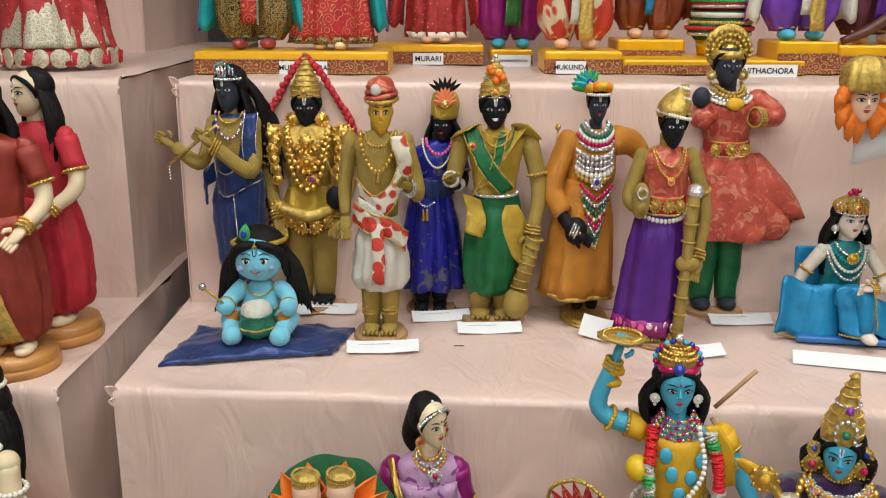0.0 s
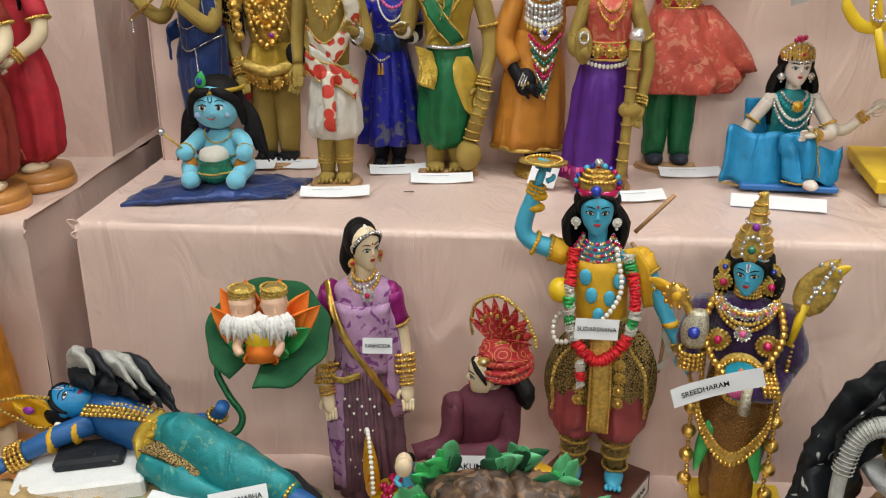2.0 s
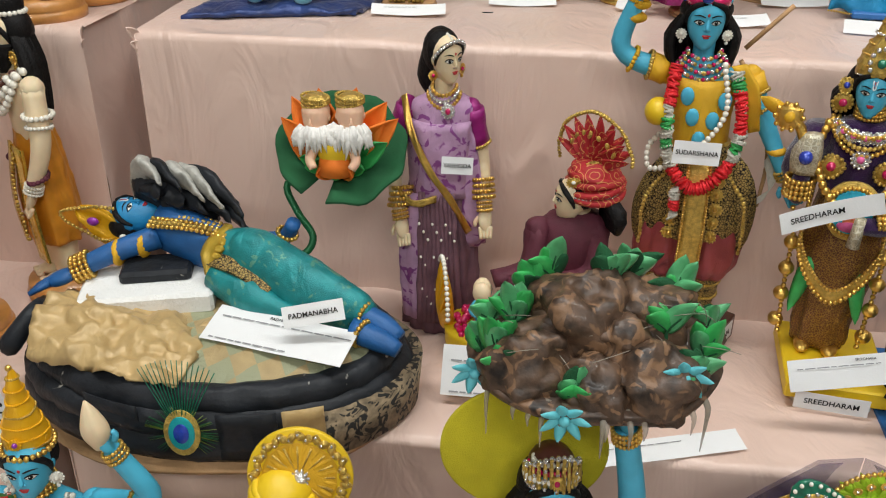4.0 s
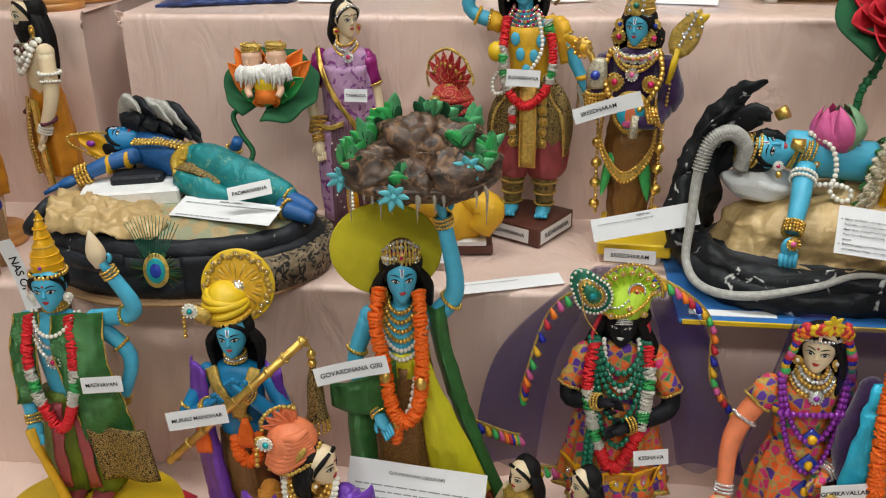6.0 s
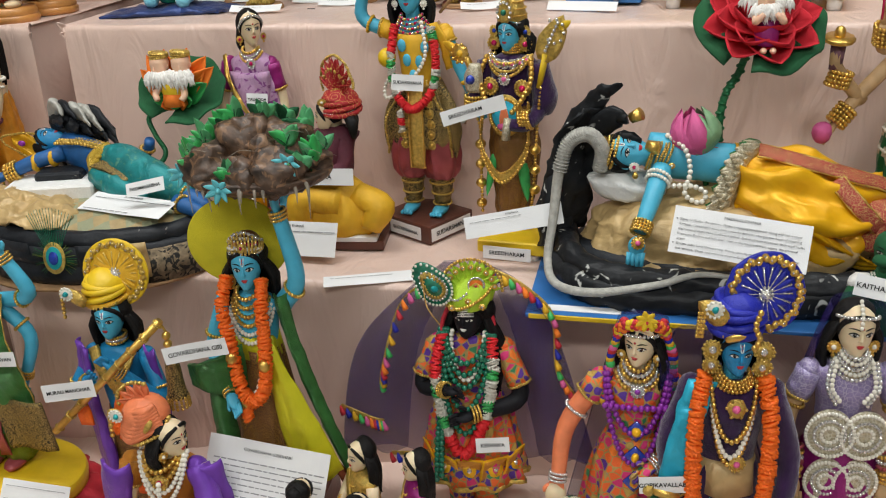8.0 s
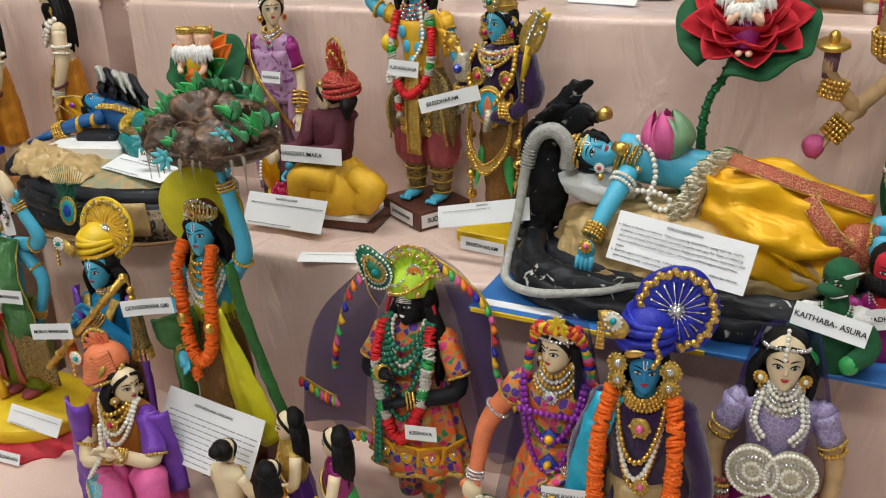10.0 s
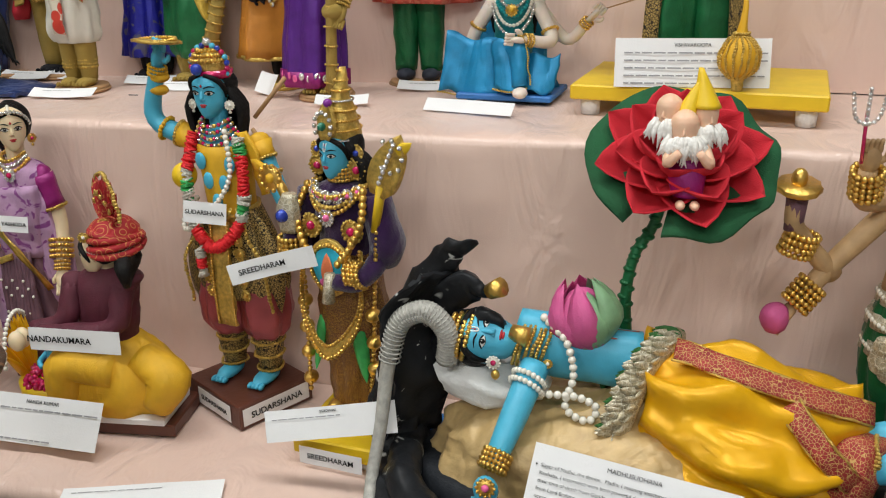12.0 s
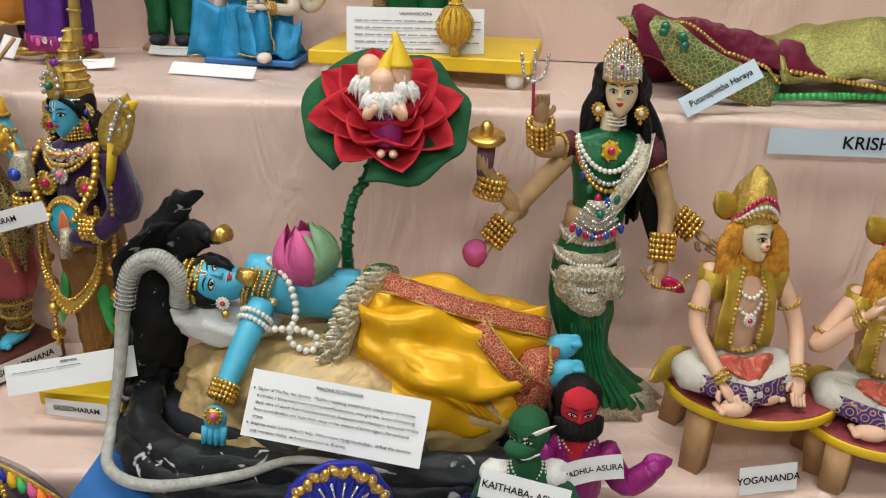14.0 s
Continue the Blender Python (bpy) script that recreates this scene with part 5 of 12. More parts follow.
def purple_skirt_doll():
    b = Mesh()
    wood_base(b, 0, 0, 4.6, "rawwood", 0, 0.8)
    for s in (-1, 1):
        leg(b, 1.5 * s, -0.6, 0.8, 5, 1.4, "tan")
    skirt(b, "purple", -1.0, 0, 18.6, 1.8, 3.5, 5.4, 8, (0.02, 0.08), "magenta", 0.72, -0.8, 2.0)
    for k in range(12):
        a = radians(-75 + 150 * k / 11)
        b.disc((-1.8 + 5.6 * math.sin(a), -4.1 * math.cos(a), 3.0 + 0.3 * (k % 2)), 0.5, 0.12, "crystal" if 4 < k < 9 else "pinkbead", (math.sin(a), -math.cos(a), 0), 12)
    torso(b, "redbro", -0.6, 0, 18, 25.8, 4.2, 3.3, 2.3, "tan", 1.2, 28)
    b.loft([(-0.8, 0, 18.0, 3.7, 2.7), (-0.8, 0, 20.4, 3.6, 2.6)], "red", 30)
    for k in (-1.9, 0, 1.9):
        b.medal((-0.6 + k, -2.75 + 0.12 * k * k * 0.5, 19.2), 0.85, "zari", "gold")
    for z in (18.1, 20.3):
        ring(b, (-0.8, 0, z), (0, 0, 1), 3.3, 0.16, "zari")
    necklace(b, (-0.8, 0.4, 18.2), 3.9, 3.2, 1.0, 0.34, "pearl")
    arm(b, [(-4.4, 0, 25), (-6.2, -0.4, 19.8), (-4.4, -3.4, 19.0)], "tan", (1.4, 1.25, 1.0), bangle=None, bands=False, hand=False)
    b.ball((-4.8, -2.4, 19.8), (1.5, 1.2, 2.4), "tan", 12, 8)
    ring(b, (-4.9, -3.6, 21.0), (0, -1, 0), 0.7, 0.2, "crystal")
    arm(b, [(3.4, 0, 25), (6.0, -0.4, 18.4), (4.8, -2.6, 12.4)], "tan", (1.45, 1.3, 1.0), bangle="zari")
    b.ball((3.2, -3.0, 11.6), (2.0, 1.3, 1.2), "tan", 12, 8)
    b.tube([(3.4, -2.8, 20.8), (2.8, -3.2, 10), (2.2, -3.2, 1.0)], (0.95, 0.85, 0.95), "tan", 12, 3)
    for k in range(8):
        u = k / 7
        ring(b, V(3.4 - 1.2 * u, -2.9 - 0.3 * u, 19.4 - 17 * u), (0.06, 0.1, 1), 0.98, 0.13, "zari")
    b.ball((3.5, -2.8, 21.2), (1.3, 1.2, 1.0), "crystal", 10, 8, wob=0.1)
    head(b, (-0.1, -0.6, 29.2), 2.15, "black", 0, hair="hair", lips=None)
    b.loft([(0.0, 0, 30.4, 2.6, 2.5), (0.1, 0, 31.8, 2.5, 2.4), (0.8, 0.2, 33.4, 1.4, 1.3), (1.5, 0.3, 34.2, 0.6, 0.5)], "zari", 20)
    for k in range(7):
        ring(b, (0.05 + 0.22 * k, 0.05, 30.5 + 0.55 * k), (0.2, 0, 1), 2.6 - 0.3 * k, 0.26, "emer" if k == 3 else ("zari" if k % 2 else "pearl"))
    necklace(b, (-0.5, -0.4, 26.4), 2.2, 2.2, 2.2, 0.2, "gold")
    necklace(b, (-0.5, -0.6, 26.2), 2.5, 2.3, 3.4, 0.22, "gold", m2="pinkbead")
    b.v = [(p * 0.82, q, r) for p, q, r in b.v]
    doll(b, "purple_skirt_doll", 0.297, 1.199, STEP_B, "black-faced doll in coral blouse and purple skirt with staff", group=ROW, size=(1, 1, 1.01))


def red_coat_doll():
    b = Mesh()
    wood_base(b, 0, 0, 4.6, "rawwood", 0, 0.8)
    for s in (-1, 1):
        b.loft([(1.9 * s, 0, 2.2, 1.7, 1.6), (1.8 * s, 0, 6, 1.9, 1.8), (1.7 * s, 0, 13, 2.2, 2.1)], "green", 24, 5, 0.05)
        b.ball((1.9 * s, -1.0, 1.6), (1.4, 2.2, 1.0), "slate", 12, 8)
    b.loft([(1.6, 0, 12.0, 7.4, 4.2), (2.0, 0, 14.5, 8.2, 4.2), (0.8, 0, 20, 5.6, 3.4), (0, 0, 25.0, 3.2, 2.4)], "redbro", 60, 8, (0.09, 0.02), 6, 0.4)
    b.petal((3.0, -1.5, 23), (12.0, -1.4, 15.0), 7.0, "redbro", 0.22, 0.3, side=(0.2, 0.5, 1))
    b.loft([(0, 0, 24.2, 3.3, 2.5), (0, 0, 26.4, 3.2, 2.4)], "red", 28)
    for k in (-2.0, 0, 2.0):
        b.medal((k, -2.5 + 0.1 * k * k, 25.3), 0.8, "zari", "gold")
    for z in (24.3, 26.3):
        ring(b, (0, 0, z), (0, 0, 1), 2.95, 0.15, "zari")
    torso(b, "redbro", 0, 0, 25.6, 32.6, 4.4, 3.0, 2.3, "slate", 1.2, 35, -0.6)
    arm(b, [(-3.6, 0, 32.0), (-4.4, -1.6, 29.4), (-3.2, -2.2, 30.6)], "redbro", (1.7, 1.6, 1.3), hand=False, bangle=None, bands=False)
    arm(b, [(3.8, 0, 32.0), (6.0, -1.4, 30.0), (2.6, -3.0, 30.0)], "redbro", (1.8, 1.7, 1.4), hand=False, bangle="zari", bands=False)
    b.ball((-4.6, -1.8, 32.6), (1.3, 1.0, 1.5), "slate", 10, 8)
    for k, mm in enumerate(("zari", "zari", "crystal", "pearl")):
        necklace(b, (-0.5, -0.4, 34.2 - 0.5 * k), 1.8 + 0.4 * k, 2.2, 1.0, 0.32, mm, 1.7)
    b.ball((-0.2, -2.9, 31.8), (1.3, 0.5, 0.9), "turmeric", 10, 6)
    head(b, (-1.0, -0.4, 37.0), 2.25, "slate", 4, hair="hair", lips="slate")
    earrings(b, (-1.0, -0.4, 36.8), 2.2, 4, "zari", 0.3, "pearl")
    b.disc((-1.0, 0.2, 39.4), 3.0, 0.8, "zari", (0, -1, 0.1), 30, 14, 0.1)
    for k in range(4):
        for j in range(9 + 2 * k):
            a = radians(-100 + 200 * j / (8 + 2 * k))
            b.ball((-1.0 + (0.9 + 0.7 * k) * math.sin(a), -0.4, 38.8 + (0.9 + 0.7 * k) * math.cos(a)), 0.34, "zari", 6, 5)
    b.ball((-1.0, -0.6, 39.2), 0.9, "gold", 10, 8)
    b.loft([(-1, -0.2, 37.9, 2.3, 2.3), (-1, -0.2, 39.0, 2.2, 2.2)], "zari", 24)
    doll(b, "red_coat_doll", 0.404, 1.312, STEP_B, "dark-faced doll in flared coral red coat, green trousers, gold crown", group=ROW, size=(1, 1, 0.978))


def seated_lady():
    b = Mesh()
    b.box((-0.5, 3.4, 6.5), (10, 0.8, 13), "azure", 0, -10, 0.3)
    b.box((0, -0.5, 0.9), (14, 11, 0.9), "bluecard", -8, 0, 0.2)
    b.loft([(0, 0.5, 1.3, 6.2, 4.6), (-0.3, 0.2, 3.6, 5.6, 4.2), (-0.4, 0.8, 6.4, 3.6, 2.8)], "azure", 44, 7, (0.08, 0.02))
    b.sheet(lambda u, v: (-10.5 + 9.0 * u + 1.2 * v, -3.6 + 1.8 * v - 1.2 * u + 0.5 * math.sin(7 * u), 1.2 + 8.4 * v - 1.0 * u + 0.5 * math.sin(9 * u + v)), 14, 8, "azure", 0.3)
    b.beads([(-10.5, -3.8, 1.3), (-6, -4.4, 0.9), (-1.5, -5.0, 0.6)], 0.16, "zari")
    b.tube([(-1.6, -2.0, 6.4), (1.2, -4.6, 7.6), (1.6, -6.0, 2.6)], (1.9, 1.6, 1.1), "azure", 16, 5)
    b.sheet(lambda u, v: (-2.6 + 4.6 * u + 0.6 * v, -3.8 - 2.0 * v - 0.9 * math.sin(3.1 * u), 8.8 - 6.6 * v + 0.5 * math.sin(6 * u + 2 * v)), 12, 10, "azure", 0.3)
    b.sheet(lambda u, v: (2.6 + 4.4 * u - 0.6 * v, -3.4 - 2.0 * v - 0.7 * math.sin(3.1 * u), 6.8 - 5.0 * v + 0.4 * math.sin(7 * u)), 12, 10, "azure", 0.3)
    b.beads([(-2.0, -6.2, 2.2), (0.2, -7.0, 2.0), (2.6, -6.4, 2.4)], 0.17, "zari")
    b.beads([(-1.0, -4.2, 7.4), (2.0, -5.4, 9.6), (3.2, -6.4, 3.0)], 0.17, "zari")
    b.tube([(2.6, -1.0, 5.0), (5.0, -2.8, 4.4), (4.8, -4.6, 1.8)], (1.8, 1.6, 1.2), "azure", 16, 5)
    b.ball((1.8, -7.0, 1.9), (1.1, 1.9, 0.8), "pale", 10, 8)
    torso(b, "teal", 0, 0.4, 6, 14.4, 3.4, 2.6, 2.1, "pale", 1.1, 16.6)
    arm(b, [(-3.2, 0.2, 13.6), (-6.0, 0.6, 8.8), (-6.2, 0.6, 4.4)], "pale", (1.2, 1.05, 0.9), bangle="gold")
    arm(b, [(3.4, 0.2, 13.6), (5.6, -2.0, 8.8), (2.2, -4.6, 9.0)], "pale", (1.2, 1.1, 0.9), bangle="gold")
    arm(b, [(3.6, 0.4, 13.0), (7.6, 0.2, 8.6), (10.6, -1.2, 11.4)], "pale", (1.1, 1.0, 0.8), bangle="gold", bands=False)
    b.tube([(11.0, -2.0, 12.6), (22, -1.0, 16.0)], 0.1, "rawwood", 6, 1)
    for k, mm in enumerate(("crystal", "turq", "pearl", "crystal")):
        necklace(b, (0, -0.2, 14.8 - 0.3 * k), 1.8 + 0.4 * k, 2.1, 1.4 + 1.0 * k, 0.28, mm, 1.8)
    b.medal((0, -2.6, 13.0), 0.8, "gold", "turmeric")
    head(b, (0, -0.2, 18.6), 2.2, "pale", 0, long=8.0, full=1.2, tilak="lip")
    earrings(b, (0, -0.2, 18.4), 2.2, 0, "silver", 0.24, "pearl")
    tiara(b, (0, -0.3, 19.8), 2.35, 2.6, "gold", "crystal", 0, 13, 100)
    b.loft([(0, 0.3, 19.8, 2.5, 2.4), (0, 0.3, 21.2, 2.2, 2.1), (0, 0.3, 22.4, 0.6, 0.6)], "zari", 22)
    for k in range(4):
        b.ball((-0.6 + 0.4 * k, -0.4, 22.6 + 0.4 * (k % 2)), 0.42, "ruby", 7, 5)
    doll(b, "seated_doll", 0.553, 1.225, STEP_B, "pale seated doll in azure satin with silver tiara on blue board", size=(0.92, 0.92, 0.89))


def drum_baby():
    c = Mesh()
    c.sheet(lambda u, v: (-11 + 21.5 * u + 2.0 * v, -5.8 + 8.0 * u * 0.45 + 12.5 * v - 3.6 * u * v,
                          1.1 * (math.sin(math.pi * u) * math.sin(math.pi * v)) ** 0.5 + 0.35 + 0.35 * noise.noise(Vector((u * 6, v * 5, 1)))), 26, 20, "navy", 0.6)
    crumple(c, 0.45, 0.35)
    c.v = [(x, y, max(z, 0.1)) for x, y, z in c.v]
    c.link("cushion", None, pose(-0.245, 1.15, STEP_B))
    tagged(bpy.data.objects["cushion"], "flat navy blue satin cushion on the pink step", "cushion")
    b = Mesh()
    b.loft([(0, 0, 1.4, 3.4, 2.8), (0, 0, 3.4, 3.1, 2.6), (0, 0, 6.2, 2.7, 2.2), (0, 0, 8.2, 1.4, 1.3)], "baby", 26)
    for s in (-1, 1):
        b.tube([(2.2 * s, -0.6, 2.6), (4.2 * s, -2.4, 3.2), (3.4 * s, -5.0, 2.0)], (1.6, 1.5, 1.3), "baby", 12, 5)
        b.ball((3.4 * s, -5.6, 1.9), (1.5, 1.7, 1.4), "baby", 12, 8)
        b.ball((3.8 * s, -3.0, 3.6), (1.3, 1.6, 1.0), "orange", 10, 8)
        b.tube([(2.4 * s, 0, 7.4), (4.2 * s, -1.6, 6.0), (4.4 * s, -3.4, 5.6)], (1.2, 1.15, 1.0), "baby", 12, 5)
        b.ball((4.5 * s, -3.9, 5.5), 1.25, "baby", 12, 8)
        ring(b, (4.35 * s, -3.0, 5.7), (0.2 * s, -1, -0.3), 1.08, 0.14, "zari")
    b.loft([(0, -4.2, 1.4, 1.7, 1.7), (0, -4.2, 2.6, 2.7, 2.7), (0, -4.2, 4.2, 2.4, 2.4), (0, -4.2, 4.8, 2.7, 2.7)], "emer", 26)
    ring(b, (0, -4.2, 3.0), (0, 0, 1), 2.72, 0.16, "zari")
    b.ball((0, -4.2, 5.0), (2.3, 2.3, 1.6), "cotton", 16, 10, wob=0.12)
    b.tube([(-4.2, -4.6, 5.8), (-7.0, -5.2, 8.6)], 0.2, "zari", 6, 1)
    b.ball((-7.2, -5.2, 8.8), 0.55, "silver", 8, 6)
    b.ball((0, -0.6, 11.6), (3.6, 3.2, 3.3), "baby", 24, 18)
    b.ball((0, 0.7, 12.9), (3.75, 3.2, 3.2), "hair", 24, 16, wob=0.05)
    for s in (-1, 1):
        b.tube([(0.1 * s, -2.9, 14.2), (1.9 * s, -2.9, 13.8), (3.2 * s, -1.9, 12.6), (3.7 * s, -0.9, 10.8), (3.9 * s, -0.4, 9.0)], (0.5, 0.75, 0.8, 0.7, 0.4), "hair", 9, 4)
        b.ball((1.25 * s, -3.55, 11.9), (0.52, 0.2, 0.4), "eyew", 12, 8)
        b.ball((1.22 * s, -3.68, 11.95), (0.3, 0.14, 0.36), "ink", 12, 8)
        b.ball((1.12 * s, -3.83, 12.1), 0.09, "eyew", 6, 4)
        b.tube([(0.65 * s, -3.55, 12.2), (1.25 * s, -3.66, 12.4), (1.95 * s, -3.3, 12.15)], 0.09, "ink", 5, 3)
        b.tube([(0.6 * s, -3.5, 12.8), (1.3 * s, -3.45, 13.05), (2.0 * s, -3.1, 12.75)], 0.06, "ink", 5, 3)
        b.ball((2.15 * s, -3.02, 10.8), (0.62, 0.2, 0.42), "blush", 12, 8)
    b.ball((0, -3.8, 11.2), (0.16, 0.14, 0.14), "baby", 8, 6)
    b.tube([(-0.7, -3.66, 10.6), (0, -3.8, 10.25), (0.7, -3.66, 10.6)], 0.08, "lip", 5, 4)
    b.tube([(-0.28, -3.45, 13.5), (-0.2, -3.62, 12.8), (0.2, -3.62, 12.8), (0.28, -3.45, 13.5)], 0.07, "ink", 5, 4)
    b.tube([(3.7 * math.cos(t), 0.2 + 3.3 * math.sin(t), 14.0 + 0.25 * math.cos(t)) for t in np.linspace(0, 2 * math.pi, 17)], 0.34, "goldcloth", 10, 2)
    for i in range(22):
        s = 1 if i % 2 else -1
        w = 0.5 * math.sin(i * 1.9)
        b.tube([(3.2 * s, 1.2, 12.5), ((4.1 + 0.06 * i) * s, 0.8, 9.8), ((4.0 + 0.10 * i + w) * s, 0.4, 7.6 - 0.1 * i), ((4.6 + 0.14 * i - w) * s, 0.2, 5.6 - 0.12 * i)], (0.7, 0.62, 0.5, 0.08), "hair", 6, 5)
    b.petal((-1.6, -2.6, 14.6), (-1.2, -2.4, 17.0), 1.6, "leafbright", 0.1)
    b.ball((-1.5, -3.0, 15.6), (0.45, 0.2, 0.55), "sapph", 8, 6)
    necklace(b, (0, -0.2, 8.2), 2.2, 2.2, 1.6, 0.14, "gold")
    ring(b, (0, 0, 4.6), (0, 0, 1), 2.95, 0.16, "gold")
    b.v = [(p * 0.92, q * 0.92, r * 0.95) for p, q, r in b.v]
    doll(b, "baby_doll", -0.241, 1.187, STEP_B + 0.008, "light blue cloth baby doll with a green pot on navy cushion")


def mask_board():
    """A many-headed doll: body behind, row of heads on a slanted board at its side."""
    b = Mesh()
    for s in (-1, 1):
        b.loft([(2.6 * s, 0, 0.2, 2.8, 2.4), (2.2 * s, 0, 8, 2.9, 2.5), (1.6 * s, 0, 15, 2.6, 2.3)], "green", 36, 6, 0.07)
    b.band([(-4.2, -1.8, 15), (-4.8, -2.2, 8), (-5.0, -2.4, 0.5)], (1.8, -0.3, 0), "zaridark", 0.3)
    b.band([(4.2, -1.8, 15), (4.8, -2.2, 8), (5.0, -2.4, 0.5)], (1.8, 0.3, 0), "zaridark", 0.3)
    torso(b, "purple", 0, 0, 14.5, 25, 4.6, 3.2, 2.4, "sky", 1.2, 28)
    for k, (el, wr) in enumerate((((-8, -1.5, 18), (-12.0, -2.5, 16.5)), ((-7, -1.0, 21), (-11.0, -2.5, 24.5)), ((-8, -1.0, 24), (-10.2, -2.0, 28.0)))):
        arm(b, [(-4.2, 0, 24 - k * 0.4), el, wr], "peach", (1.3, 1.1, 0.8), "purple", 0.45, "zari")
    arm(b, [(4.2, 0, 24), (5.6, -1.5, 18), (3.2, -4.0, 14.0)], "peach", (1.3, 1.1, 0.8), "purple", 0.5, "zari")
    head(b, (0, -0.4, 30.2), 2.3, "sky", 0, long=7, full=1.3)
    cone_crown(b, (0, 0, 31.8), 2.4, 5.0)
    b.medal((-5.2, -3.0, 26.4), 2.4, "zari", "gold")
    # slanted board of heads
    b.sheet(lambda u, v: (-26.5 + 22.0 * u, -1.0, 24.6 + 6.5 * u + 8.0 * (v - 0.4)), 8, 4, "paper", 0.3)
    heads = (((-27.0, -2.6, 29.8), "peach", "bright", "zari"), ((-21.6, -2.6, 30.6), "cream", "white", None), ((-16.6, -2.6, 31.8), "red", "hair", "yellow"), ((-11.2, -2.6, 33.0), "cream", "hair", "yellow"))
    for c, sk, hr, cr in heads:
        head(b, c, 2.1, sk, -4, hair=hr, long=3.0 if hr == "hair" else 0, full=1.2)
        if hr in ("bright", "white"):
            for i in range(26):
                a = random.uniform(-2.3, 2.3)
                b.tube([V(*c) + V(1.9 * math.sin(a), 0.2, -1.8 * math.cos(a) * 0.6), V(*c) + V(2.9 * math.sin(a), -0.6, -2.9 * math.cos(a) - 0.3), V(*c) + V(3.3 * math.sin(a), -0.4, -4.4 * abs(math.cos(a)) - 1.0)], (0.9, 0.8, 0.1), hr, 6, 3)
        else:
            for k in range(4):
                ring(b, V(*c) + V(0.3, 0.2, -3.0 - 0.45 * k), (0, 0, 1), 1.25, 0.24, "crystal")
            b.ball(V(*c) + V(1.4, 0, -4.2), (2.0, 1.4, 1.4), sk, 12, 8)
        if cr == "yellow":
            b.petal(V(*c) + V(-1.8, -1.4, 1.4), V(*c) + V(0.2, -1.2, 5.6), 5.0, "yellow", 0.1, 0.3, side=(1, 0, 0.15))
            b.ball(V(*c) + V(-0.3, -1.9, 3.0), (0.7, 0.3, 0.7), "violetbead", 10, 6)
            b.beads([V(*c) + V(-2.2, -1.8, 1.2), V(*c) + V(0, -2.1, 1.5), V(*c) + V(2.2, -1.8, 1.4)], 0.22, "crystal")
        elif cr:
            b.loft([(c[0], c[1], c[2] + 1.0, 2.6, 2.4), (c[0], c[1], c[2] + 2.4, 2.9, 2.6), (c[0], c[1], c[2] + 4.4, 2.0, 1.8), (c[0], c[1], c[2] + 5.2, 0.7, 0.7)], "zari", 22, 9, 0.05)
    # trident in yellow card
    b.tube([(-14.6, -3.6, 13.0), (-16.6, -3.6, 19.0)], 0.55, "yellow", 8, 1)
    b.tube([(-16.6, -3.6, 18.8), (-18.8, -3.6, 19.4), (-20.6, -3.6, 21.6), (-20.8, -3.6, 23.6)], (0.6, 0.8, 0.7, 0.1), "yellow", 10, 5, 0.5)
    b.tube([(-16.6, -3.6, 18.8), (-14.8, -3.6, 20.0), (-14.2, -3.6, 22.4), (-14.8, -3.6, 24.6)], (0.6, 0.8, 0.7, 0.1), "yellow", 10, 5, 0.5)
    b.petal((-16.6, -3.7, 18.5), (-17.8, -3.7, 25.0), 1.5, "yellow", 0.1, 0.3, side=(1, 0, 0.3))
    b.petal((-16.7, -3.9, 19.2), (-17.5, -3.9, 22.6), 0.9, "turmeric", 0.1, 0.2, side=(1, 0, 0.3))
    b.beads([(-17.4, -4.1, 22.5), (-17.6, -4.1, 20.4), (-16.2, -4.1, 20.0), (-15.6, -4.1, 22.2)], 0.24, "crystal")
    doll(b, "many_headed_doll", 0.776, 1.163, 1.112, "many-headed doll in green and purple with yellow card trident")


def low_stand(x, y, z, w, d, m, legm, turn, label, h=0.018, lh=0.02):
    s = thing("low_stand", x, y, z, label, "stand", turn=turn)
    g = Mesh(1.0)
    g.box((0, 0, lh + h / 2), (w, d, h), m, bev=0.002)
    g.link("top", s)
    for sx in (-1, 1):
        for sy in (-1, 1):
            g = Mesh(1.0)
            g.loft([(sx * (w / 2 - 0.022), sy * (d / 2 - 0.02), 0, 0.011, 0.011), (sx * (w / 2 - 0.022), sy * (d / 2 - 0.02), lh, 0.0125, 0.0125)], legm, 18)
            g.link("foot", s)
    return s


def bead_mace():
    b = Mesh()
    b.ball((0, 0, 3.8), (2.2, 2.2, 2.4), "turmeric", 22, 16)
    for k in range(8):
        a = math.pi * k / 8
        b.beads([(2.28 * math.sin(t) * math.cos(a), 2.28 * math.sin(t) * math.sin(a), 3.8 + 2.46 * math.cos(t)) for t in np.linspace(0, 2 * math.pi, 17)], 0.16, "zari", 1.9, 2)
    b.loft([(0, 0, 0, 0.7, 0.7), (0, 0, 1.0, 0.6, 0.6), (0, 0, 1.8, 1.0, 1.0)], "zari", 14)
    b.tube([(0, 0, 6.0), (0, 0, 7.0), (0, 0, 10.5)], (0.9, 0.5, 0.2), "turmeric", 12, 3)
    ring(b, (0, 0, 6.4), (0, 0, 1), 0.8, 0.2, "zari")
    doll(b, "toy_mace", 0.825, 1.088, 1.112, "orange ball mace strung with gold beads", "toy mace")


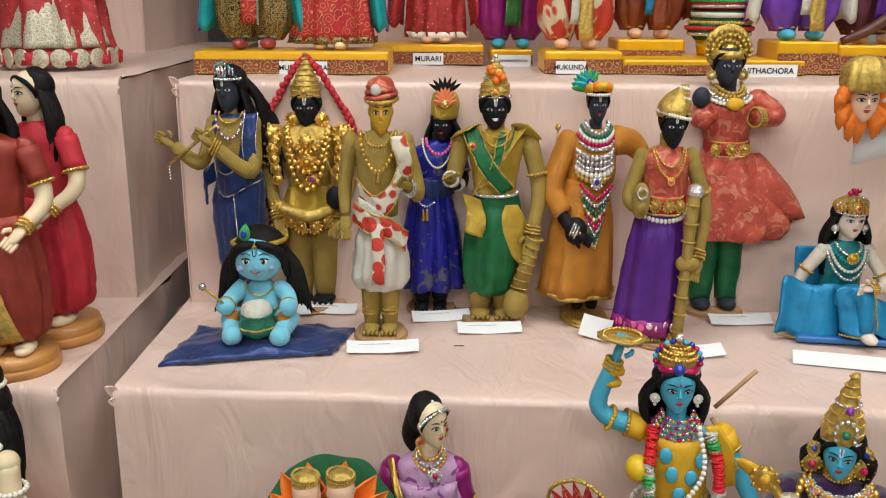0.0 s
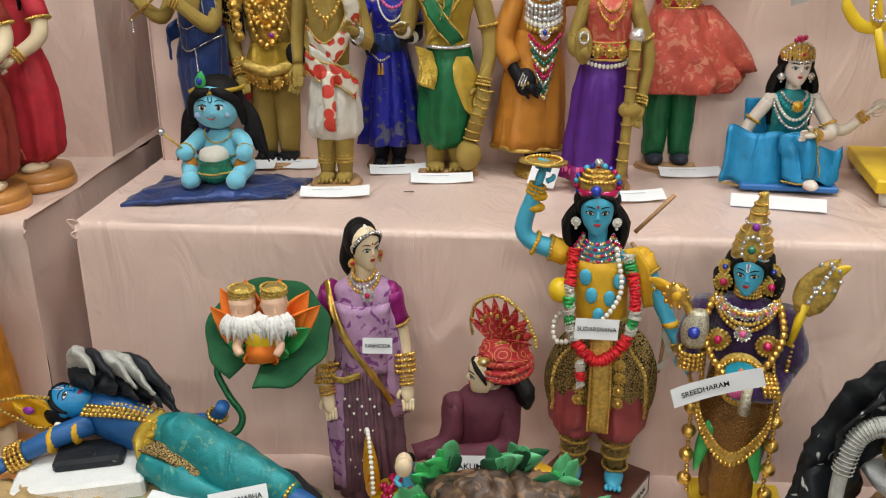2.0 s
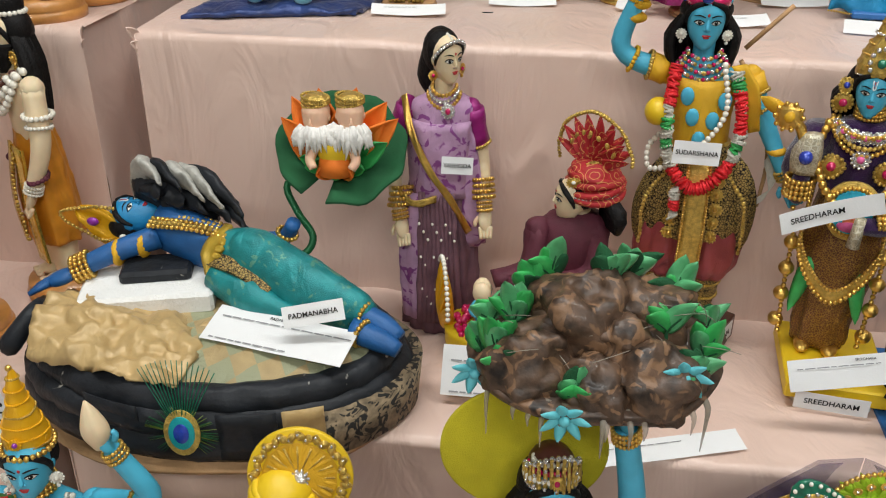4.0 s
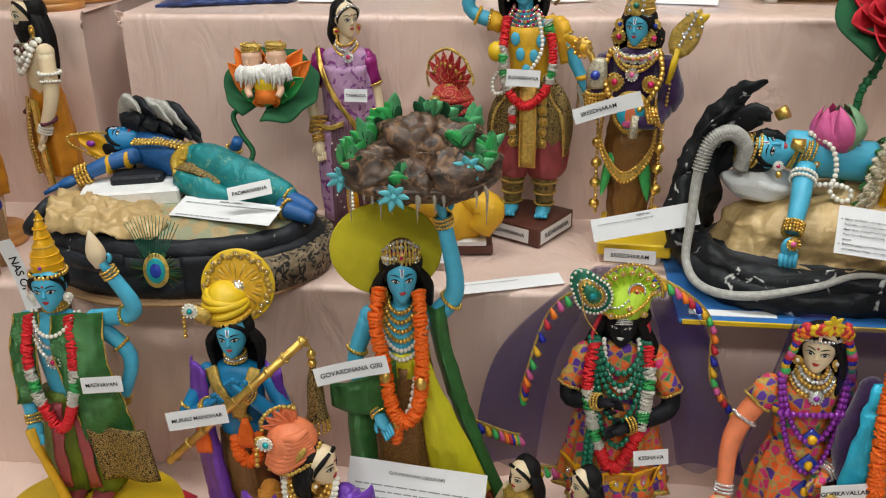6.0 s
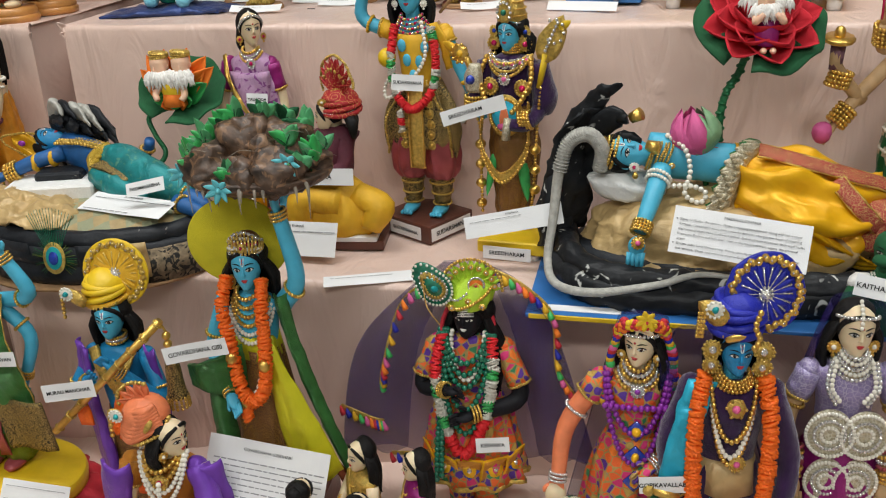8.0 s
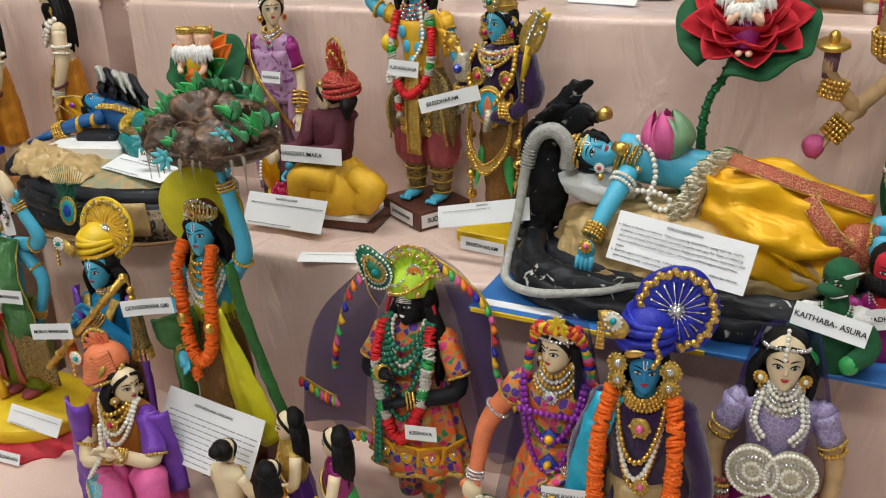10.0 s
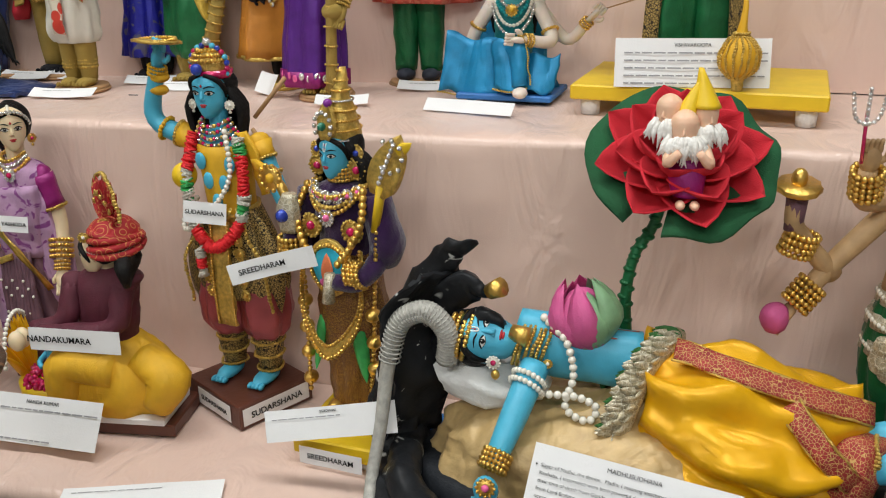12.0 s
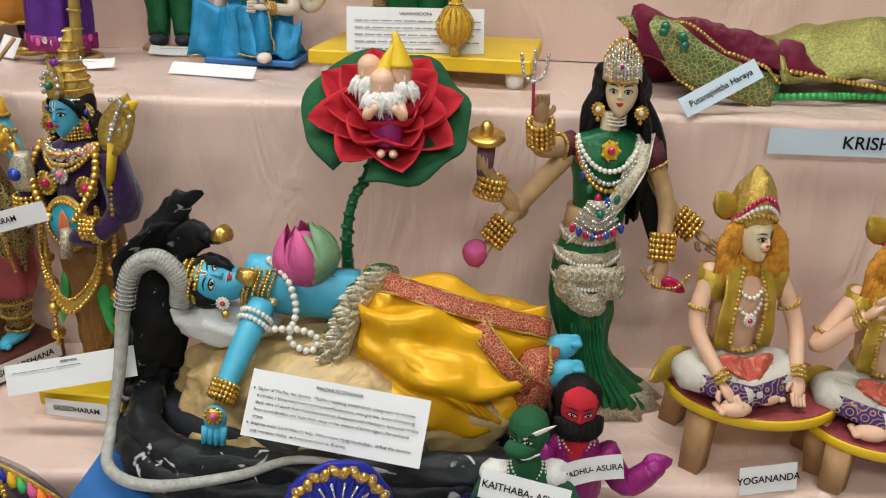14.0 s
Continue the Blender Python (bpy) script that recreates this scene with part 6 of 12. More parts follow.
def cloth_heap():
    b = Mesh()
    b.sheet(lambda u, v: (-14 + 24 * u, -7 + 12 * v + 2 * u, 0.6 + 11.5 * math.sin(math.pi * min(1, 0.15 + v)) * (0.85 - 0.4 * u) + 1.0 * noise.noise(Vector((u * 5, v * 4, 3)))), 44, 20, "heapred", 0.5)
    crumple(b, 0.7, 0.3)
    b.band([(-14, -3.5, 9.5), (-11, -6.5, 7.6), (-7, -8.4, 4.6), (-1.5, -9.0, 2.6), (2.5, -8.6, 1.8)], [(4.6, -0.6, 0.4), (3.0, -1.6, 3.2), (2.6, -0.8, 4.0), (1.6, 0.5, 4.0), (1.0, 0.6, 3.6)], "greenzari", 0.35, 8, 0.2)
    for s in (-0.46, 0.46):
        b.beads([(-13 + 6 * s, -3.9, 8.9), (-10 + 3.5 * s, -6.9 - 2.5 * s, 7.4 + 4 * s), (-6 + 3.4 * s, -8.4, 4.2 + 5 * s), (-0.5 + 2 * s, -9.0, 2.7 + 4.6 * s), (2.5 + s, -8.4, 0.7 + 4.4 * s)], 0.26, "zari")
    for k in range(9):
        u = k / 8
        p = V(np.interp(u, [0, 0.3, 0.6, 1], [-12, -9.4, -5, 2]), -8.6, np.interp(u, [0, 0.3, 0.6, 1], [8.6, 7.2, 4.2, 1.6]))
        b.ball(p + V(0.6 * (-1) ** k, 0.4, 0.4), 0.6, "emer", 8, 6)
    b.sheet(lambda u, v: (4 + 24 * u, -7 + 16 * v + 1.5 * math.sin(8 * u), 0.5 + 12.0 * math.sin(math.pi * min(1, 0.1 + 0.9 * v)) * (0.55 + 0.4 * u) + 1.6 * noise.noise(Vector((u * 6, v * 5, 8)))), 34, 18, "goldtulle", 0.4)
    b.beads([(3, -7.4, 0.8), (8, -8.2, 1.2), (14, -6.2, 0.9), (20, -8.2, 1.4), (28, -7.2, 1.0)], 0.5, "leafbright", 1.5)
    b.beads([(4, -7.0, 4.0), (9, -8.4, 3.4), (16, -7.8, 2.2)], 0.3, "zari")
    doll(b, "folded_cloth", 1.185, 1.10, STEP_B, "heap of maroon cloth with green and gold border, gold net", "folded cloth")


flute_doll()
coin_doll()
turban_doll()
blue_dress_doll()
green_dhoti_doll()
orange_gown_doll()
purple_skirt_doll()
red_coat_doll()
seated_lady()
drum_baby()
low_stand(0.795, 1.18, STEP_B, 0.29, 0.19, "yellow", "foam", -10, "yellow painted low stand on white foam feet")
mask_board()
bead_mace()
cloth_heap()


# ---- third step: mother doll, lotus, kneeling doll, disc bearer, jewelled doll ----
def part(name, g, parent, label=""):
    ob = g.link(name, parent)
    return tagged(ob, label) if label else ob


def sari_doll():
    b = Mesh()
    b.loft([(0.6, 0, 0, 5.4, 3.6), (0.4, 0, 6, 5.0, 3.4), (0, 0, 13, 4.8, 3.2), (0, 0, 19, 3.8, 2.7), (0, 0, 21, 3.2, 2.3)], "plum", 60, 13, (0.07, 0.04), 6, 0.3)
    for i in range(9):
        x = -2.6 + 0.65 * i
        b.tube([(x * 0.8, -2.9, 18.5), (x * 0.9 + 0.3, -3.6, 12), (x * 1.0 + 0.6, -3.9, 2)], (0.3, 0.42, 0.5), "plum", 7, 4)
        for k in range(3):
            b.ball((x * 0.88 + 0.2 + 0.2 * k, -3.9 - 0.1 * k, 15 - 4.2 * k - (i % 3)), 0.2, "pearl", 6, 4)
    b.loft([(-2.2, -1.2, 2.0, 2.6, 2.4), (-2.4, -1.2, 10, 2.9, 2.4), (-2.0, -1.0, 18, 2.4, 2.0)], "lilac", 30, 7, 0.06, 5)
    torso(b, "lilac", 0, 0, 18.5, 28.6, 4.3, 3.2, 2.5, "cream", 1.15, 31.2, 0.6)
    b.loft([(0.2, -0.4, 17.6, 3.8, 2.8), (0.2, -0.5, 22, 3.9, 2.9), (0.3, -0.5, 26.5, 4.2, 2.6)], "lilac", 36, 6, 0.05, 5)
    sash(b, [(-4.2, -1.2, 29.2), (-3.0, -3.2, 25.6), (-0.6, -4.0, 21.4), (2.0, -3.8, 18.0), (4.2, -2.4, 13.5)], (0.75, 0, 0.4), "gold", None, 0.15)
    b.loft([(4.2, 0, 11, 1.8, 1.6), (4.4, -0.2, 16, 2.0, 1.8), (3.8, 0, 22, 1.8, 1.6), (2.6, 0, 27.5, 1.6, 1.4)], "lilac", 26, 6, 0.09, 5, 1.0)
    arm(b, [(-4.0, 0, 27.6), (-5.8, -0.8, 21.5), (-4.6, -3.0, 15.2)], "cream", (1.35, 1.1, 0.95), "magenta", 0.45)
    arm(b, [(4.2, 0, 27.6), (5.6, 0, 21.5), (6.2, -2.0, 16.2)], "cream", (1.3, 1.05, 0.9), "magenta", 0.4)
    for s, c in ((-1, (-4.9, -2.4, 16.6)), (1, (6.0, -1.4, 17.6))):
        for k in range(4):
            ring(b, V(*c) + V(-0.1 * s * k, 0.25 * k, 0.6 * k), (0.1, -0.4, -1), 1.35, 0.27, "gold")
    b.band([(-5.4, -2.2, 18.4), (-2.6, -3.6, 17.4), (0, -3.4, 18.0)], (0, 0, 0.8), "zari", 0.2)
    head(b, (0.9, -0.3, 33.2), 2.1, "cream", 42, hair="hair", tilak="lip")
    b.ball((0.1, 1.0, 33.6), (2.3, 2.3, 2.6), "hair", 16, 12, wob=0.05)
    b.tube([(-0.8, 1.6, 33), (-1.6, 1.8, 30.5), (-1.0, 1.6, 28.6)], (1.6, 1.4, 0.7), "hair", 12, 4)
    R = Euler((0, 0, radians(42)))
    b.beads([V(0.9, -0.3, 33.2) + np.array(R.to_matrix()) @ V(2.15 * math.sin(a), -1.6 * math.cos(a) - 0.3, 0.2 + 1.9 * math.cos(a)) for a in np.linspace(-1.5, 1.5, 11)], 0.24, "crystal")
    b.beads([V(0.9, -0.3, 33.2) + np.array(R.to_matrix()) @ V(0, -2.0 * math.sin(a), 2.5 * math.cos(a)) for a in np.linspace(0.1, 0.75, 5)], 0.22, "pearl")
    earrings(b, (0.9, -0.3, 33.0), 2.2, 42, "gold", 0.24, "ruby", 0.6)
    for k in range(3):
        necklace(b, (0.7, -0.3, 30.2 - 0.4 * k), 1.5 + 0.25 * k, 1.8, 0.7 + 0.3 * k, 0.26, "crystal" if k == 1 else "gold", 1.7)
    b.medal((1.4, -2.6, 28.0), 0.8, "crystal", "ruby")
    doll(b, "sari_doll", -0.015, 0.943, STEP_C, "cream-faced doll in lilac printed sari with gold bangles", size=(0.88, 1, 1))
    card((0.010, 0.892, 0.976), 0.034, 0.019, "YASHODA", 82, 6, 3, 0.0064)


def lotus_leaf(b, c, r, axis, m="leafgreen", cup=0.2):
    """A round lobed pad, notched at one side, cupped and waved at its rim."""
    q = Vector(axis).normalized().to_track_quat("Z", "Y")

    def fn(u, v):
        a = radians(12 + 336 * u) + math.pi * 1.35
        rr = r * v * (1 + 0.02 * math.sin(9 * a))
        z = cup * r * v * v + 0.06 * r * v * math.sin(7 * a + 1)
        return np.array(Vector(c) + q @ Vector((rr * math.cos(a), rr * math.sin(a), z)))
    b.sheet(fn, 48, 8, m, 0.25)


def bearded_head(b, c, r, cap, yaw=0):
    head(b, c, r * 0.94, "peach", yaw, hair=None, lips=None, tilak=None, eyes=False)
    for i in range(64):
        a = random.uniform(-2.0, 2.0)
        k = random.uniform(0.5, 1.0)
        p = V(*c) + V(r * 0.85 * math.sin(a), -r * (0.35 + 0.5 * math.cos(a) ** 2), -r * random.uniform(0.35, 0.75))
        b.tube([p, p + V(0.35 * r * math.sin(a), -0.35 * r * k, -0.6 * r * k), p + V(0.35 * r * math.sin(a) + random.uniform(-0.5, 0.5), -0.3 * r, -1.7 * r * k * (0.6 + 0.4 * abs(math.cos(a))))], (0.16 * r, 0.20 * r, 0.03), "white", 5, 3)
    if cap == "gold":
        b.loft([(c[0], c[1] + 0.2, c[2] + 0.72 * r, r * 0.74, r * 0.74), (c[0], c[1] + 0.2, c[2] + 1.05 * r, r * 0.78, r * 0.78), (c[0], c[1] + 0.2, c[2] + 1.3 * r, r * 0.5, r * 0.5)], "zari", 18)
        for k in range(3):
            ring(b, V(*c) + V(0, 0.2, (0.76 + 0.2 * k) * r), (0.12 * (k - 1), 0, 1), r * 0.8, 0.17, "zari")
    elif cap:
        b.loft([(c[0], c[1] + 0.1, c[2] + 0.6 * r, r * 0.98, r * 0.98), (c[0] - 0.2, c[1] + 0.3, c[2] + 1.6 * r, r * 0.6, r * 0.6), (c[0] - 0.6, c[1] + 0.6, c[2] + 3.0 * r, r * 0.15, r * 0.15)], cap, 18)


def orange_lotus():
    o = thing("lotus_ornament", -0.120, 0.905, 0.885, "orange felt lotus on dark green leaf with two bearded doll heads", "lotus ornament")
    b = Mesh()
    lotus_leaf(b, (0.4, -0.6, 9.6), 7.0, (0.12, -0.62, 0.78), cup=0.24)
    part("leaf", b, o, "dark green felt leaf pad")
    for a, L, h, m in ((168, 6.2, 14.2, "bright"), (150, 5.6, 16.4, "bright"), (190, 5.4, 12.0, "bright"), (28, 6.0, 16.2, "bright"), (8, 6.6, 14.6, "bright"), (60, 4.0, 17.4, "bright"), (118, 4.4, 17.2, "bright"), (215, 5.0, 10.2, "leafbright"), (-24, 6.0, 12.2, "leafbright")):
        t = radians(a)
        b = Mesh()
        b.petal((0.4, -1.2, 9.8), (0.4 + L * math.cos(t), -2.6 + 1.6 * math.sin(t), h), 3.8, m, -0.35, 0.2, bend=-0.12)
        part("petal", b, o)
    for a in (200, 235, 270, 305, 340):
        t = radians(a)
        b = Mesh()
        b.petal((0.4, -2.8, 9.4), (0.4 + 3.4 * math.cos(t), -4.6 + 0.8 * math.sin(t), 10.2 + 1.6 * math.sin(t)), 2.6, "bright" if a % 2 else "leafbright", -0.35, 0.2, bend=0.1)
        part("petal", b, o)
    b = Mesh()
    b.ball((0.4, -4.0, 11.6), (2.0, 1.5, 2.1), "yellow", 14, 10)
    b.loft([(0.4, -4.0, 8.8, 2.0, 1.6), (0.4, -4.0, 10.8, 1.7, 1.4)], "bright", 18)
    for s in (-1, 1):
        b.tube([(0.4 + 1.4 * s, -4.0, 12.8), (0.4 + 2.4 * s, -5.2, 11.0), (0.4 + 2.0 * s, -5.8, 10.0)], (0.6, 0.55, 0.45), "peach", 8, 4)
    bearded_head(b, (-1.5, -3.6, 14.9), 1.75, "gold", -12)
    bearded_head(b, (2.1, -3.6, 15.1), 1.75, "gold", 14)
    part("bearded_figure", b, o, "two small white-bearded heads with gold caps")
    b = Mesh()
    b.tube([(0.0, 0.8, 9.2), (-2.4, 0.0, 7.6), (-5.6, -2.0, 6.4), (-4.4, -3.2, 3.6), (-2.6, -4.2, 1.2), (-3.6, -5.2, -0.6), (-7.0, -6.0, -1.0), (-11.0, -6.6, -1.2)], 0.42, "green", 8, 6)
    part("stem", b, o, "bent green wire stem")


def kneeling_doll():
    st = thing("doll_base", 0.135, 0.865, STEP_C, "dark brown slab with a white booklet on it", "base")
    g = Mesh()
    g.box((1.4, 0, 0.8), (13, 8, 1.6), "chocolate", 4, 0, 0.2)
    part("slab", g, st)
    g = Mesh()
    g.box((1.2, -0.6, 2.0), (11.5, 7.4, 0.8), "paper", 4, 0, 0.1)
    part("booklet", g, st, "white booklet")
    b = Mesh()
    b.loft([(1.2, 0, 0, 6.4, 4.6), (1.6, 0, 3, 6.8, 4.8), (1.4, 0, 7, 5.2, 3.8), (0.6, 0, 9.6, 3.2, 2.6)], "turmeric", 56, 8, (0.05, 0.05), 6, 0.5)
    b.tube([(2, -2, 6), (-3.4, -3.2, 6.6), (-4.4, -3.4, 1.4)], (3.0, 2.6, 2.0), "turmeric", 18, 5)
    b.loft([(-3.6, -2.8, 0, 2.6, 2.4), (-3.8, -3.0, 1.8, 2.4, 2.2)], "reddot", 26, 7, 0.05)
    b.tube([(4.6, -1, 7), (8.2, -2.2, 5), (7.0, -3.2, 1.2)], (2.2, 2.6, 1.8), "turmeric", 18, 5)
    torso(b, "maroon", 0.2, 0, 8.4, 18.6, 3.9, 3.1, 2.8, "cream", 1.2, 20.4, 1.4)
    arm(b, [(-2.6, -0.8, 17.2), (-3.4, -2.4, 12.6), (-7.0, -3.4, 11.4)], "maroon", (1.6, 1.4, 1.2), hand=False, bangle=None, bands=False)
    arm(b, [(3.4, -1.0, 17.2), (2.6, -2.8, 12.2), (-5.6, -4.2, 11.4)], "maroon", (1.6, 1.4, 1.2), hand=False, bangle=None, bands=False)
    for k in (0, 1):
        b.ball((-8.2, -4.0 - k, 10.4), (1.0, 0.8, 1.4), "cream", 10, 8)
    b.ball((1.2, 0, 18.4), (2.6, 2.2, 1.0), "maroon", 16, 8)
    head(b, (0.9, -0.6, 21.3), 2.1, "cream", -84, hair="hair", tilak="lip")
    for i in range(10):
        b.tube([(3.2, 0.8, 22), (4.4 + 0.1 * i, 0.6 - 0.4 * i, 20.5), (4.0 + 0.15 * i, -0.2 - 0.3 * i, 18.0)], (0.9, 1.0, 0.4), "hair", 7, 3)
    turban(b, (2.9, 0, 22.0), 2.75, 4.0, "reddot", 5)
    necklace(b, (2.6, -0.2, 22.6), 2.8, 2.7, 0.6, 0.2, "crystal")
    b.medal((0.6, -2.2, 24.0), 0.6, "zari", "pearl")
    c = V(2.6, -0.2, 25.4)
    for i in range(15):
        a = radians(-78 + 156 * i / 14)
        t = c + V(3.5 * math.sin(a) - 0.3 * (-1) ** i, -3.3 * math.sin(a) - 0.3 * (-1) ** i, 0.8 + 5.2 * math.cos(a))
        b.petal(c, t, 1.5, "reddot", 0.3 * (-1) ** i, 0.14, side=(0.75 * math.cos(a), -0.65 * math.cos(a) + 0.4 * (-1) ** i, -math.sin(a)))
    pts = [c + V(3.5 * math.sin(radians(a)), -3.3 * math.sin(radians(a)), 0.8 + 5.3 * math.cos(radians(a))) for a in np.linspace(-84, 84, 15)]
    b.beads(pts, 0.26, "zari", 1.6)
    for i in range(7):
        a = radians(-60 + 20 * i)
        b.ball(c + V(2.2 * math.sin(a) - 0.4, -2.0 * math.sin(a) - 0.4, 0.5 + 3.3 * math.cos(a)), (0.22, 0.15, 0.42), "zari", 7, 5)
    b.medal(c + V(0, -0.8, 0), 0.7, "zari", "pearl")
    b.beads([pts[0], pts[0] + V(0, -0.1, -2.0)], 0.2, "zari")
    b.v = [(p, q, r * 0.88) for p, q, r in b.v]
    doll(b, "kneeling_doll", 0.126, 0.868, STEP_C + 0.024, "kneeling doll in maroon top, yellow dhoti and red turban")
    card((0.131, 0.800, 0.880), 0.107, 0.026, "NANDAKUMARA", 85, 2, 0, 0.0098, dx=-0.018)
    card((0.080, 0.785, 0.784), 0.150, 0.054, "", 58, -2, 0, title="NANDA KUMAR", bars=2, label="white paper caption leaning on the doll base", name="caption_paper")


def berry_throne():
    s = thing("toy_throne", 0.045, 0.872, STEP_C, "yellow toy bowl of red beads with a gold fan back", "toy throne")
    g = Mesh()
    g.loft([(0, 0, 0, 3.8, 3.2), (0, 0, 1.5, 4.4, 3.8), (0, 0, 4.2, 4.6, 4.0)], "yellow", 30)
    ring(g, (0, 0, 0.6), (0, 0, 1), 3.9, 0.28, "gold")
    part("bowl", g, s)
    g = Mesh()
    rnd = random.Random(5)
    for i in range(120):
        a, r = rnd.uniform(0, 6.28), 4.2 * math.sqrt(rnd.random())
        g.ball((r * math.cos(a), r * math.sin(a) * 0.86, 4.2 + 0.5 * rnd.random() + 0.8 * (1 - r / 4.2)), 0.42, "ruby", 6, 5)
    tagged(part("beads", g, s, "heaped red beads"), kind="stuff")
    g = Mesh()
    for i in range(11):
        a = radians(-62 + 124 * i / 10)
        g.petal((-4.4, 0.4, 3.0), (-4.8 + 2.4 * math.sin(a) * 0.4, 0.4 - 4.2 * math.sin(a), 5.0 + 7.0 * math.cos(a)), 1.7, "mustard", 0.3 * (-1) ** i, 0.14)
    g.beads([(-4.8 + 1.0 * math.sin(radians(a)), 0.4 - 4.3 * math.sin(radians(a)), 5.0 + 7.1 * math.cos(radians(a))) for a in np.linspace(-75, 75, 13)], 0.3, "pearl")
    part("fan_back", g, s, "pleated gold fan with bead rim")
    b = Mesh()
    b.loft([(0, 0, 0, 1.1, 0.9), (0, 0, 2.0, 0.8, 0.7), (0, 0, 3.2, 0.5, 0.5)], "sky", 14)
    b.ball((0, -0.2, 4.0), 0.8, "sky", 10, 8)
    b.ball((0, 0.1, 4.4), 0.82, "hair", 10, 8)
    for k in (-1, 1):
        b.tube([(0.8 * k, 0, 2.8), (1.5 * k, -0.6, 1.8), (0.8 * k, -1.2, 1.4)], 0.32, "sky", 7, 3)
    doll(b, "tiny_doll", 0.045, 0.870, STEP_C + 0.046, "tiny blue doll sitting among red beads")


def disc_bearer():
    bx = thing("plinth", 0.267, 0.930, STEP_C, "dark brown box plinth with white name strips", "plinth", turn=57)
    g = Mesh()
    g.box((0, 0, 1.55), (10.4, 11.4, 3.1), "chocolate", 0, 0, 0.12)
    part("box", g, bx)
    b = Mesh()
    for s, x in ((-1, -2.9), (1, 2.6)):
        b.loft([(x, 0, 1.2, 1.3, 1.3), (x, 0, 4.6, 1.9, 1.8), (x, 0, 6.6, 2.2, 2.0)], "zaridark", 26)
        for z in (1.6, 3.4, 5.2):
            ring(b, (x, 0, z), (0, 0, 1), 1.45 + 0.11 * z, 0.2, "zari")
        b.ball((x, -1.2, 0.7), (1.3, 2.6, 0.75), "sky", 12, 8)
        for k in range(4):
            b.ball((x + (k - 1.5) * 0.55, -3.6, 0.55), (0.34, 0.6, 0.36), "sky", 7, 5)
        b.loft([(x * 0.98, 0, 6.0, 2.4, 2.2), (x * 1.02, 0, 8.4, 3.5, 3.0), (x * 0.95, 0, 12, 3.4, 3.0), (x * 0.7, 0, 15, 2.8, 2.4)], "wine", 40, 7, (0.08, 0.05), 5, s)
    b.loft([(0, 0, 11.4, 5.6, 3.5), (0, 0, 14, 6.2, 3.7), (0, 0, 18, 5.2, 3.2), (0, 0, 22, 3.2, 2.3)], "zaridark", 50, 7, (0.05, 0.02), 5)
    for s in (-1, 1):
        b.petal((2.2 * s, -1.2, 21.6), (6.0 * s, -1.4, 9.6), 6.0, "zaridark", 0.25, 0.3, side=(1, -0.4 * s, 0.2))
        b.beads([(2.6 * s, -3.2, 21), (5.6 * s, -3.8, 16), (5.8 * s, -3.0, 10.5)], 0.26, "zari")
        for k in range(5):
            b.medal((2.4 * s, -3.7 + 0.1 * k, 19 - 1.7 * k), 0.7, "zari", "gold")
    b.band([(0, -3.6, 21), (0.2, -4.4, 15), (0.2, -4.2, 8.6)], (2.6, 0, 0), "zari", 0.3)
    b.beads([(-1.2, -3.9, 21), (-1.1, -4.7, 15), (-1.1, -4.5, 8.8)], 0.18, "gold")
    b.beads([(1.2, -3.9, 21), (1.4, -4.7, 15), (1.4, -4.5, 8.8)], 0.18, "gold")
    torso(b, "sky", -0.4, 0, 21, 30.2, 3.8, 2.7, 2.2, "sky", 1.1, 33, -0.9)
    b.loft([(-0.4, -0.3, 20.6, 3.0, 2.3), (-0.5, -0.4, 25, 3.3, 2.5), (-0.8, -0.4, 29.2, 3.8, 2.1)], "turmeric", 30)
    for (x, z) in ((-1.6, 25.4), (0.6, 25.2), (-0.6, 23.0), (-2.4, 27.6), (1.6, 27.4)):
        b.ball((x, -2.85, z), (0.75, 0.25, 1.0), "sky", 10, 6)
    b.loft([(-0.3, 0, 20.0, 3.6, 2.7), (-0.3, 0, 22.4, 3.4, 2.6)], "zari", 30, 9, 0.02)
    arm(b, [(-5.0, 0, 29.2), (-9.6, -0.6, 31.4), (-8.2, -0.8, 37.4)], "sky", (1.4, 1.2, 0.95), "turmeric", 0.3, "turmeric")
    arm(b, [(3.8, 0, 29.4), (6.6, -0.6, 24.4), (9.6, -1.4, 19.2)], "sky", (1.35, 1.15, 0.9), "turmeric", 0.28, "zari")
    for c in ((-8.4, -0.6, 34.8), (-8.2, -0.7, 36.2), (5.8, -0.4, 26), (8.0, -0.9, 22)):
        b.ball(c, (1.15, 1.1, 0.6), "turmeric", 12, 8)
    b.disc((-7.6, -1.0, 40.2), 2.5, 0.35, "zari", (0.05, 0.1, 1), 26, 12, 0.12)
    ring(b, (-7.6, -1.0, 40.4), (0, 0, 1), 2.0, 0.22, "gold")
    b.ball((-5.4, -2.4, 25.6), 1.5, "yellow", 14, 10)
    head(b, (-1.5, -0.6, 35.0), 2.2, "sky", 6, long=5.5, full=1.2, tilak="lip")
    earrings(b, (-1.5, -0.6, 34.8), 2.3, 6, "pearl", 0.22, "pearl")
    for k in range(4):
        necklace(b, (-1.2, -0.4, 32.0 - 0.5 * k), 1.7 + 0.3 * k, 1.9, 0.6 + 0.2 * k, 0.24, "zari", 1.7, ("zari", "ruby", "crystal"))
    b.ball((-1.6, 0.1, 37.6), (2.0, 1.9, 1.7), "zari", 18, 12)
    for k in range(3):
        ring(b, (-1.6, -0.2, 38.4 + 0.5 * k), (0, 0, 1), 2.0 - 0.4 * k, 0.24, "gold")
    b.loft([(-1.5, 0.0, 36.5, 2.25, 2.2), (-1.5, 0.0, 37.3, 2.3, 2.2)], "ruby", 24)
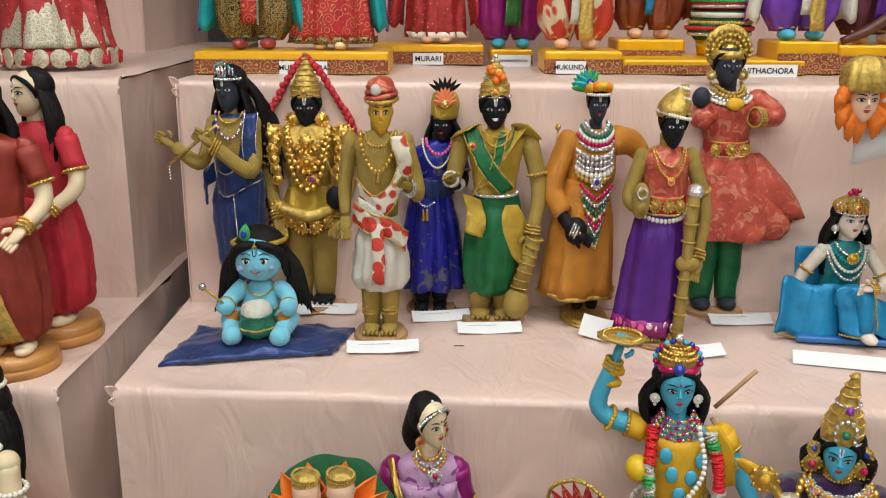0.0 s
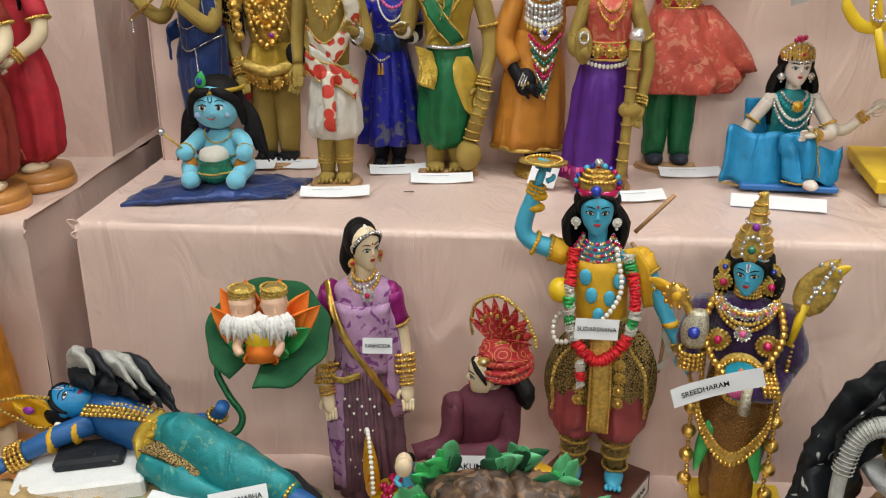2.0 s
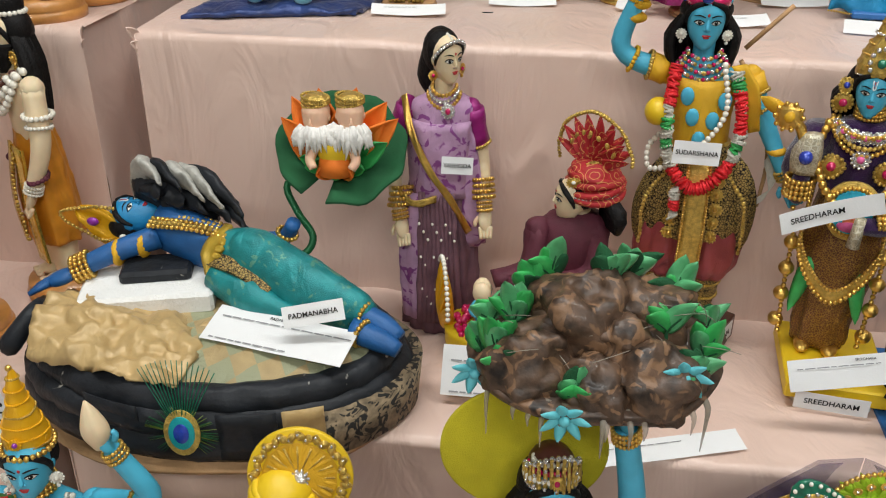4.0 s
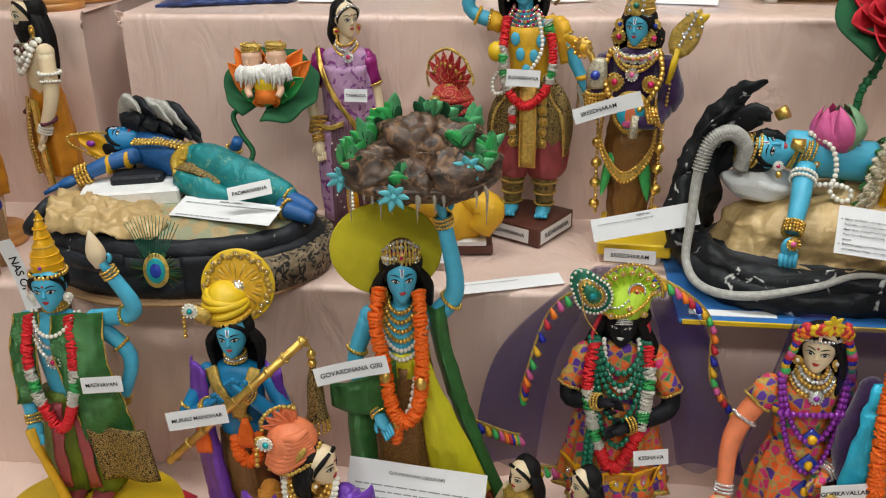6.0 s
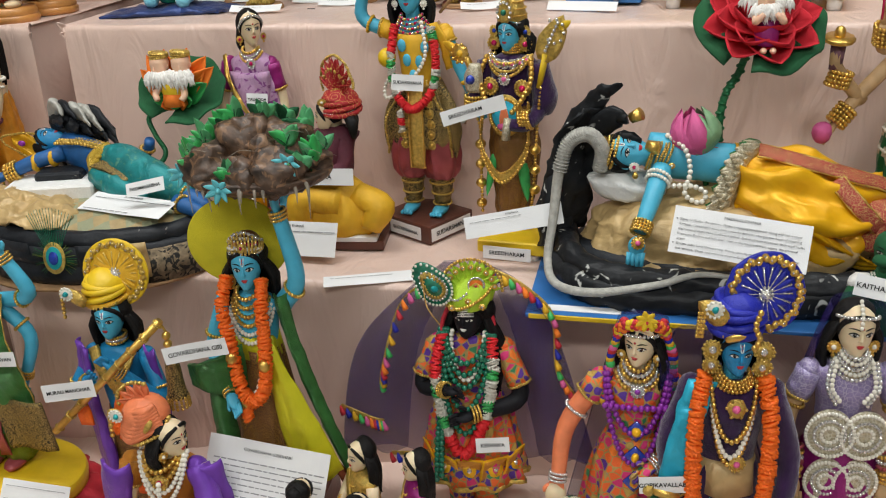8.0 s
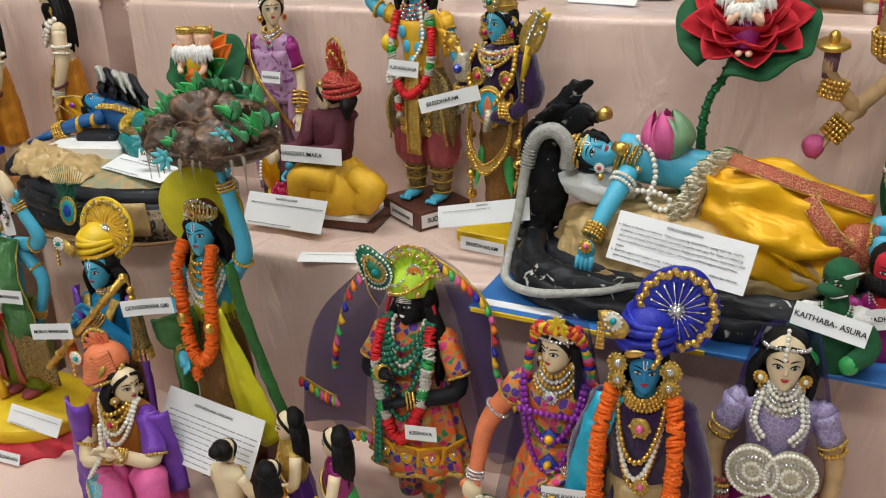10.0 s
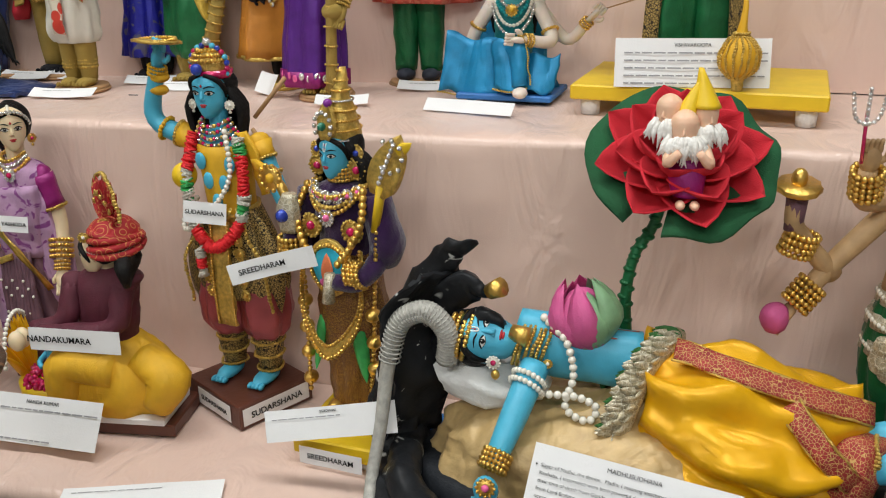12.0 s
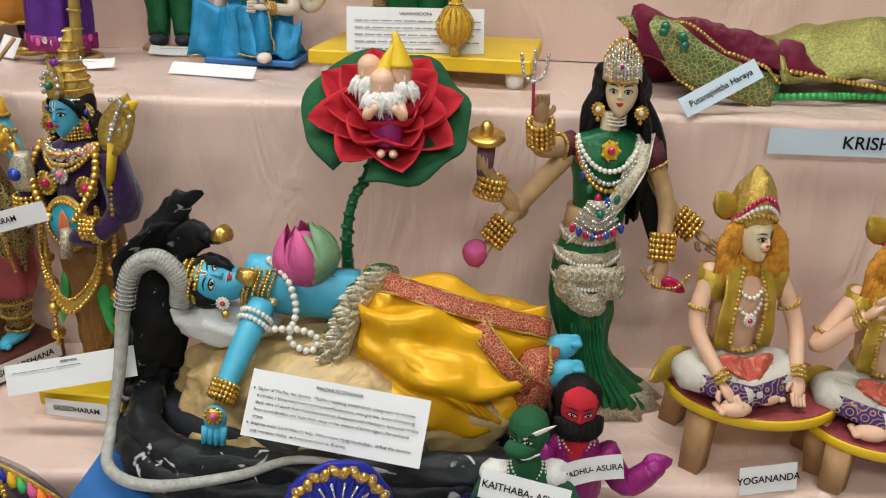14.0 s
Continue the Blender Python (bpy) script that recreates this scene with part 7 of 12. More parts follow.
    for i in range(15):
        a = radians(-115 + 230 * i / 14)
        b.ball((-1.6 + 2.35 * math.sin(a), -0.3, 37.8 + 2.1 * math.cos(a)), 0.34, ("sapph", "ruby", "sky")[i % 3], 8, 6)
    b.ball((-1.6, -2.6, 37.6), 0.65, "sapph", 10, 8)
    b.ball((-1.6, -0.3, 40.2), 0.5, "crystal", 8, 6)
    flower_garland(b, [(-3.8, -1.6, 30.4), (-4.2, -3.4, 26), (-3.6, -4.0, 21), (-0.4, -4.8, 18.2), (3.0, -4.0, 21), (3.6, -3.2, 26), (2.2, -1.8, 30.4)], 0.78,
                   ["red"] * 4 + ["cotton", "leafbright"] * 2 + ["cotton"] * 2 + ["red"] * 8 + ["cotton", "leafbright", "cotton"] + ["red"] * 4 + ["leafbright", "cotton"])
    flower_garland(b, [(-2.4, -4.8, 18.0), (-2.2, -5.0, 14.6)], 0.7, ["cotton", "red", "cotton"])
    b.beads([(1.0, -2.4, 31), (1.8, -3.4, 26), (-1.6, -4.2, 21.5), (-5.4, -3.4, 19.5), (-6.0, -2.2, 21.4), (-5.0, -1.2, 22.6)], 0.34, "pearl", 1.8)
    b.tube([(2.6, 0.6, 30.8), (5.2, 0.8, 27), (7.4, 0.6, 21), (7.2, 0, 15)], (0.25, 0.3, 0.3, 0.2), "rawwood", 7, 4)
    b.band([(7.4, 0.2, 21), (8.4, -0.4, 17.5), (6.6, -0.2, 15.4), (4.6, 0, 14.4)], (0.6, 0, 1.4), "cotton", 0.15)
    b.tube([(2.8, 0.9, 32), (6.8, 1.4, 36.5)], 0.25, "rawwood", 7, 1)
    b.band([(2.4, -1.2, 30.8), (4.4, -1.8, 28), (5.2, -1.4, 24)], (1.4, -0.3, 0.4), "turmeric", 0.25)
    b.v = [(p * float(np.interp(r, (27, 32), (0.93, 1.0))), q, r) for p, q, r in b.v]
    doll(b, "disc_bearer_doll", 0.272, 0.938, STEP_C + 0.031, "sky blue doll in brocade trousers with red and white garland", turn=-10)
    card((0.257, 0.886, 1.004), 0.049, 0.024, "SUDARSHANA", 82, 4, 4, 0.0068)
    card((0.3145, 0.898, 0.7635), 0.094, 0.022, "SUDARSHANA", 90, 57, 0, 0.0112, label="white name strip on the plinth side")
    card((0.241, 0.8835, 0.7635), 0.07, 0.022, "SUDARSHANA", 90, -33, 0, 0.0086, label="white name strip on the plinth side")


def jewelled_doll():
    low_stand(0.430, 0.862, STEP_C, 0.105, 0.125, "yellow", "foam", -8, "yellow painted low stand on white foam feet", 0.02, 0.014)
    b = Mesh()
    b.loft([(0.2, 0, 0.6, 3.2, 2.4), (0.2, 0, 6, 3.6, 2.6), (0.4, 0, 13, 4.6, 3.1), (0.2, 0, 18.5, 3.8, 2.7), (0, 0, 21, 3.2, 2.3)], "bronze", 56, 9, (0.06, 0.02), 6, 0.8)
    for s in (-1, 1):
        b.ball((1.6 * s + 0.2, -1.4, 0.6), (1.1, 2.2, 0.7), "gold", 10, 8)
        b.petal((2.6 * s, -2.2, 12.4), (3.9 * s, -2.6, 5.0), 1.8, "leafbright", 0.2, 0.3, side=(1, 0.3 * s, 0))
    torso(b, "velvet", 0, 0, 19, 28.2, 4.4, 3.2, 2.4, "sky", 1.2, 30, -0.2)
    b.loft([(-5.4, 0.2, 20.5, 1.7, 1.7), (-6.0, 0, 23, 2.1, 2.0), (-4.4, 0, 27.6, 1.9, 1.8)], "velvet", 20)
    b.loft([(5.2, 0.2, 19.5, 1.7, 1.7), (5.8, 0, 22.5, 2.1, 2.0), (4.4, 0, 27.6, 1.9, 1.8)], "velvet", 20)
    arm(b, [(-5.6, -0.2, 21.6), (-5.8, -2.8, 20.2), (-5.6, -3.2, 23.2)], "velvet", (1.5, 1.3, 1.1), hand=False, bangle=None, bands=False)
    arm(b, [(5.4, -0.2, 20.8), (4.4, -3.2, 18.6), (1.6, -4.4, 18.4)], "velvet", (1.5, 1.3, 1.1), hand=False, bangle=None, bands=False)
    for k in range(4):
        ring(b, (-5.7, -3.0, 20.4 + 0.6 * k), (0, 0, 1), 1.5, 0.34, "gold")
        ring(b, (4.6 - 0.5 * k, -3.2 - 0.1 * k, 19.2), (1, 0.2, 0.3), 1.4, 0.34, "gold")
    b.loft([(-5.6, -3.2, 23.0, 1.4, 1.0), (-5.6, -3.4, 25.5, 1.6, 1.1), (-5.2, -3.4, 27.6, 0.9, 0.7)], "crystalnet", 16, 6, 0.05)
    b.ball((-5.6, -4.4, 25.2), 0.8, "sapph", 10, 8)
    b.tube([(1.4, -5.0, 19.6), (1.2, -5.3, 16.2)], (0.6, 0.75), "crystalnet", 10, 2)
    b.disc((0.4, -3.6, 19.6), 3.0, 0.5, "zari", (0, -1, 0.05), 30, ry=3.4)
    ring(b, (0.4, -3.9, 19.6), (0, -1, 0.05), 2.7, 0.28, "gold")
    b.disc((0.4, -3.95, 19.6), 2.2, 0.2, "cyan", (0, -1, 0.05), 26, ry=2.5)
    b.petal((0.4, -4.2, 17.8), (0.4, -4.2, 21.6), 1.7, "coral", 0.1, 0.15, side=(1, 0, 0))
    b.ball((0.4, -4.2, 17.9), (1.4, 0.15, 0.6), "pinkcloth", 10, 6)
    for c in ((-2.8, -2.6, 24.0), (3.0, -2.6, 24.0)):
        b.medal(c, 1.25, "zari", "ruby", n=16)
    for k in range(7):
        a = radians(-66 + 22 * k)
        b.medal((3.4 * math.sin(a), -0.4 - 2.6 * math.cos(a), 28.6 - 0.9 * math.cos(a)), 0.72, "crystal", "pinkbead")
    b.medal((0, -3.2, 25.4), 0.95, "crystal", "pinkbead")
    for d, mm in ((1.0, "gold"), (2.2, "zari"), (3.0, "gold")):
        necklace(b, (0, -0.4, 28.8), 2.8 + 0.3 * d, 2.8, d, 0.3, mm, 1.7)
    for k in range(4):
        ring(b, (0, -0.1, 29.2 + 0.42 * k), (0, 0, 1), 1.55, 0.24, "gold")
    for s in (-1, 1):
        b.beads([(4.0 * s, -1.6, 28.4), (4.6 * s, -3.0, 25.4), (3.4 * s, -3.8, 22.4), (1.8 * s, -4.0, 20.4)], 0.5, "gold", 1.5)
        b.beads([(5.8 * s, -1.8, 24 if s > 0 else 18), (5.2 * s, -2.0, 16), (5.0 * s, -2.4, 9), (4.6 * s, -3.0, 2.5)], 0.32, "gold", 2.0)
        for k in range(4):
            b.ball((5.1 * s, -2.3, (14, 10.6, 7.2, 3.6)[k]), (0.95, 0.95, 0.85), "gold", 12, 8)
    pts = [(-4.2, -2.6, 21), (-4.0, -3.8, 14), (0.2, -5.0, 9.6), (4.2, -3.8, 14), (4.0, -2.6, 21)]
    b.band(pts, (0, 0, 1.5), "zari", 0.3)
    b.beads(np.array(pts) + V(0, -0.2, -0.8), 0.3, "gold")
    b.beads(np.array(pts) + V(0, -0.2, 0.8), 0.22, "gold")
    b.tube([(-5.0, -2.6, 22.4), (-6.8, -2.8, 27.8), (-9.4, -2.6, 29.6)], (0.5, 0.6, 0.4), "gold", 8, 4)
    b.medal((-8.2, -3.0, 29.0), 1.5, "gold", "turmeric", n=10)
    b.petal((-8.8, -2.8, 29.4), (-11.8, -2.6, 30.6), 1.6, "turmeric", 0.1, 0.3)
    b.tube([(5.4, -1.6, 24), (6.6, -1.6, 29.4)], (0.5, 0.6), "yellow", 8, 1)
    b.petal((6.2, -1.8, 28.4), (9.4, -1.6, 35.4), 4.4, "zari", 0.1, 0.5, side=(1, 0, -0.4))
    for u in range(8):
        b.ball((6.8 + 0.3 * u, -2.3, 30 + 0.62 * u), 0.32, "crystal", 7, 5)
    for i in range(7):
        a = radians(-30 + 42 * i)
        b.ball((8.3 + 1.6 * math.sin(a), -2.2, 33 + 1.8 * math.cos(a)), 0.3, "crystal", 7, 5)
    b.petal((9.0, -1.8, 33.4), (10.8, -1.6, 34.6), 1.2, "yellow", 0.1, 0.3)
    head(b, (-0.2, -0.6, 32.2), 2.15, "sky", -4, long=4.0, full=1.4, tilak="eyew")
    for s in (-1, 1):
        for k, r in enumerate((0.95, 1.25)):
            b.medal((-0.2 + 2.8 * s, -0.6, 32.4 - 1.9 * k), r * 0.86, "zari", "sapph" if k == 0 else "ruby", n=14)
    b.loft([(-0.2, 0.2, 33.7, 2.3, 2.2), (-0.2, 0.2, 35.0, 2.3, 2.2), (-0.1, 0.3, 36.6, 1.75, 1.7), (0.1, 0.3, 38.8, 1.0, 1.0), (0.4, 0.3, 41.6, 0.4, 0.4)], "zari", 24)
    for k in range(8):
        u = k / 7
        ring(b, (-0.2 + 0.5 * u, 0.25, 33.8 + 7.4 * u), (0, 0, 1), np.interp(u, [0, 0.2, 0.4, 0.7, 1], [2.3, 2.3, 1.8, 1.05, 0.45]), 0.15, "crystal" if k % 4 == 0 else "gold")
    b.petal((-0.2, -2.3, 34.0), (-0.2, -1.7, 38.4), 2.5, "zari", 0.1, 0.4, side=(1, 0, 0))
    for i in range(9):
        a = radians(-120 + 30 * i)
        b.ball((-0.2 + 1.15 * math.sin(a), -2.75, 35.6 + 1.5 * math.cos(a)), 0.28, "crystal", 7, 5)
    b.ball((-0.2, -2.9, 35.6), 0.5, "emer", 8, 6)
    b.ball((0.0, -1.9, 38.0), 0.5, "violetbead", 8, 6)
    b.v = [(p * 0.88, q, r) for p, q, r in b.v]
    doll(b, "jewelled_doll", 0.418, 0.888, STEP_C + 0.034, "sky blue doll with tall gold crown and purple velvet sleeves", size=(1, 1, 0.92), turn=-18)
    card((0.370, 0.800, 0.984), 0.094, 0.021, "SREEDHARAM", 84, 2, -16, 0.0080, curl=0.25, dx=-0.012)
    card((0.4155, 0.7955, 0.765), 0.074, 0.021, "SREEDHARAM", 90, -9, 0, 0.0088, label="white name strip on the yellow stand")
    card((0.428, 0.768, 0.830), 0.146, 0.032, "", 66, -3, -13, title="SREEDHARA", bars=1, label="white paper caption leaning on the stand", name="caption_paper")


# ---- third step: the two reclining groups ----
def coil(g, cx, cy, rx, ry, z, r, m, a0=0, a1=360, drop=0.0, seg=12):
    pts = [(cx + rx * math.cos(radians(a)), cy + ry * math.sin(radians(a)), z + drop * (a - a0) / max(1, a1 - a0)) for a in np.linspace(a0, a1, 25)]
    g.tube(pts, r, m, seg, 3)


def round_bed():
    s = thing("serpent_bed", -0.234, 0.775, STEP_C, "oval bed of coiled black serpent with printed cloth", "serpent bed")
    g = Mesh()
    g.loft([(0, 0, 0.0, 22.6, 14.2), (0, 0, 0.5, 22.8, 14.4)], "rawwood", 60, wob=0.06)
    s.matrix_basis = s.matrix_basis @ Matrix.Diagonal((0.93, 0.96, 1, 1))
    part("board", g, s)
    for k, (rx, ry, z, r) in enumerate(((20.4, 11.6, 2.6, 2.3), (20.8, 12.0, 5.0, 1.7), (19.6, 11.2, 7.0, 1.6))):
        g = Mesh()
        coil(g, 0, 0, rx, ry, z, r, "tape", 20 * k, 360 + 20 * k)
        crumple(g, 0.4, 0.45)
        part("serpent_coil", g, s)
    g = Mesh()
    g.loft([(2, -0.3, 0.6, 21.6, 12.6), (2, -0.3, 5.8, 21.8, 12.8)], "bark", 60, wob=0.05)
    part("bark_skirt", g, s, "mottled brown bark strip")
    for x, w, m in ((-7.0, 6.4, "tape"), (7.5, 6.0, "tape"), (13, 4.0, "foil")):
        g = Mesh()
        g.sheet(lambda u, v: (x - w / 2 + w * u, -13.1 * math.sqrt(max(0, 1 - ((x - w / 2 + w * u - 2) / 22.0) ** 2)) - 0.6 + 0.2 * math.sin(5 * v), 1.8 + 5.6 * v), 8, 4, m, 0.12)
        part("tape_patch", g, s, "stuck-on patch")
    g = Mesh()
    g.sheet(lambda u, v: (21.0 * math.cos(6.2832 * u) * v, 11.6 * math.sin(6.2832 * u) * v, 8.6 + 1.0 * (1 - v * v) - 1.6 * v ** 8 + 0.3 * noise.noise(Vector((8 * math.cos(6.28 * u) * v, 8 * math.sin(6.28 * u) * v, 0)))), 60, 12, "mosaic", 0.2)
    part("bed_cloth", g, s, "tan and sage diamond printed cloth")
    g = Mesh()
    g.sheet(lambda u, v: (-17.5 + 18 * u, -9.0 + 12 * v - 3.5 * u, 9.2 + 3.2 * math.sin(math.pi * v) ** 0.7 * (1 - u) ** 0.7 + 0.8 * noise.noise(Vector((u * 6, v * 6, 2)))), 44, 34, "foil", 0.2)
    crumple(g, 0.7, 0.3)
    crumple(g, 0.3, 0.8)
    part("crumpled_paper", g, s)
    # white foam pillow wedge
    g = Mesh()
    g.box((-8.5, 2.8, 10.6), (15, 8, 2.6), "foam", 14, 0, 0.4)
    part("foam_pillow", g, s)
    g = Mesh()
    g.box((-8.0, 4.4, 12.4), (8.0, 4.6, 1.5), "tape", 14, 0, 0.4)
    part("dark_pillow", g, s)
    # hood of many heads
    for i in range(5):
        g = Mesh()
        g.tube([(-12.5 + i, 11.1, 11.6), (-12.0 + 1.6 * i, 11.5, 17.6 + 0.4 * i), (-9.0 + 2.6 * i, 9.3, 22.2 - 0.4 * i), (-5.0 + 3.1 * i, 6.4, 21.8 - 0.9 * i)], (1.3, 1.6, 1.9, 0.3), "snakegrey" if i in (0, 2, 3) else "tape", 14, 9, 0.5)
        g.v = [(-12.5 + (p + 12.5) * 0.74, q, r) for p, q, r in g.v]
        crumple(g, 0.35, 0.5)
        part("serpent_head", g, s, "grey and black serpent head")
    g = Mesh()
    g.ball((-5, 10.1, 18.2), (7.4, 1.8, 3.4), "tape", 30, 20, Euler((0, radians(8), 0)), wob=0.15)
    for i in range(5):
        g.petal((-10 + 3.0 * i, 9.5, 19.4), (-5 + 3.4 * i, 6.4, 20.2 - 1.0 * i), 2.2, "tape", 0.5, 0.4)
    g.v = [(-12.5 + (p + 12.5) * 0.74, q, r) for p, q, r in g.v]
    crumple(g, 0.8, 0.45)
    part("serpent_hood", g, s, "crumpled black serpent hood")
    g = Mesh()
    g.tube([(-23.5, -1, 6), (-21.5, -5.5, 8.0), (-19.5, -3.0, 10.6), (-21.0, 1.5, 9.0)], (0.9, 1.2, 1.0, 0.8), "tape", 9, 5)
    part("tail", g, s)
    peg = Mesh()
    for i in range(16):
        a = radians(-38 + 5 * i)
        peg.tube([(1.2, -14.4, 4.4), (1.2 + 3.2 * math.sin(a), -14.2, 6.5 + 2.6 * math.cos(a)), (1.2 + 6.4 * math.sin(a), -13.6, 7.4 + 5.8 * math.cos(a))], (0.09, 0.05), "emer", 4, 3)
    for i in range(46):
        a = random.uniform(-2.6, 2.6)
        peg.tube([(1.2, -14.5, 5.6), (1.2 + 3.8 * math.sin(a), -14.6, 5.6 + 3.0 * math.cos(a))], (0.13, 0.03), "leafgreen" if i % 3 else "moss", 4, 1)
    tagged(part("feather_barb", peg, s, "fine green peacock feather barbs"), kind="stuff")
    peg = Mesh()
    peacock_feather(peg, (1.4, -14.9, 5.9), (0, -1, 0.2), 1.9)
    part("feather_eye", peg, s, "blue eye of a peacock feather")

    b = Mesh()
    b.tube([(-4.8, 2.6, 15.8), (-0.4, 1.6, 14.8), (3.4, 0.6, 13.8), (5.6, 0.0, 13.2)], (2.6, 3.0, 2.7, 2.5), "deep", 18, 5, 0.72)
    b.tube([(3.0, 0.6, 13.8), (7, -0.6, 13.4), (13, -3.2, 11.8), (18.6, -5.2, 10.8), (20.2, -5.8, 10.6)], (2.9, 4.0, 3.9, 2.6, 1.6), "teal", 26, 6, 0.72)
    b.tube([(2.6, -2.6, 12.6), (7.2, -4.6, 11.4), (13, -6.4, 10.2)], (1.6, 2.2, 1.2), "teal", 14, 5, 0.7)
    b.band([(3.0, -1.8, 14.8), (6.4, -3.0, 14.4), (9.8, -4.6, 13.0)], (1.4, 2.2, 1.2), "zaridark", 0.4)
    b.band([(6.0, 0.4, 16.2), (10, -0.6, 15.4), (14, -2.2, 13.8)], (0.4, 1.8, 0.4), "zaridark", 0.4)
    ring(b, (3.6, 0.4, 13.7), (0.95, -0.25, -0.2), 2.7, 0.5, "goldcloth")
    b.tube([(2.6, -2.4, 13.0), (2.4, -1.4, 15.4), (3.8, 1.2, 16.4)], 0.9, "goldcloth", 10, 4)
    for s2 in (0, 1):
        b.tube([(18.4, -5.2 - 2.4 * s2, 11.2 - 0.8 * s2), (21.6, -6.6 - 1.6 * s2, 10.4 - 0.8 * s2), (23.4, -7.4 - 1.4 * s2, 9.6 - 0.6 * s2)], (1.3, 1.2, 0.8), "deep", 12, 4)
        ring(b, (19.6, -5.7 - 2.2 * s2, 11.0 - 0.8 * s2), (0.85, -0.4, -0.2), 1.35, 0.3, "gold")
    b.tube([(-4.4, 1.0, 15.2), (-8.2, -1.2, 14.4), (-12.0, -3.0, 13.0)], (1.35, 1.2, 1.0), "deep", 12, 5)
    b.ball((-13.4, -4.0, 12.4), (1.9, 1.2, 0.8), "deep", 12, 8, Euler((0, radians(-20), radians(12))))
    for k in range(4):
        b.tube([(-14.4, -3.6 - 0.5 * k, 12.2), (-16.2, -4.4 - 0.6 * k, 11.4)], (0.42, 0.28), "deep", 7, 1)
    for k in range(4):
        ring(b, (-10.9 - 0.45 * k, -2.5 - 0.2 * k, 13.4 - 0.18 * k), (-0.9, -0.3, -0.25), 1.35, 0.3, "gold")
    for x in (-5.6, -8.0):
        b.ball((x, 0.9 + (x + 4) * 0.5, 15.0 + (x + 4) * 0.2), (0.7, 1.5, 1.5), "turmeric", 12, 8)
    b.tube([(5.2, 2.6, 14.4), (9.0, 3.0, 14.8), (10.6, 2.0, 17.2)], (1.0, 0.9, 0.8), "deep", 10, 4)
    ring(b, (9.6, 2.6, 15.6), (0.4, -0.2, 1), 1.05, 0.3, "gold")
    for k in range(5):
        b.beads([(-4.6, -0.4 + 0.7 * k, 17.2 + 0.1 * k), (0, -1.0 + 0.7 * k, 17.4), (3.6, -0.6 + 0.6 * k, 16.4)], 0.3, "zari" if k % 2 else "gold", 1.8, 4)
    h = V(-7.6, 2.8, 16.6)
    lying_head(b, h, 2.25, "mid", 0.12, tilak="eyew", full=1.05)
    b.petal(h + V(-1.0, -1.6, -1.6), h + V(-6.2, -1.2, 1.2), 4.0, "mustard", 0.15, 0.5, side=(0.2, 0, 1))
    b.beads([h + V(-1.4, -1.9, -2.0), h + V(-4, -2.0, -1.8), h + V(-7.4, -2.0, 1.0), h + V(-4, -2.0, 1.8), h + V(-1.4, -1.9, 1.8)], 0.22, "zari")
    b.ball(h + V(-3.8, -2.1, 0.2), (0.7, 0.35, 0.5), "violetbead", 8, 6)
    for k, mm in enumerate(("pearl", "turq", "ruby")):
        b.ball(h + V(-0.6 + 0.5 * k, -2.2, -1.6 - 0.3 * k), 0.5, mm, 8, 6)
    doll(b, "reclining_doll", -0.268, 0.828, STEP_C, "deep blue doll lying in teal silk with gold girdle")
    card((-0.115, 0.728, 0.884), 0.062, 0.021, "PADMANABHA", 60, 4, -12, 0.0074)
    card((-0.154, 0.735, 0.852), 0.155, 0.048, "", 14, -13, 0, title="PADMANABHA", bars=2, label="white paper caption lying on the serpent bed", name="caption_paper")


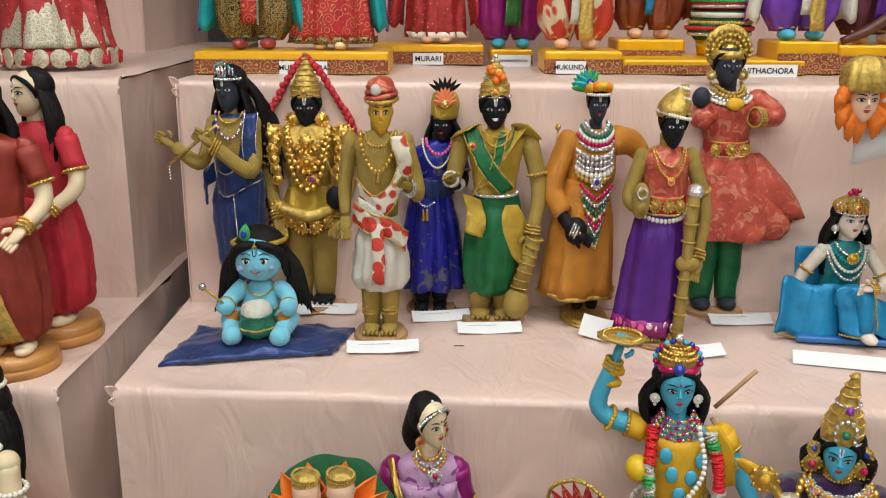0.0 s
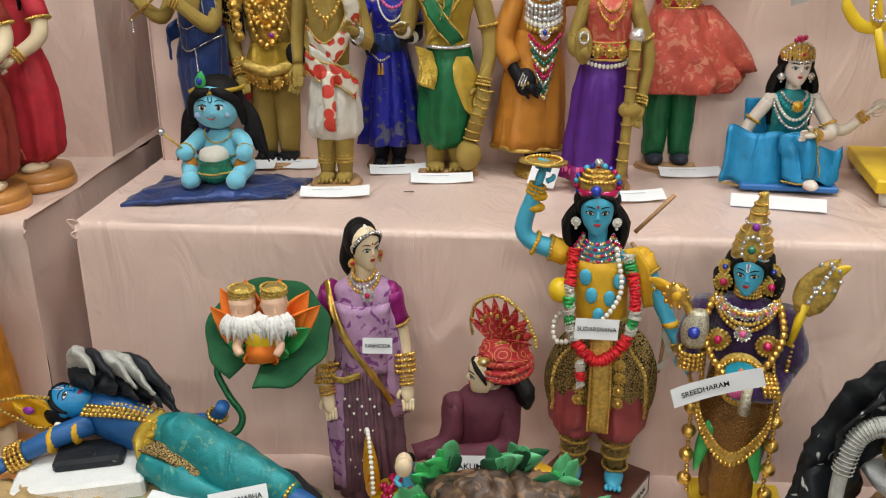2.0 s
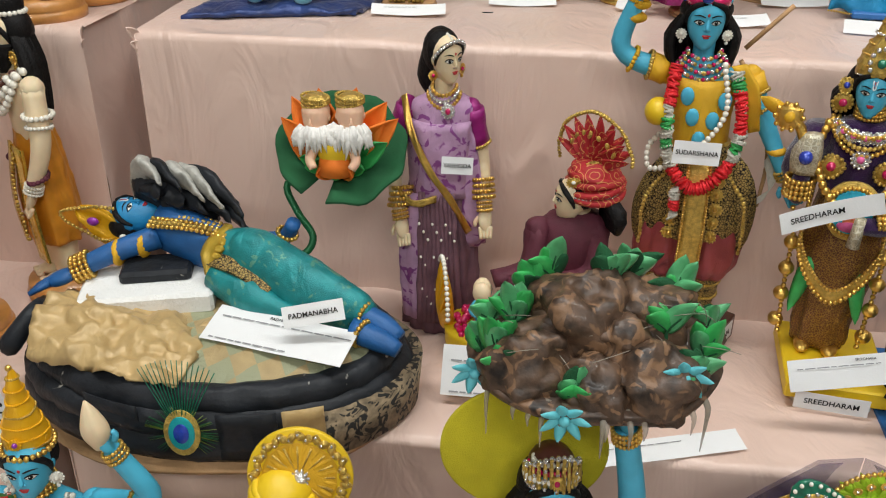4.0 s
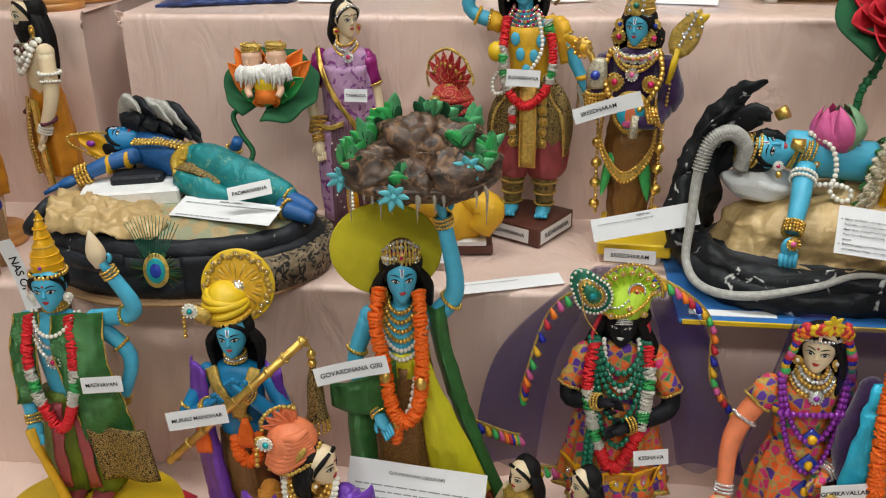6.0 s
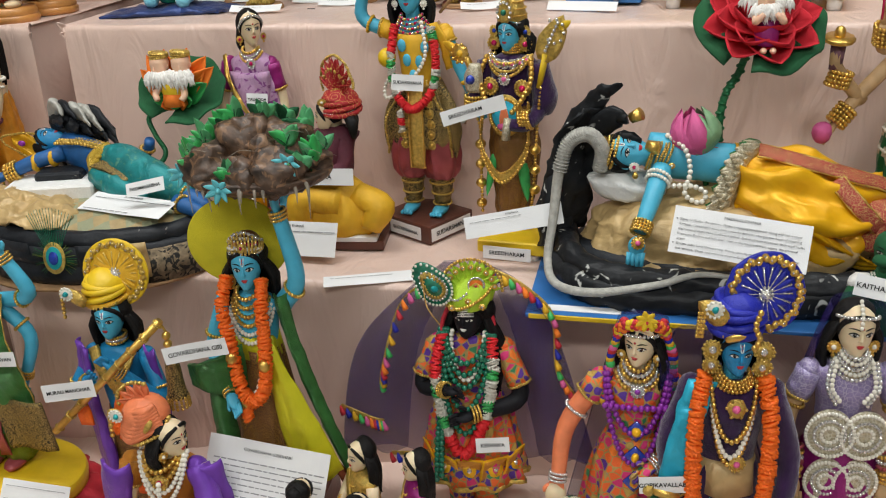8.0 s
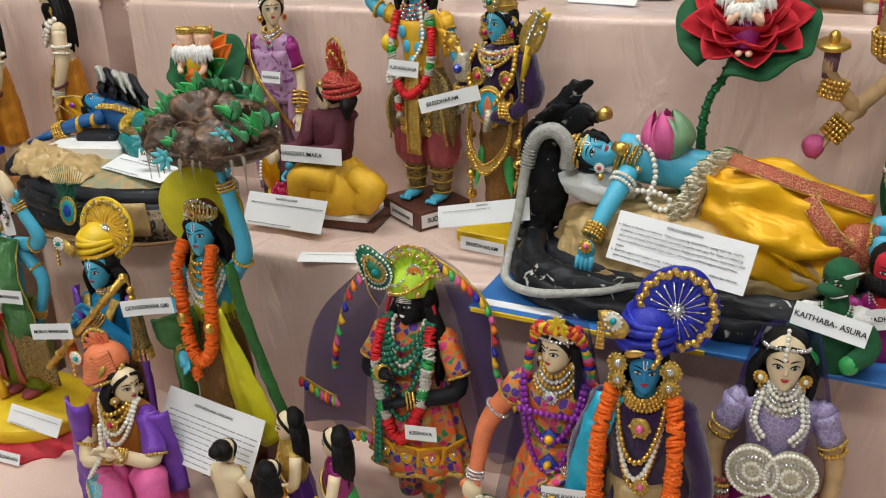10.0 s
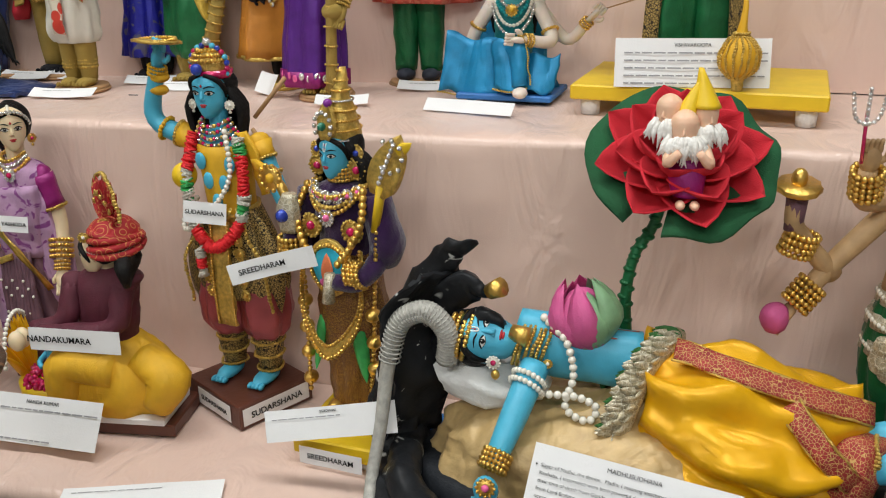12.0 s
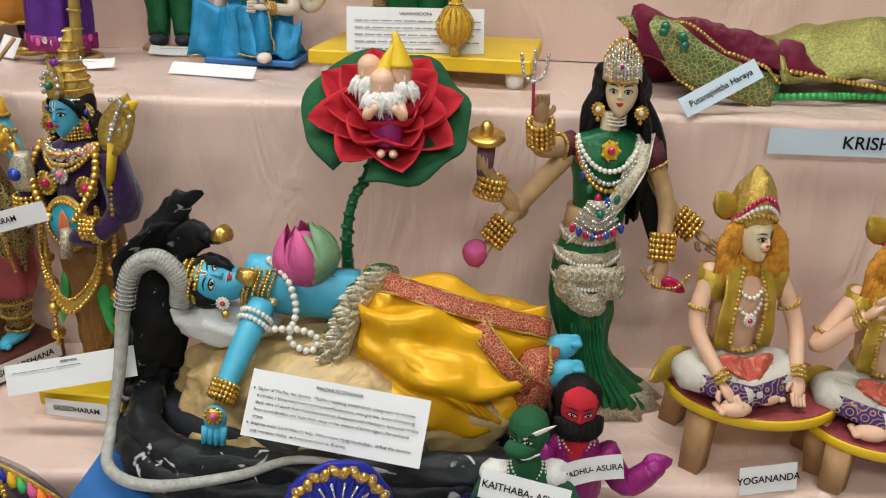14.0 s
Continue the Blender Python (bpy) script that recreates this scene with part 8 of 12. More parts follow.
def long_bed():
    bd = thing("blue_board", 0.72, 0.775, STEP_C, "flat blue board with yellow edge under the serpent", "board", turn=-3)
    g = Mesh()
    g.box((0, -1.0, 0.3), (51, 30, 0.6), "bluecard", 0, 0, 0.1)
    part("panel", g, bd)
    g = Mesh()
    g.box((-10, -16.1, 0.3), (30, 0.3, 0.62), "yellow", 0, 0, 0.05)
    part("edge_strip", g, bd, "yellow edge strip")
    g = Mesh()
    g.box((-18.5, -14.0, 0.66), (11, 1.6, 0.08), "paper", 0, 0, 0)
    part("paper_strip", g, bd, "white paper strip")
    s = thing("serpent_boat", 0.715, 0.795, STEP_C + 0.006, "black moulded serpent boat with grey rim and raised hood", "serpent bed")
    for k, (y, z, r, x0, x1) in enumerate(((-12.6, 1.9, 2.0, -20, 23), (-12.0, 3.9, 1.8, -19, 23))):
        g = Mesh()
        g.tube([(x0 - 2.5, 3, z + 1), (x0 - 1.0, y * 0.55, z + 0.4), (x0 + 5, y - 0.4 + 0.3 * k, z - 0.3), (2, y - 1.2, z - 0.5), (x1 - 6, y - 0.5, z), (x1, y + 4, z + 0.8), (x1 + 1.0, 4, z + 0.8)], (r * 1.0, r, r * 1.05, r * 1.1, r, r * 0.9, r * 0.7), "snake", 24, 14)
        crumple(g, 0.55, 0.42)
        part("serpent_coil", g, s)
    g = Mesh()
    g.loft([(1, 0, 0.2, 22, 11), (1, 0, 4.5, 21, 10.5)], "tape", 40, wob=0.04)
    part("hull", g, s)
    g = Mesh()
    g.tube([(-22.5, -1, 3), (-22.8, 1, 9), (-20.8, 2, 16), (-18.6, 1.6, 22), (-16.6, 0.6, 25.4), (-14.2, -0.8, 26.6)], (2.8, 2.5, 2.5, 2.2, 1.2, 0.3), "snake", 20, 12, 0.5)
    g.tube([(-20.4, 2.8, 12), (-17.8, 1.6, 19), (-14.8, -0.2, 22.6), (-13.0, -1.4, 22.4)], (1.6, 2.0, 1.5, 0.8), "snake", 14, 6, 0.6)
    g.tube([(-19.8, 2.8, 12), (-16.6, 1.2, 17), (-13.0, -0.8, 19.4), (-10.8, -2.0, 19.0)], (1.6, 1.8, 1.4, 0.8), "snake", 14, 6, 0.6)
    g.petal((-20.6, 1.2, 14), (-24.6, -1.4, 6.5), 4.6, "snake", 0.3, 0.6)
    g.sheet(lambda u, v: (-23.6 + 4.6 * u + 3.4 * v * v + 1.2 * math.sin(6 * v), -1.5 + 4 * u - 1.5 * v, 5 + 18.5 * v), 8, 20, "snake", 0.35)
    crumple(g, 0.7, 0.38)
    part("hood", g, s, "black moulded hood with small heads")
    for c, d in (((-12.6, -1.8, 22.6), (-11.4, -2.4, 23.4)), ((-10.4, -2.4, 19.0), (-8.8, -3.0, 18.8))):
        g = Mesh()
        g.tube([c, d], (0.75, 0.95), "gold", 10, 1)
        part("gold_snout", g, s, "gold foil snout")
    g = Mesh()
    g.tube([(-16.6, -2.4, 15.4), (-16.4, -2.8, 18.6), (-18.4, -2.8, 20.6), (-21.0, -2.6, 19.2), (-22.2, -3.0, 15), (-22.8, -4.4, 9), (-23.4, -6.8, 3.6), (-22.0, -11.8, 2.2), (-17, -14.6, 2.4), (-9, -15.0, 4.0), (-3.0, -14.2, 5.4), (6, -14.6, 4.4)], (1.0, 1.05, 1.05, 0.95, 0.75, 0.65, 0.6, 0.6, 0.6, 0.5, 0.4, 0.2), "snakegrey", 12, 8)
    p = spline([(-16.6, -2.4, 15.4), (-16.4, -2.8, 18.6), (-18.4, -2.8, 20.6), (-21.0, -2.6, 19.2), (-22.2, -3.0, 15)], 10)
    for i in range(1, len(p) - 1):
        d = p[i + 1] - p[i - 1]
        q = Vector(d).to_track_quat("Z", "Y")
        g.tube([Vector(p[i]) + q @ Vector((1.02 * math.cos(t), 1.02 * math.sin(t), 0)) for t in np.linspace(0, 2 * math.pi, 11)], 0.09, "snakegrey", 5, 1)
    part("rim_serpent", g, s, "grey ribbed serpent along the rim")
    g = Mesh()
    g.loft([(2, -0.5, 2.0, 20.5, 10.6), (2, -0.5, 5.0, 20, 10.2), (2, -0.5, 8, 18.5, 9.4), (2.5, 0.5, 11.0, 13, 6.6), (3, 1, 12.4, 6, 3)], "foil", 110, 11, 0.025, 8, 0.0, 0.12)
    crumple(g, 0.6, 0.33)
    crumple(g, 0.25, 0.9)
    part("crumpled_cushion", g, s, "crumpled beige paper cushion")
    g = Mesh()
    g.ball((-12.4, 0.4, 12.4), (5.4, 4.2, 2.2), "foam", 18, 12, Euler((0, radians(8), radians(10))), wob=0.35)
    part("cotton_pillow", g, s, "white cotton wool pillow")

    # origin of the doll: middle of the bed
    b = Mesh()
    b.tube([(-10.4, 0.2, 18.4), (-6.4, 0, 17.4), (-2.6, -0.2, 16.8), (1.2, -0.2, 16.4)], (2.4, 3.2, 2.8, 2.9), "sky", 18, 6, 0.8)
    h = V(-13.0, -1.2, 18.2)
    lying_head(b, h, 2.6, "sky", 0.95, tilak="eyew", full=1.05)
    b.loft([(-15.8, -0.6, 16.2, 1.0, 1.4), (-15.6, -0.6, 18.4, 1.5, 2.0), (-14.9, -0.6, 20.0, 1.0, 1.6)], "zari", 18, 7, 0.05)
    for k in range(4):
        ring(b, h + V(-1.7 - 0.6 * k, 0, 0.1), (-1, 0, 0.25), 2.3 - 0.12 * k, 0.28, "gold")
    b.medal(h + V(1.0, -2.2, -1.4), 0.62, "pearl", "ruby")
    b.ball(h + V(1.2, -2.3, -2.6), (0.42, 0.42, 0.5), "gold", 10, 8)
    for k in range(6):
        b.beads([(-10.4 + 0.5 * k, -2.2, 16.2), (-10.0 + 0.5 * k, -2.9, 18.0), (-9.4 + 0.5 * k, -1.8, 19.6), (-9.2 + 0.5 * k, 0.8, 19.9)], 0.2, "zari" if k % 2 else "gold", 1.7, 4)
    b.medal((-7.0, -3.2, 17.0), 0.42, "gold", "pearl")
    b.band([(-7, -1.4, 20.0), (-3, -0.8, 19.4), (1, -0.4, 19.0)], (0.2, 1.2, 0.4), "redbro", 0.25)
    b.tube([(-8.2, -2.6, 16.4), (-9.7, -7.0, 13.2), (-11.1, -10.0, 10.0)], (1.4, 1.25, 0.95), "sky", 14, 6)
    for k in range(2):
        ring(b, (-8.6 - 0.25 * k, -3.8 - 0.6 * k, 15.6 - 0.5 * k), (-0.35, -0.7, -0.6), 1.55, 0.3, "pearl")
    for k in range(4):
        ring(b, (-10.7 - 0.14 * k, -9.2 - 0.3 * k, 10.9 - 0.32 * k), (-0.3, -0.7, -0.7), 1.2, 0.27, "gold")
    b.ball((-11.5, -11.2, 8.4), (1.15, 0.8, 1.4), "sky", 12, 8)
    b.medal((-11.4, -12.0, 9.2), 0.8, "gold", "pinkbead", (0, -1, 0.2))
    for k in range(4):
        b.tube([(-12.4 + 0.55 * k, -11.4, 7.6), (-12.6 + 0.6 * k, -11.9, 5.8)], (0.42, 0.28), "sky", 7, 2)
    b.beads([(-7.6, -1.0, 20.6), (-5.4, -3.2, 19.4), (-4.6, -4.0, 16.4), (-5.2, -4.8, 13.6), (-3.2, -5.0, 12.4), (-2.4, -4.6, 13.6), (-4.2, -4.6, 14.6), (-7.4, -4.6, 14.6)], 0.4, "pearl", 1.8)
    # ruffled belt and skirt
    fr = spline([(-0.4, -5.0, 11.2), (0.6, -4.6, 14.4), (1.8, -3.0, 17.2), (3.8, -0.4, 18.6), (4.6, 2.4, 18.0)], 14)
    b.tube(fr, 0.9, "crystalnet", 10, 1)
    for i in range(len(fr) - 1):
        for k in (-1, 0, 1):
            t = fr[i] + V(-1.2 + 1.1 * math.sin(i * 1.9 + k), -0.9 + 0.5 * k, 0.5 + 0.9 * math.cos(i * 1.9 + k))
            b.petal(fr[i] + V(0.5, 0, 0), t, 1.3, ("crystalnet", "greengold", "crystalnet")[k], 0.35, 0.14)
    rows = []
    for u in np.linspace(0, 1, 40):
        x = 1.6 + 19.4 * u
        zt = 18.6 - 4.4 * u + 1.0 * math.sin(math.pi * u)
        zb = 12.6 - 7.4 * math.sin(math.pi * min(1, 0.15 + u * 0.72)) - 1.4 * u
        yf = -5.6 - 4.4 * math.sin(math.pi * u ** 0.8)
        yb = 4.4 - 1.6 * u
        ring_ = []
        for j in range(84):
            t = 2 * math.pi * j / 84
            ct, st = math.cos(t), math.sin(t)
            y = (yf + yb) / 2 + (yb - yf) / 2 * ct
            z = (zt + zb) / 2 + (zt - zb) / 2 * st - 0.18 * (y - (yf + yb) / 2) * -1
            w = 1.7 * noise.noise(Vector((x * 0.14, t * 2.8 + 0.08 * x, 1.0))) + 0.7 * math.sin(8 * t + 0.3 * x + 2 * math.sin(0.25 * x)) * min(1, 0.3 + u * 2)
            ring_.append((x + 0.4 * math.sin(3 * t), y + w * ct, z + w * st))
        rows.append(ring_)
    b.rings(rows, "mustard")
    for i in range(9):
        a = -2.4 + 0.42 * i
        b.tube([(3.0, -4.6 + 0.4 * i * 0.5, 15.8 - 0.8 * i * 0.5), (8 + i, -8.8 + 0.3 * i, 12.6 - 0.9 * i), (13 + 1.0 * i, -9.8 + 0.3 * i, 8.6 - 0.5 * i)], (0.5, 0.8, 0.2), "mustard", 8, 6)
    sash(b, [(4.2, -2.6, 19.2), (9, -4.2, 18.4), (15, -4.8, 16.8), (21, -3.6, 14.8)], (0.4, 1.9, 1.1), "sashred", "zari", 0.3)
    sash(b, [(13.5, -5.8, 16.2), (16, -8.0, 13.6), (18.4, -8.4, 11.2), (20.4, -7.0, 9.4)], (1.5, 0.3, 1.2), "sashred", "zari", 0.3)
    b.loft([(18.6, -5.2, 7.4, 2.3, 3.2), (19.2, -5.0, 10.4, 2.5, 3.2), (20.0, -4.0, 13.4, 2.0, 2.6)], "sashred", 28, 7, 0.05)
    for k in range(5):
        ring(b, (20.6 + 0.12 * k, -5.6, 9.4 + 0.7 * k), (1, -0.2, 0.1), 1.5, 0.2, "zari")
    for k in (0, 1):
        b.ball((22.0, -6.2 + 2.4 * k, 11.2 + 1.6 * k), (2.2, 1.2, 1.4), "sky", 12, 8, Euler((0, radians(-20), 0)))
        for j in range(4):
            b.ball((23.6, -7.0 + 2.4 * k + 0.5 * j, 12.0 + 1.6 * k), (0.7, 0.35, 0.4), "sky", 7, 5)
    b.ball((22.8, -7.4, 9.2), 1.1, "crystal", 12, 8)
    doll(b, "reclining_doll", 0.715, 0.795, STEP_C, "sky blue doll lying in mustard silk skirt with pearl necklace")
    # paper caption
    cp = card((0.721, 0.636, 0.866), 0.164, 0.060, "MADHUSUDHANA", 58, -9, 5, 0.0052, dz=0.0225, label="white paper caption standing on the serpent bed", name="caption_paper", bars=0)
    lines = ("Slayer of Madhu, the demon.  Madhu ( meaning attachment)  along with his brother", "Kaithaba, ( bitterness) were both powerful demons, who got the  boon of choosing",
             "their time of death from Goddess Lakshmi. Endowed with this boon, both steal Vedas", "from Lord Brahma and hide them deep in the waters of Ksira sagara, the primeval", "ocean",
             "Brahma seeks Lord Vishnu's help. Vishnu dons Hyagriva avathar,  defeat the demons", "and retrieves Vedas  and restores them to Brahma")
    for i, ln in enumerate(lines):
        t = new("lettering", lettering(ln, 0.0043))
        t.parent = cp
        wd = t.dimensions.x
        t.location = (-0.074 + max(v.co.x for v in t.data.vertices), 0.0135 - 0.0062 * i, 0.0016)
    for i in (0, 5):
        g = Mesh(1.0)
        g.disc((-0.0775, 0.0135 - 0.0062 * i, 0.0016), 0.0008, 0.0003, "ink", (0, 0, 1), 10)
        part("bullet", g, cp)


def pink_bud():
    o = thing("lotus_bud", 0, 0, 0, "pink and green artificial lotus bud on a green stem", "artificial flower")
    o.matrix_basis = pose(0.684, 0.792, 0.918, 0, -12, 0)
    b = Mesh()
    b.ball((0, 0, 3.8), (2.2, 2.1, 2.8), "pinkcloth", 16, 12)
    part("core", b, o)
    for i in range(12):
        a = 2 * math.pi * i / 12
        m = "sage" if math.cos(a) > 0.3 else "pinkcloth"
        b = Mesh()
        b.petal((0.9 * math.cos(a), 0.9 * math.sin(a), 0.6), (1.4 * math.cos(a), 1.4 * math.sin(a), 7.2 + 0.5 * math.sin(i * 3)), 3.2, m, -0.3, 0.16, side=(-math.sin(a), math.cos(a), 0), bend=0.28)
        part("petal", b, o)
    b = Mesh()
    b.petal((1.4, -1.2, 0.6), (3.4, -2.2, -2.6), 2.0, "sage", 0.2, 0.2)
    part("sepal", b, o)
    b = Mesh()
    b.tube([(0, 0, 1.2), (0.4, 0.6, -3.5), (0.6, 2.0, -9.0), (0.6, 5.0, -14.0)], 0.4, "green", 8, 4)
    part("stem", b, o)


def red_lotus():
    o = thing("lotus_ornament", 0.754, 0.838, 0.888, "red felt lotus on green leaf and stem with bearded doll heads", "lotus ornament")
    ax = (0.05, -0.62, 0.78)
    b = Mesh()
    lotus_leaf(b, (0, 1.0, 20.0), 8.6, ax, cup=0.06)
    part("leaf", b, o, "dark green felt leaf pad")
    q = Vector(ax).normalized().to_track_quat("Z", "Y")
    for ringn, (n, L, w, up, st) in enumerate(((8, 8.0, 6.2, 1.6, 10), (7, 6.2, 5.4, 3.0, 34), (6, 4.2, 4.2, 4.2, 5))):
        for i in range(n):
            a = radians(st + 360 * i / n)
            d = Vector((math.cos(a), math.sin(a), 0))
            p0 = Vector((0, 0.4, 20.2)) + q @ (d * 0.8 + Vector((0, 0, 0.6 + 0.5 * ringn)))
            p1 = Vector((0, 0.4, 20.2)) + q @ (d * L + Vector((0, 0, up)))
            b = Mesh()
            b.petal(p0, p1, w, "redfelt", -0.32, 0.2, side=tuple(q @ Vector((-math.sin(a), math.cos(a), 0))), bend=0.10)
            part("petal", b, o)
    b = Mesh()
    b.loft([(0.4, -3.6, 18.4, 1.3, 1.1), (0.3, -3.2, 20, 1.6, 1.3), (0.2, -2.8, 22, 1.4, 1.2)], "magenta", 16)
    b.loft([(0.2, -3.0, 21.2, 1.3, 1.1), (0.1, -3.0, 23, 1.3, 1.1)], "peach", 16)
    for s in (-1, 1):
        b.tube([(0.2 + 1.2 * s, -3.4, 22.8), (0.2 + 1.7 * s, -5.0, 21.6), (0.2 + 0.8 * s, -5.4, 22.6)], (0.55, 0.5, 0.35), "peach", 8, 4)
        b.ball((0.4 + 0.6 * s, -5.0, 17.9), (0.45, 0.8, 0.4), "peach", 8, 6)
    bearded_head(b, (-1.5, -2.0, 25.4), 1.35, None, -28)
    bearded_head(b, (1.5, -2.0, 25.0), 1.35, "yellow", 24)
    bearded_head(b, (-0.2, -3.2, 24.2), 1.45, None, -4)
    b.loft([(-0.2, -2.6, 25.2, 0.9, 0.8), (0.3, -2.2, 26.6, 0.6, 0.5), (0.8, -1.8, 28.0, 0.1, 0.1)], "yellow", 14)
    part("bearded_figure", b, o, "small bearded doll with yellow caps")
    b = Mesh()
    pts = [(-0.4, 1.6, 19.6), (-2.0, 1.0, 14), (-3.6, 0.6, 11), (-4.2, 0, 7), (-4.0, -0.4, 2.5), (-3.8, -0.6, 0)]
    b.tube(pts, (0.5, 0.5, 0.5, 0.55, 0.7, 0.8), "green", 10, 6)
    p = spline(pts, 12)
    for i in range(0, len(p), 2):
        b.ball(p[i] + V(0.2 * math.sin(i * 1.7), 0.2 * math.cos(i * 1.7), 0), (0.62, 0.62, 0.35), "green", 8, 5)
    part("stem", b, o, "stem wound in green tape")


def four_arm_lady():
    b = Mesh()
    b.loft([(1.4, 0, 0, 7.8, 4.8), (0.8, 0, 2.0, 7.0, 4.5), (-0.6, 0, 7, 3.8, 3.0), (-1.6, 0, 13, 4.8, 3.4), (-1.8, 0, 19, 4.6, 3.2), (-1.4, 0, 23.5, 3.3, 2.5)], "green", 60, 10, (0.09, 0.03), 6)
    b.loft([(1.4, 0, 0.0, 8.1, 5.1), (0.8, 0, 2.4, 7.0, 4.7)], "crystalnet", 60, 10, 0.09, 3)
    for i in range(9):
        b.tube([(-3.4 + 0.5 * i, -3.0, 12), (-3.0 + 0.6 * i, -3.4, 7), (-4.2 + 1.2 * i, -4.6, 2)], (0.25, 0.45, 0.7), "green", 8, 5)
    for k, (z, w) in enumerate(((23.0, 4.0), (20.6, 4.8), (17.8, 5.0))):
        b.loft([(-1.6, 0, z - 1.4, w * 1.04, w * 0.76), (-1.6, 0, z, w, w * 0.72)], "crystalnet", 40, 9, 0.03)
        necklace(b, (-1.6, 0.6, z - 0.4), w * 1.02, w * 0.86, 0.9, 0.3, "pearl", 1.8)
    for i in range(9):
        x = -5.4 + 1.05 * i
        for z, r in ((18.2, 1.0), (16.6 - 2.0 * math.sin(math.pi * i / 8) * (i < 6), 1.3)):
            b.disc((x, -3.2 - 0.5 * math.sin(math.pi * i / 8), z), r, 0.25, "crystalnet", (0.12 * (x + 1.2), -1, 0.1), 16, 9, 0.12)
            ring(b, (x, -3.4 - 0.5 * math.sin(math.pi * i / 8), z), (0.12 * (x + 1.2), -1, 0.1), r * 0.5, 0.14, "crystalnet")
    b.v = [(-1.6 + (p + 1.6) * (0.8 if r > 8 else 0.8 + 0.2 * (1 - r / 8)), q, r) for p, q, r in b.v]
    torso(b, "green", -0.6, 0, 23, 33.4, 4.6, 3.0, 2.3, "cream", 1.15, 36, 0.4)
    b.loft([(-1.4, -0.2, 22.8, 3.3, 2.4), (-1.2, -0.2, 25.4, 3.2, 2.4)], "woodskin", 26)
    sash(b, [(3.4, -1.0, 33.6), (2.2, -2.9, 29.6), (-0.6, -3.2, 25), (-3.2, -2.4, 22)], (2.6, 0, 0.8), "crystalnet", "pearl", 0.3)
    for s, pts in ((-1, [(-4.4, 0, 32.4), (-8.2, -2.0, 32.4), (-8.6, -3.2, 35.6)]), (-1, [(-4.2, 0.4, 31.6), (-10.0, -1.4, 25.8), (-13.4, -2.4, 21.6)]), (1, [(4.4, 0, 32.4), (7.0, -1.0, 26.0), (6.6, -3.2, 20.2)]), (1, [(4.2, 0.6, 31.4), (8.2, 0.6, 24.6), (11.0, -0.8, 22.6)])):
        arm(b, pts, "woodskin", (1.35, 1.15, 0.95), "maroon" if pts[1][2] > 25.9 else None, 0.22, None, True, False)
        e, w = V(*pts[1]), V(*pts[2])
        d = (w - e) / np.linalg.norm(w - e)
        for k in range(5):
            ring(b, w - d * (0.2 + 0.62 * k), d, 1.35, 0.34, "gold")
    b.tube([(-9.8, -1.4, 24.6), (-14.2, -2.6, 29.6), (-14.4, -2.6, 32.6)], (1.0, 0.9, 0.9), "woodskin", 10, 4)
    b.loft([(-14.4, -2.6, 29.4, 0.9, 0.9), (-14.4, -2.6, 32.8, 1.0, 1.0)], "plum", 12)
    for k in range(4):
        ring(b, (-14.0 + 0.2 * k, -2.6, 27.2 + 0.6 * k), (0.2, 0, 1), 1.5, 0.34, "gold")
    b.disc((-14.4, -2.6, 33.6), 2.0, 0.6, "gold", (0, -0.2, 1), 22, 10, 0.1)
    b.ball((-14.4, -2.6, 34.4), (0.8, 0.8, 1.0), "gold", 10, 8)
    b.ball((-15.2, -3.0, 20.4), (1.5, 1.4, 1.6), "pinkcloth", 12, 10)
    b.tube([(-9.6, -4.2, 36.4), (-9.8, -4.4, 41)], 0.18, "ruby", 6, 1)
    b.beads([(-11.2, -4.6, 42.6), (-10.8, -4.6, 40.6), (-9.8, -4.6, 40.0), (-8.8, -4.6, 40.6), (-8.4, -4.6, 42.6)], 0.22, "crystal")
    b.beads([(-9.8, -4.6, 40), (-9.8, -4.6, 43)], 0.22, "crystal")
    b.petal((6.6, -4.6, 18.4), (9.4, -4.8, 17.0), 1.6, "ruby", 0.2, 0.3)
    b.beads([(4.0, -4.6, 19.6), (5.4, -5.0, 18.0), (8.0, -5.0, 17.6), (9.6, -4.8, 19.0)], 0.2, "gold")
    b.ball((1.0, 1.4, 38.6), (3.3, 2.2, 3.4), "hair", 18, 14, wob=0.25)
    head(b, (0.6, -0.6, 38.6), 2.15, "cream", -16, long=14.0, full=1.3, tilak="lip")
    for i in range(10):
        b.tube([(2.6, 1.4, 38), (4.4 + 0.15 * i, 1.2, 32), (4.8 + 0.3 * i, 1.0, 26 - 0.6 * i), (5.6 + 0.3 * i, 1.0, 22 - 0.7 * i)], (1.0, 1.1, 0.8, 0.1), "hair", 7, 4)
        b.tube([(-0.8, 1.4, 39), (-2.6 + 0.1 * i, 1.0, 36), (-3.4 + 0.3 * i, 0.8, 33 - 0.2 * i)], (0.9, 0.9, 0.15), "hair", 7, 4)
    tiara(b, (0.5, -0.7, 39.8), 2.25, 4.2, "crystal", "gold", -16, 15, 75)
    earrings(b, (0.6, -0.6, 38.2), 2.4, -16, "gold", 0.3, "pearl", 0.8)
    for k in range(4):
        ring(b, (0.2, -0.1, 34.8 + 0.4 * k), (0, 0, 1), 1.25, 0.15, "pearl")
    b.medal((-0.4, -2.6, 32.4), 1.0, "turmeric", "ruby", n=7)
    for d, mm in ((3.2, "pearl"), (4.6, "crystal"), (5.4, "gold")):
        necklace(b, (-0.4, -0.4, 33.4), 3.0 + 0.15 * d, 2.7, d, 0.32, mm, 1.7)
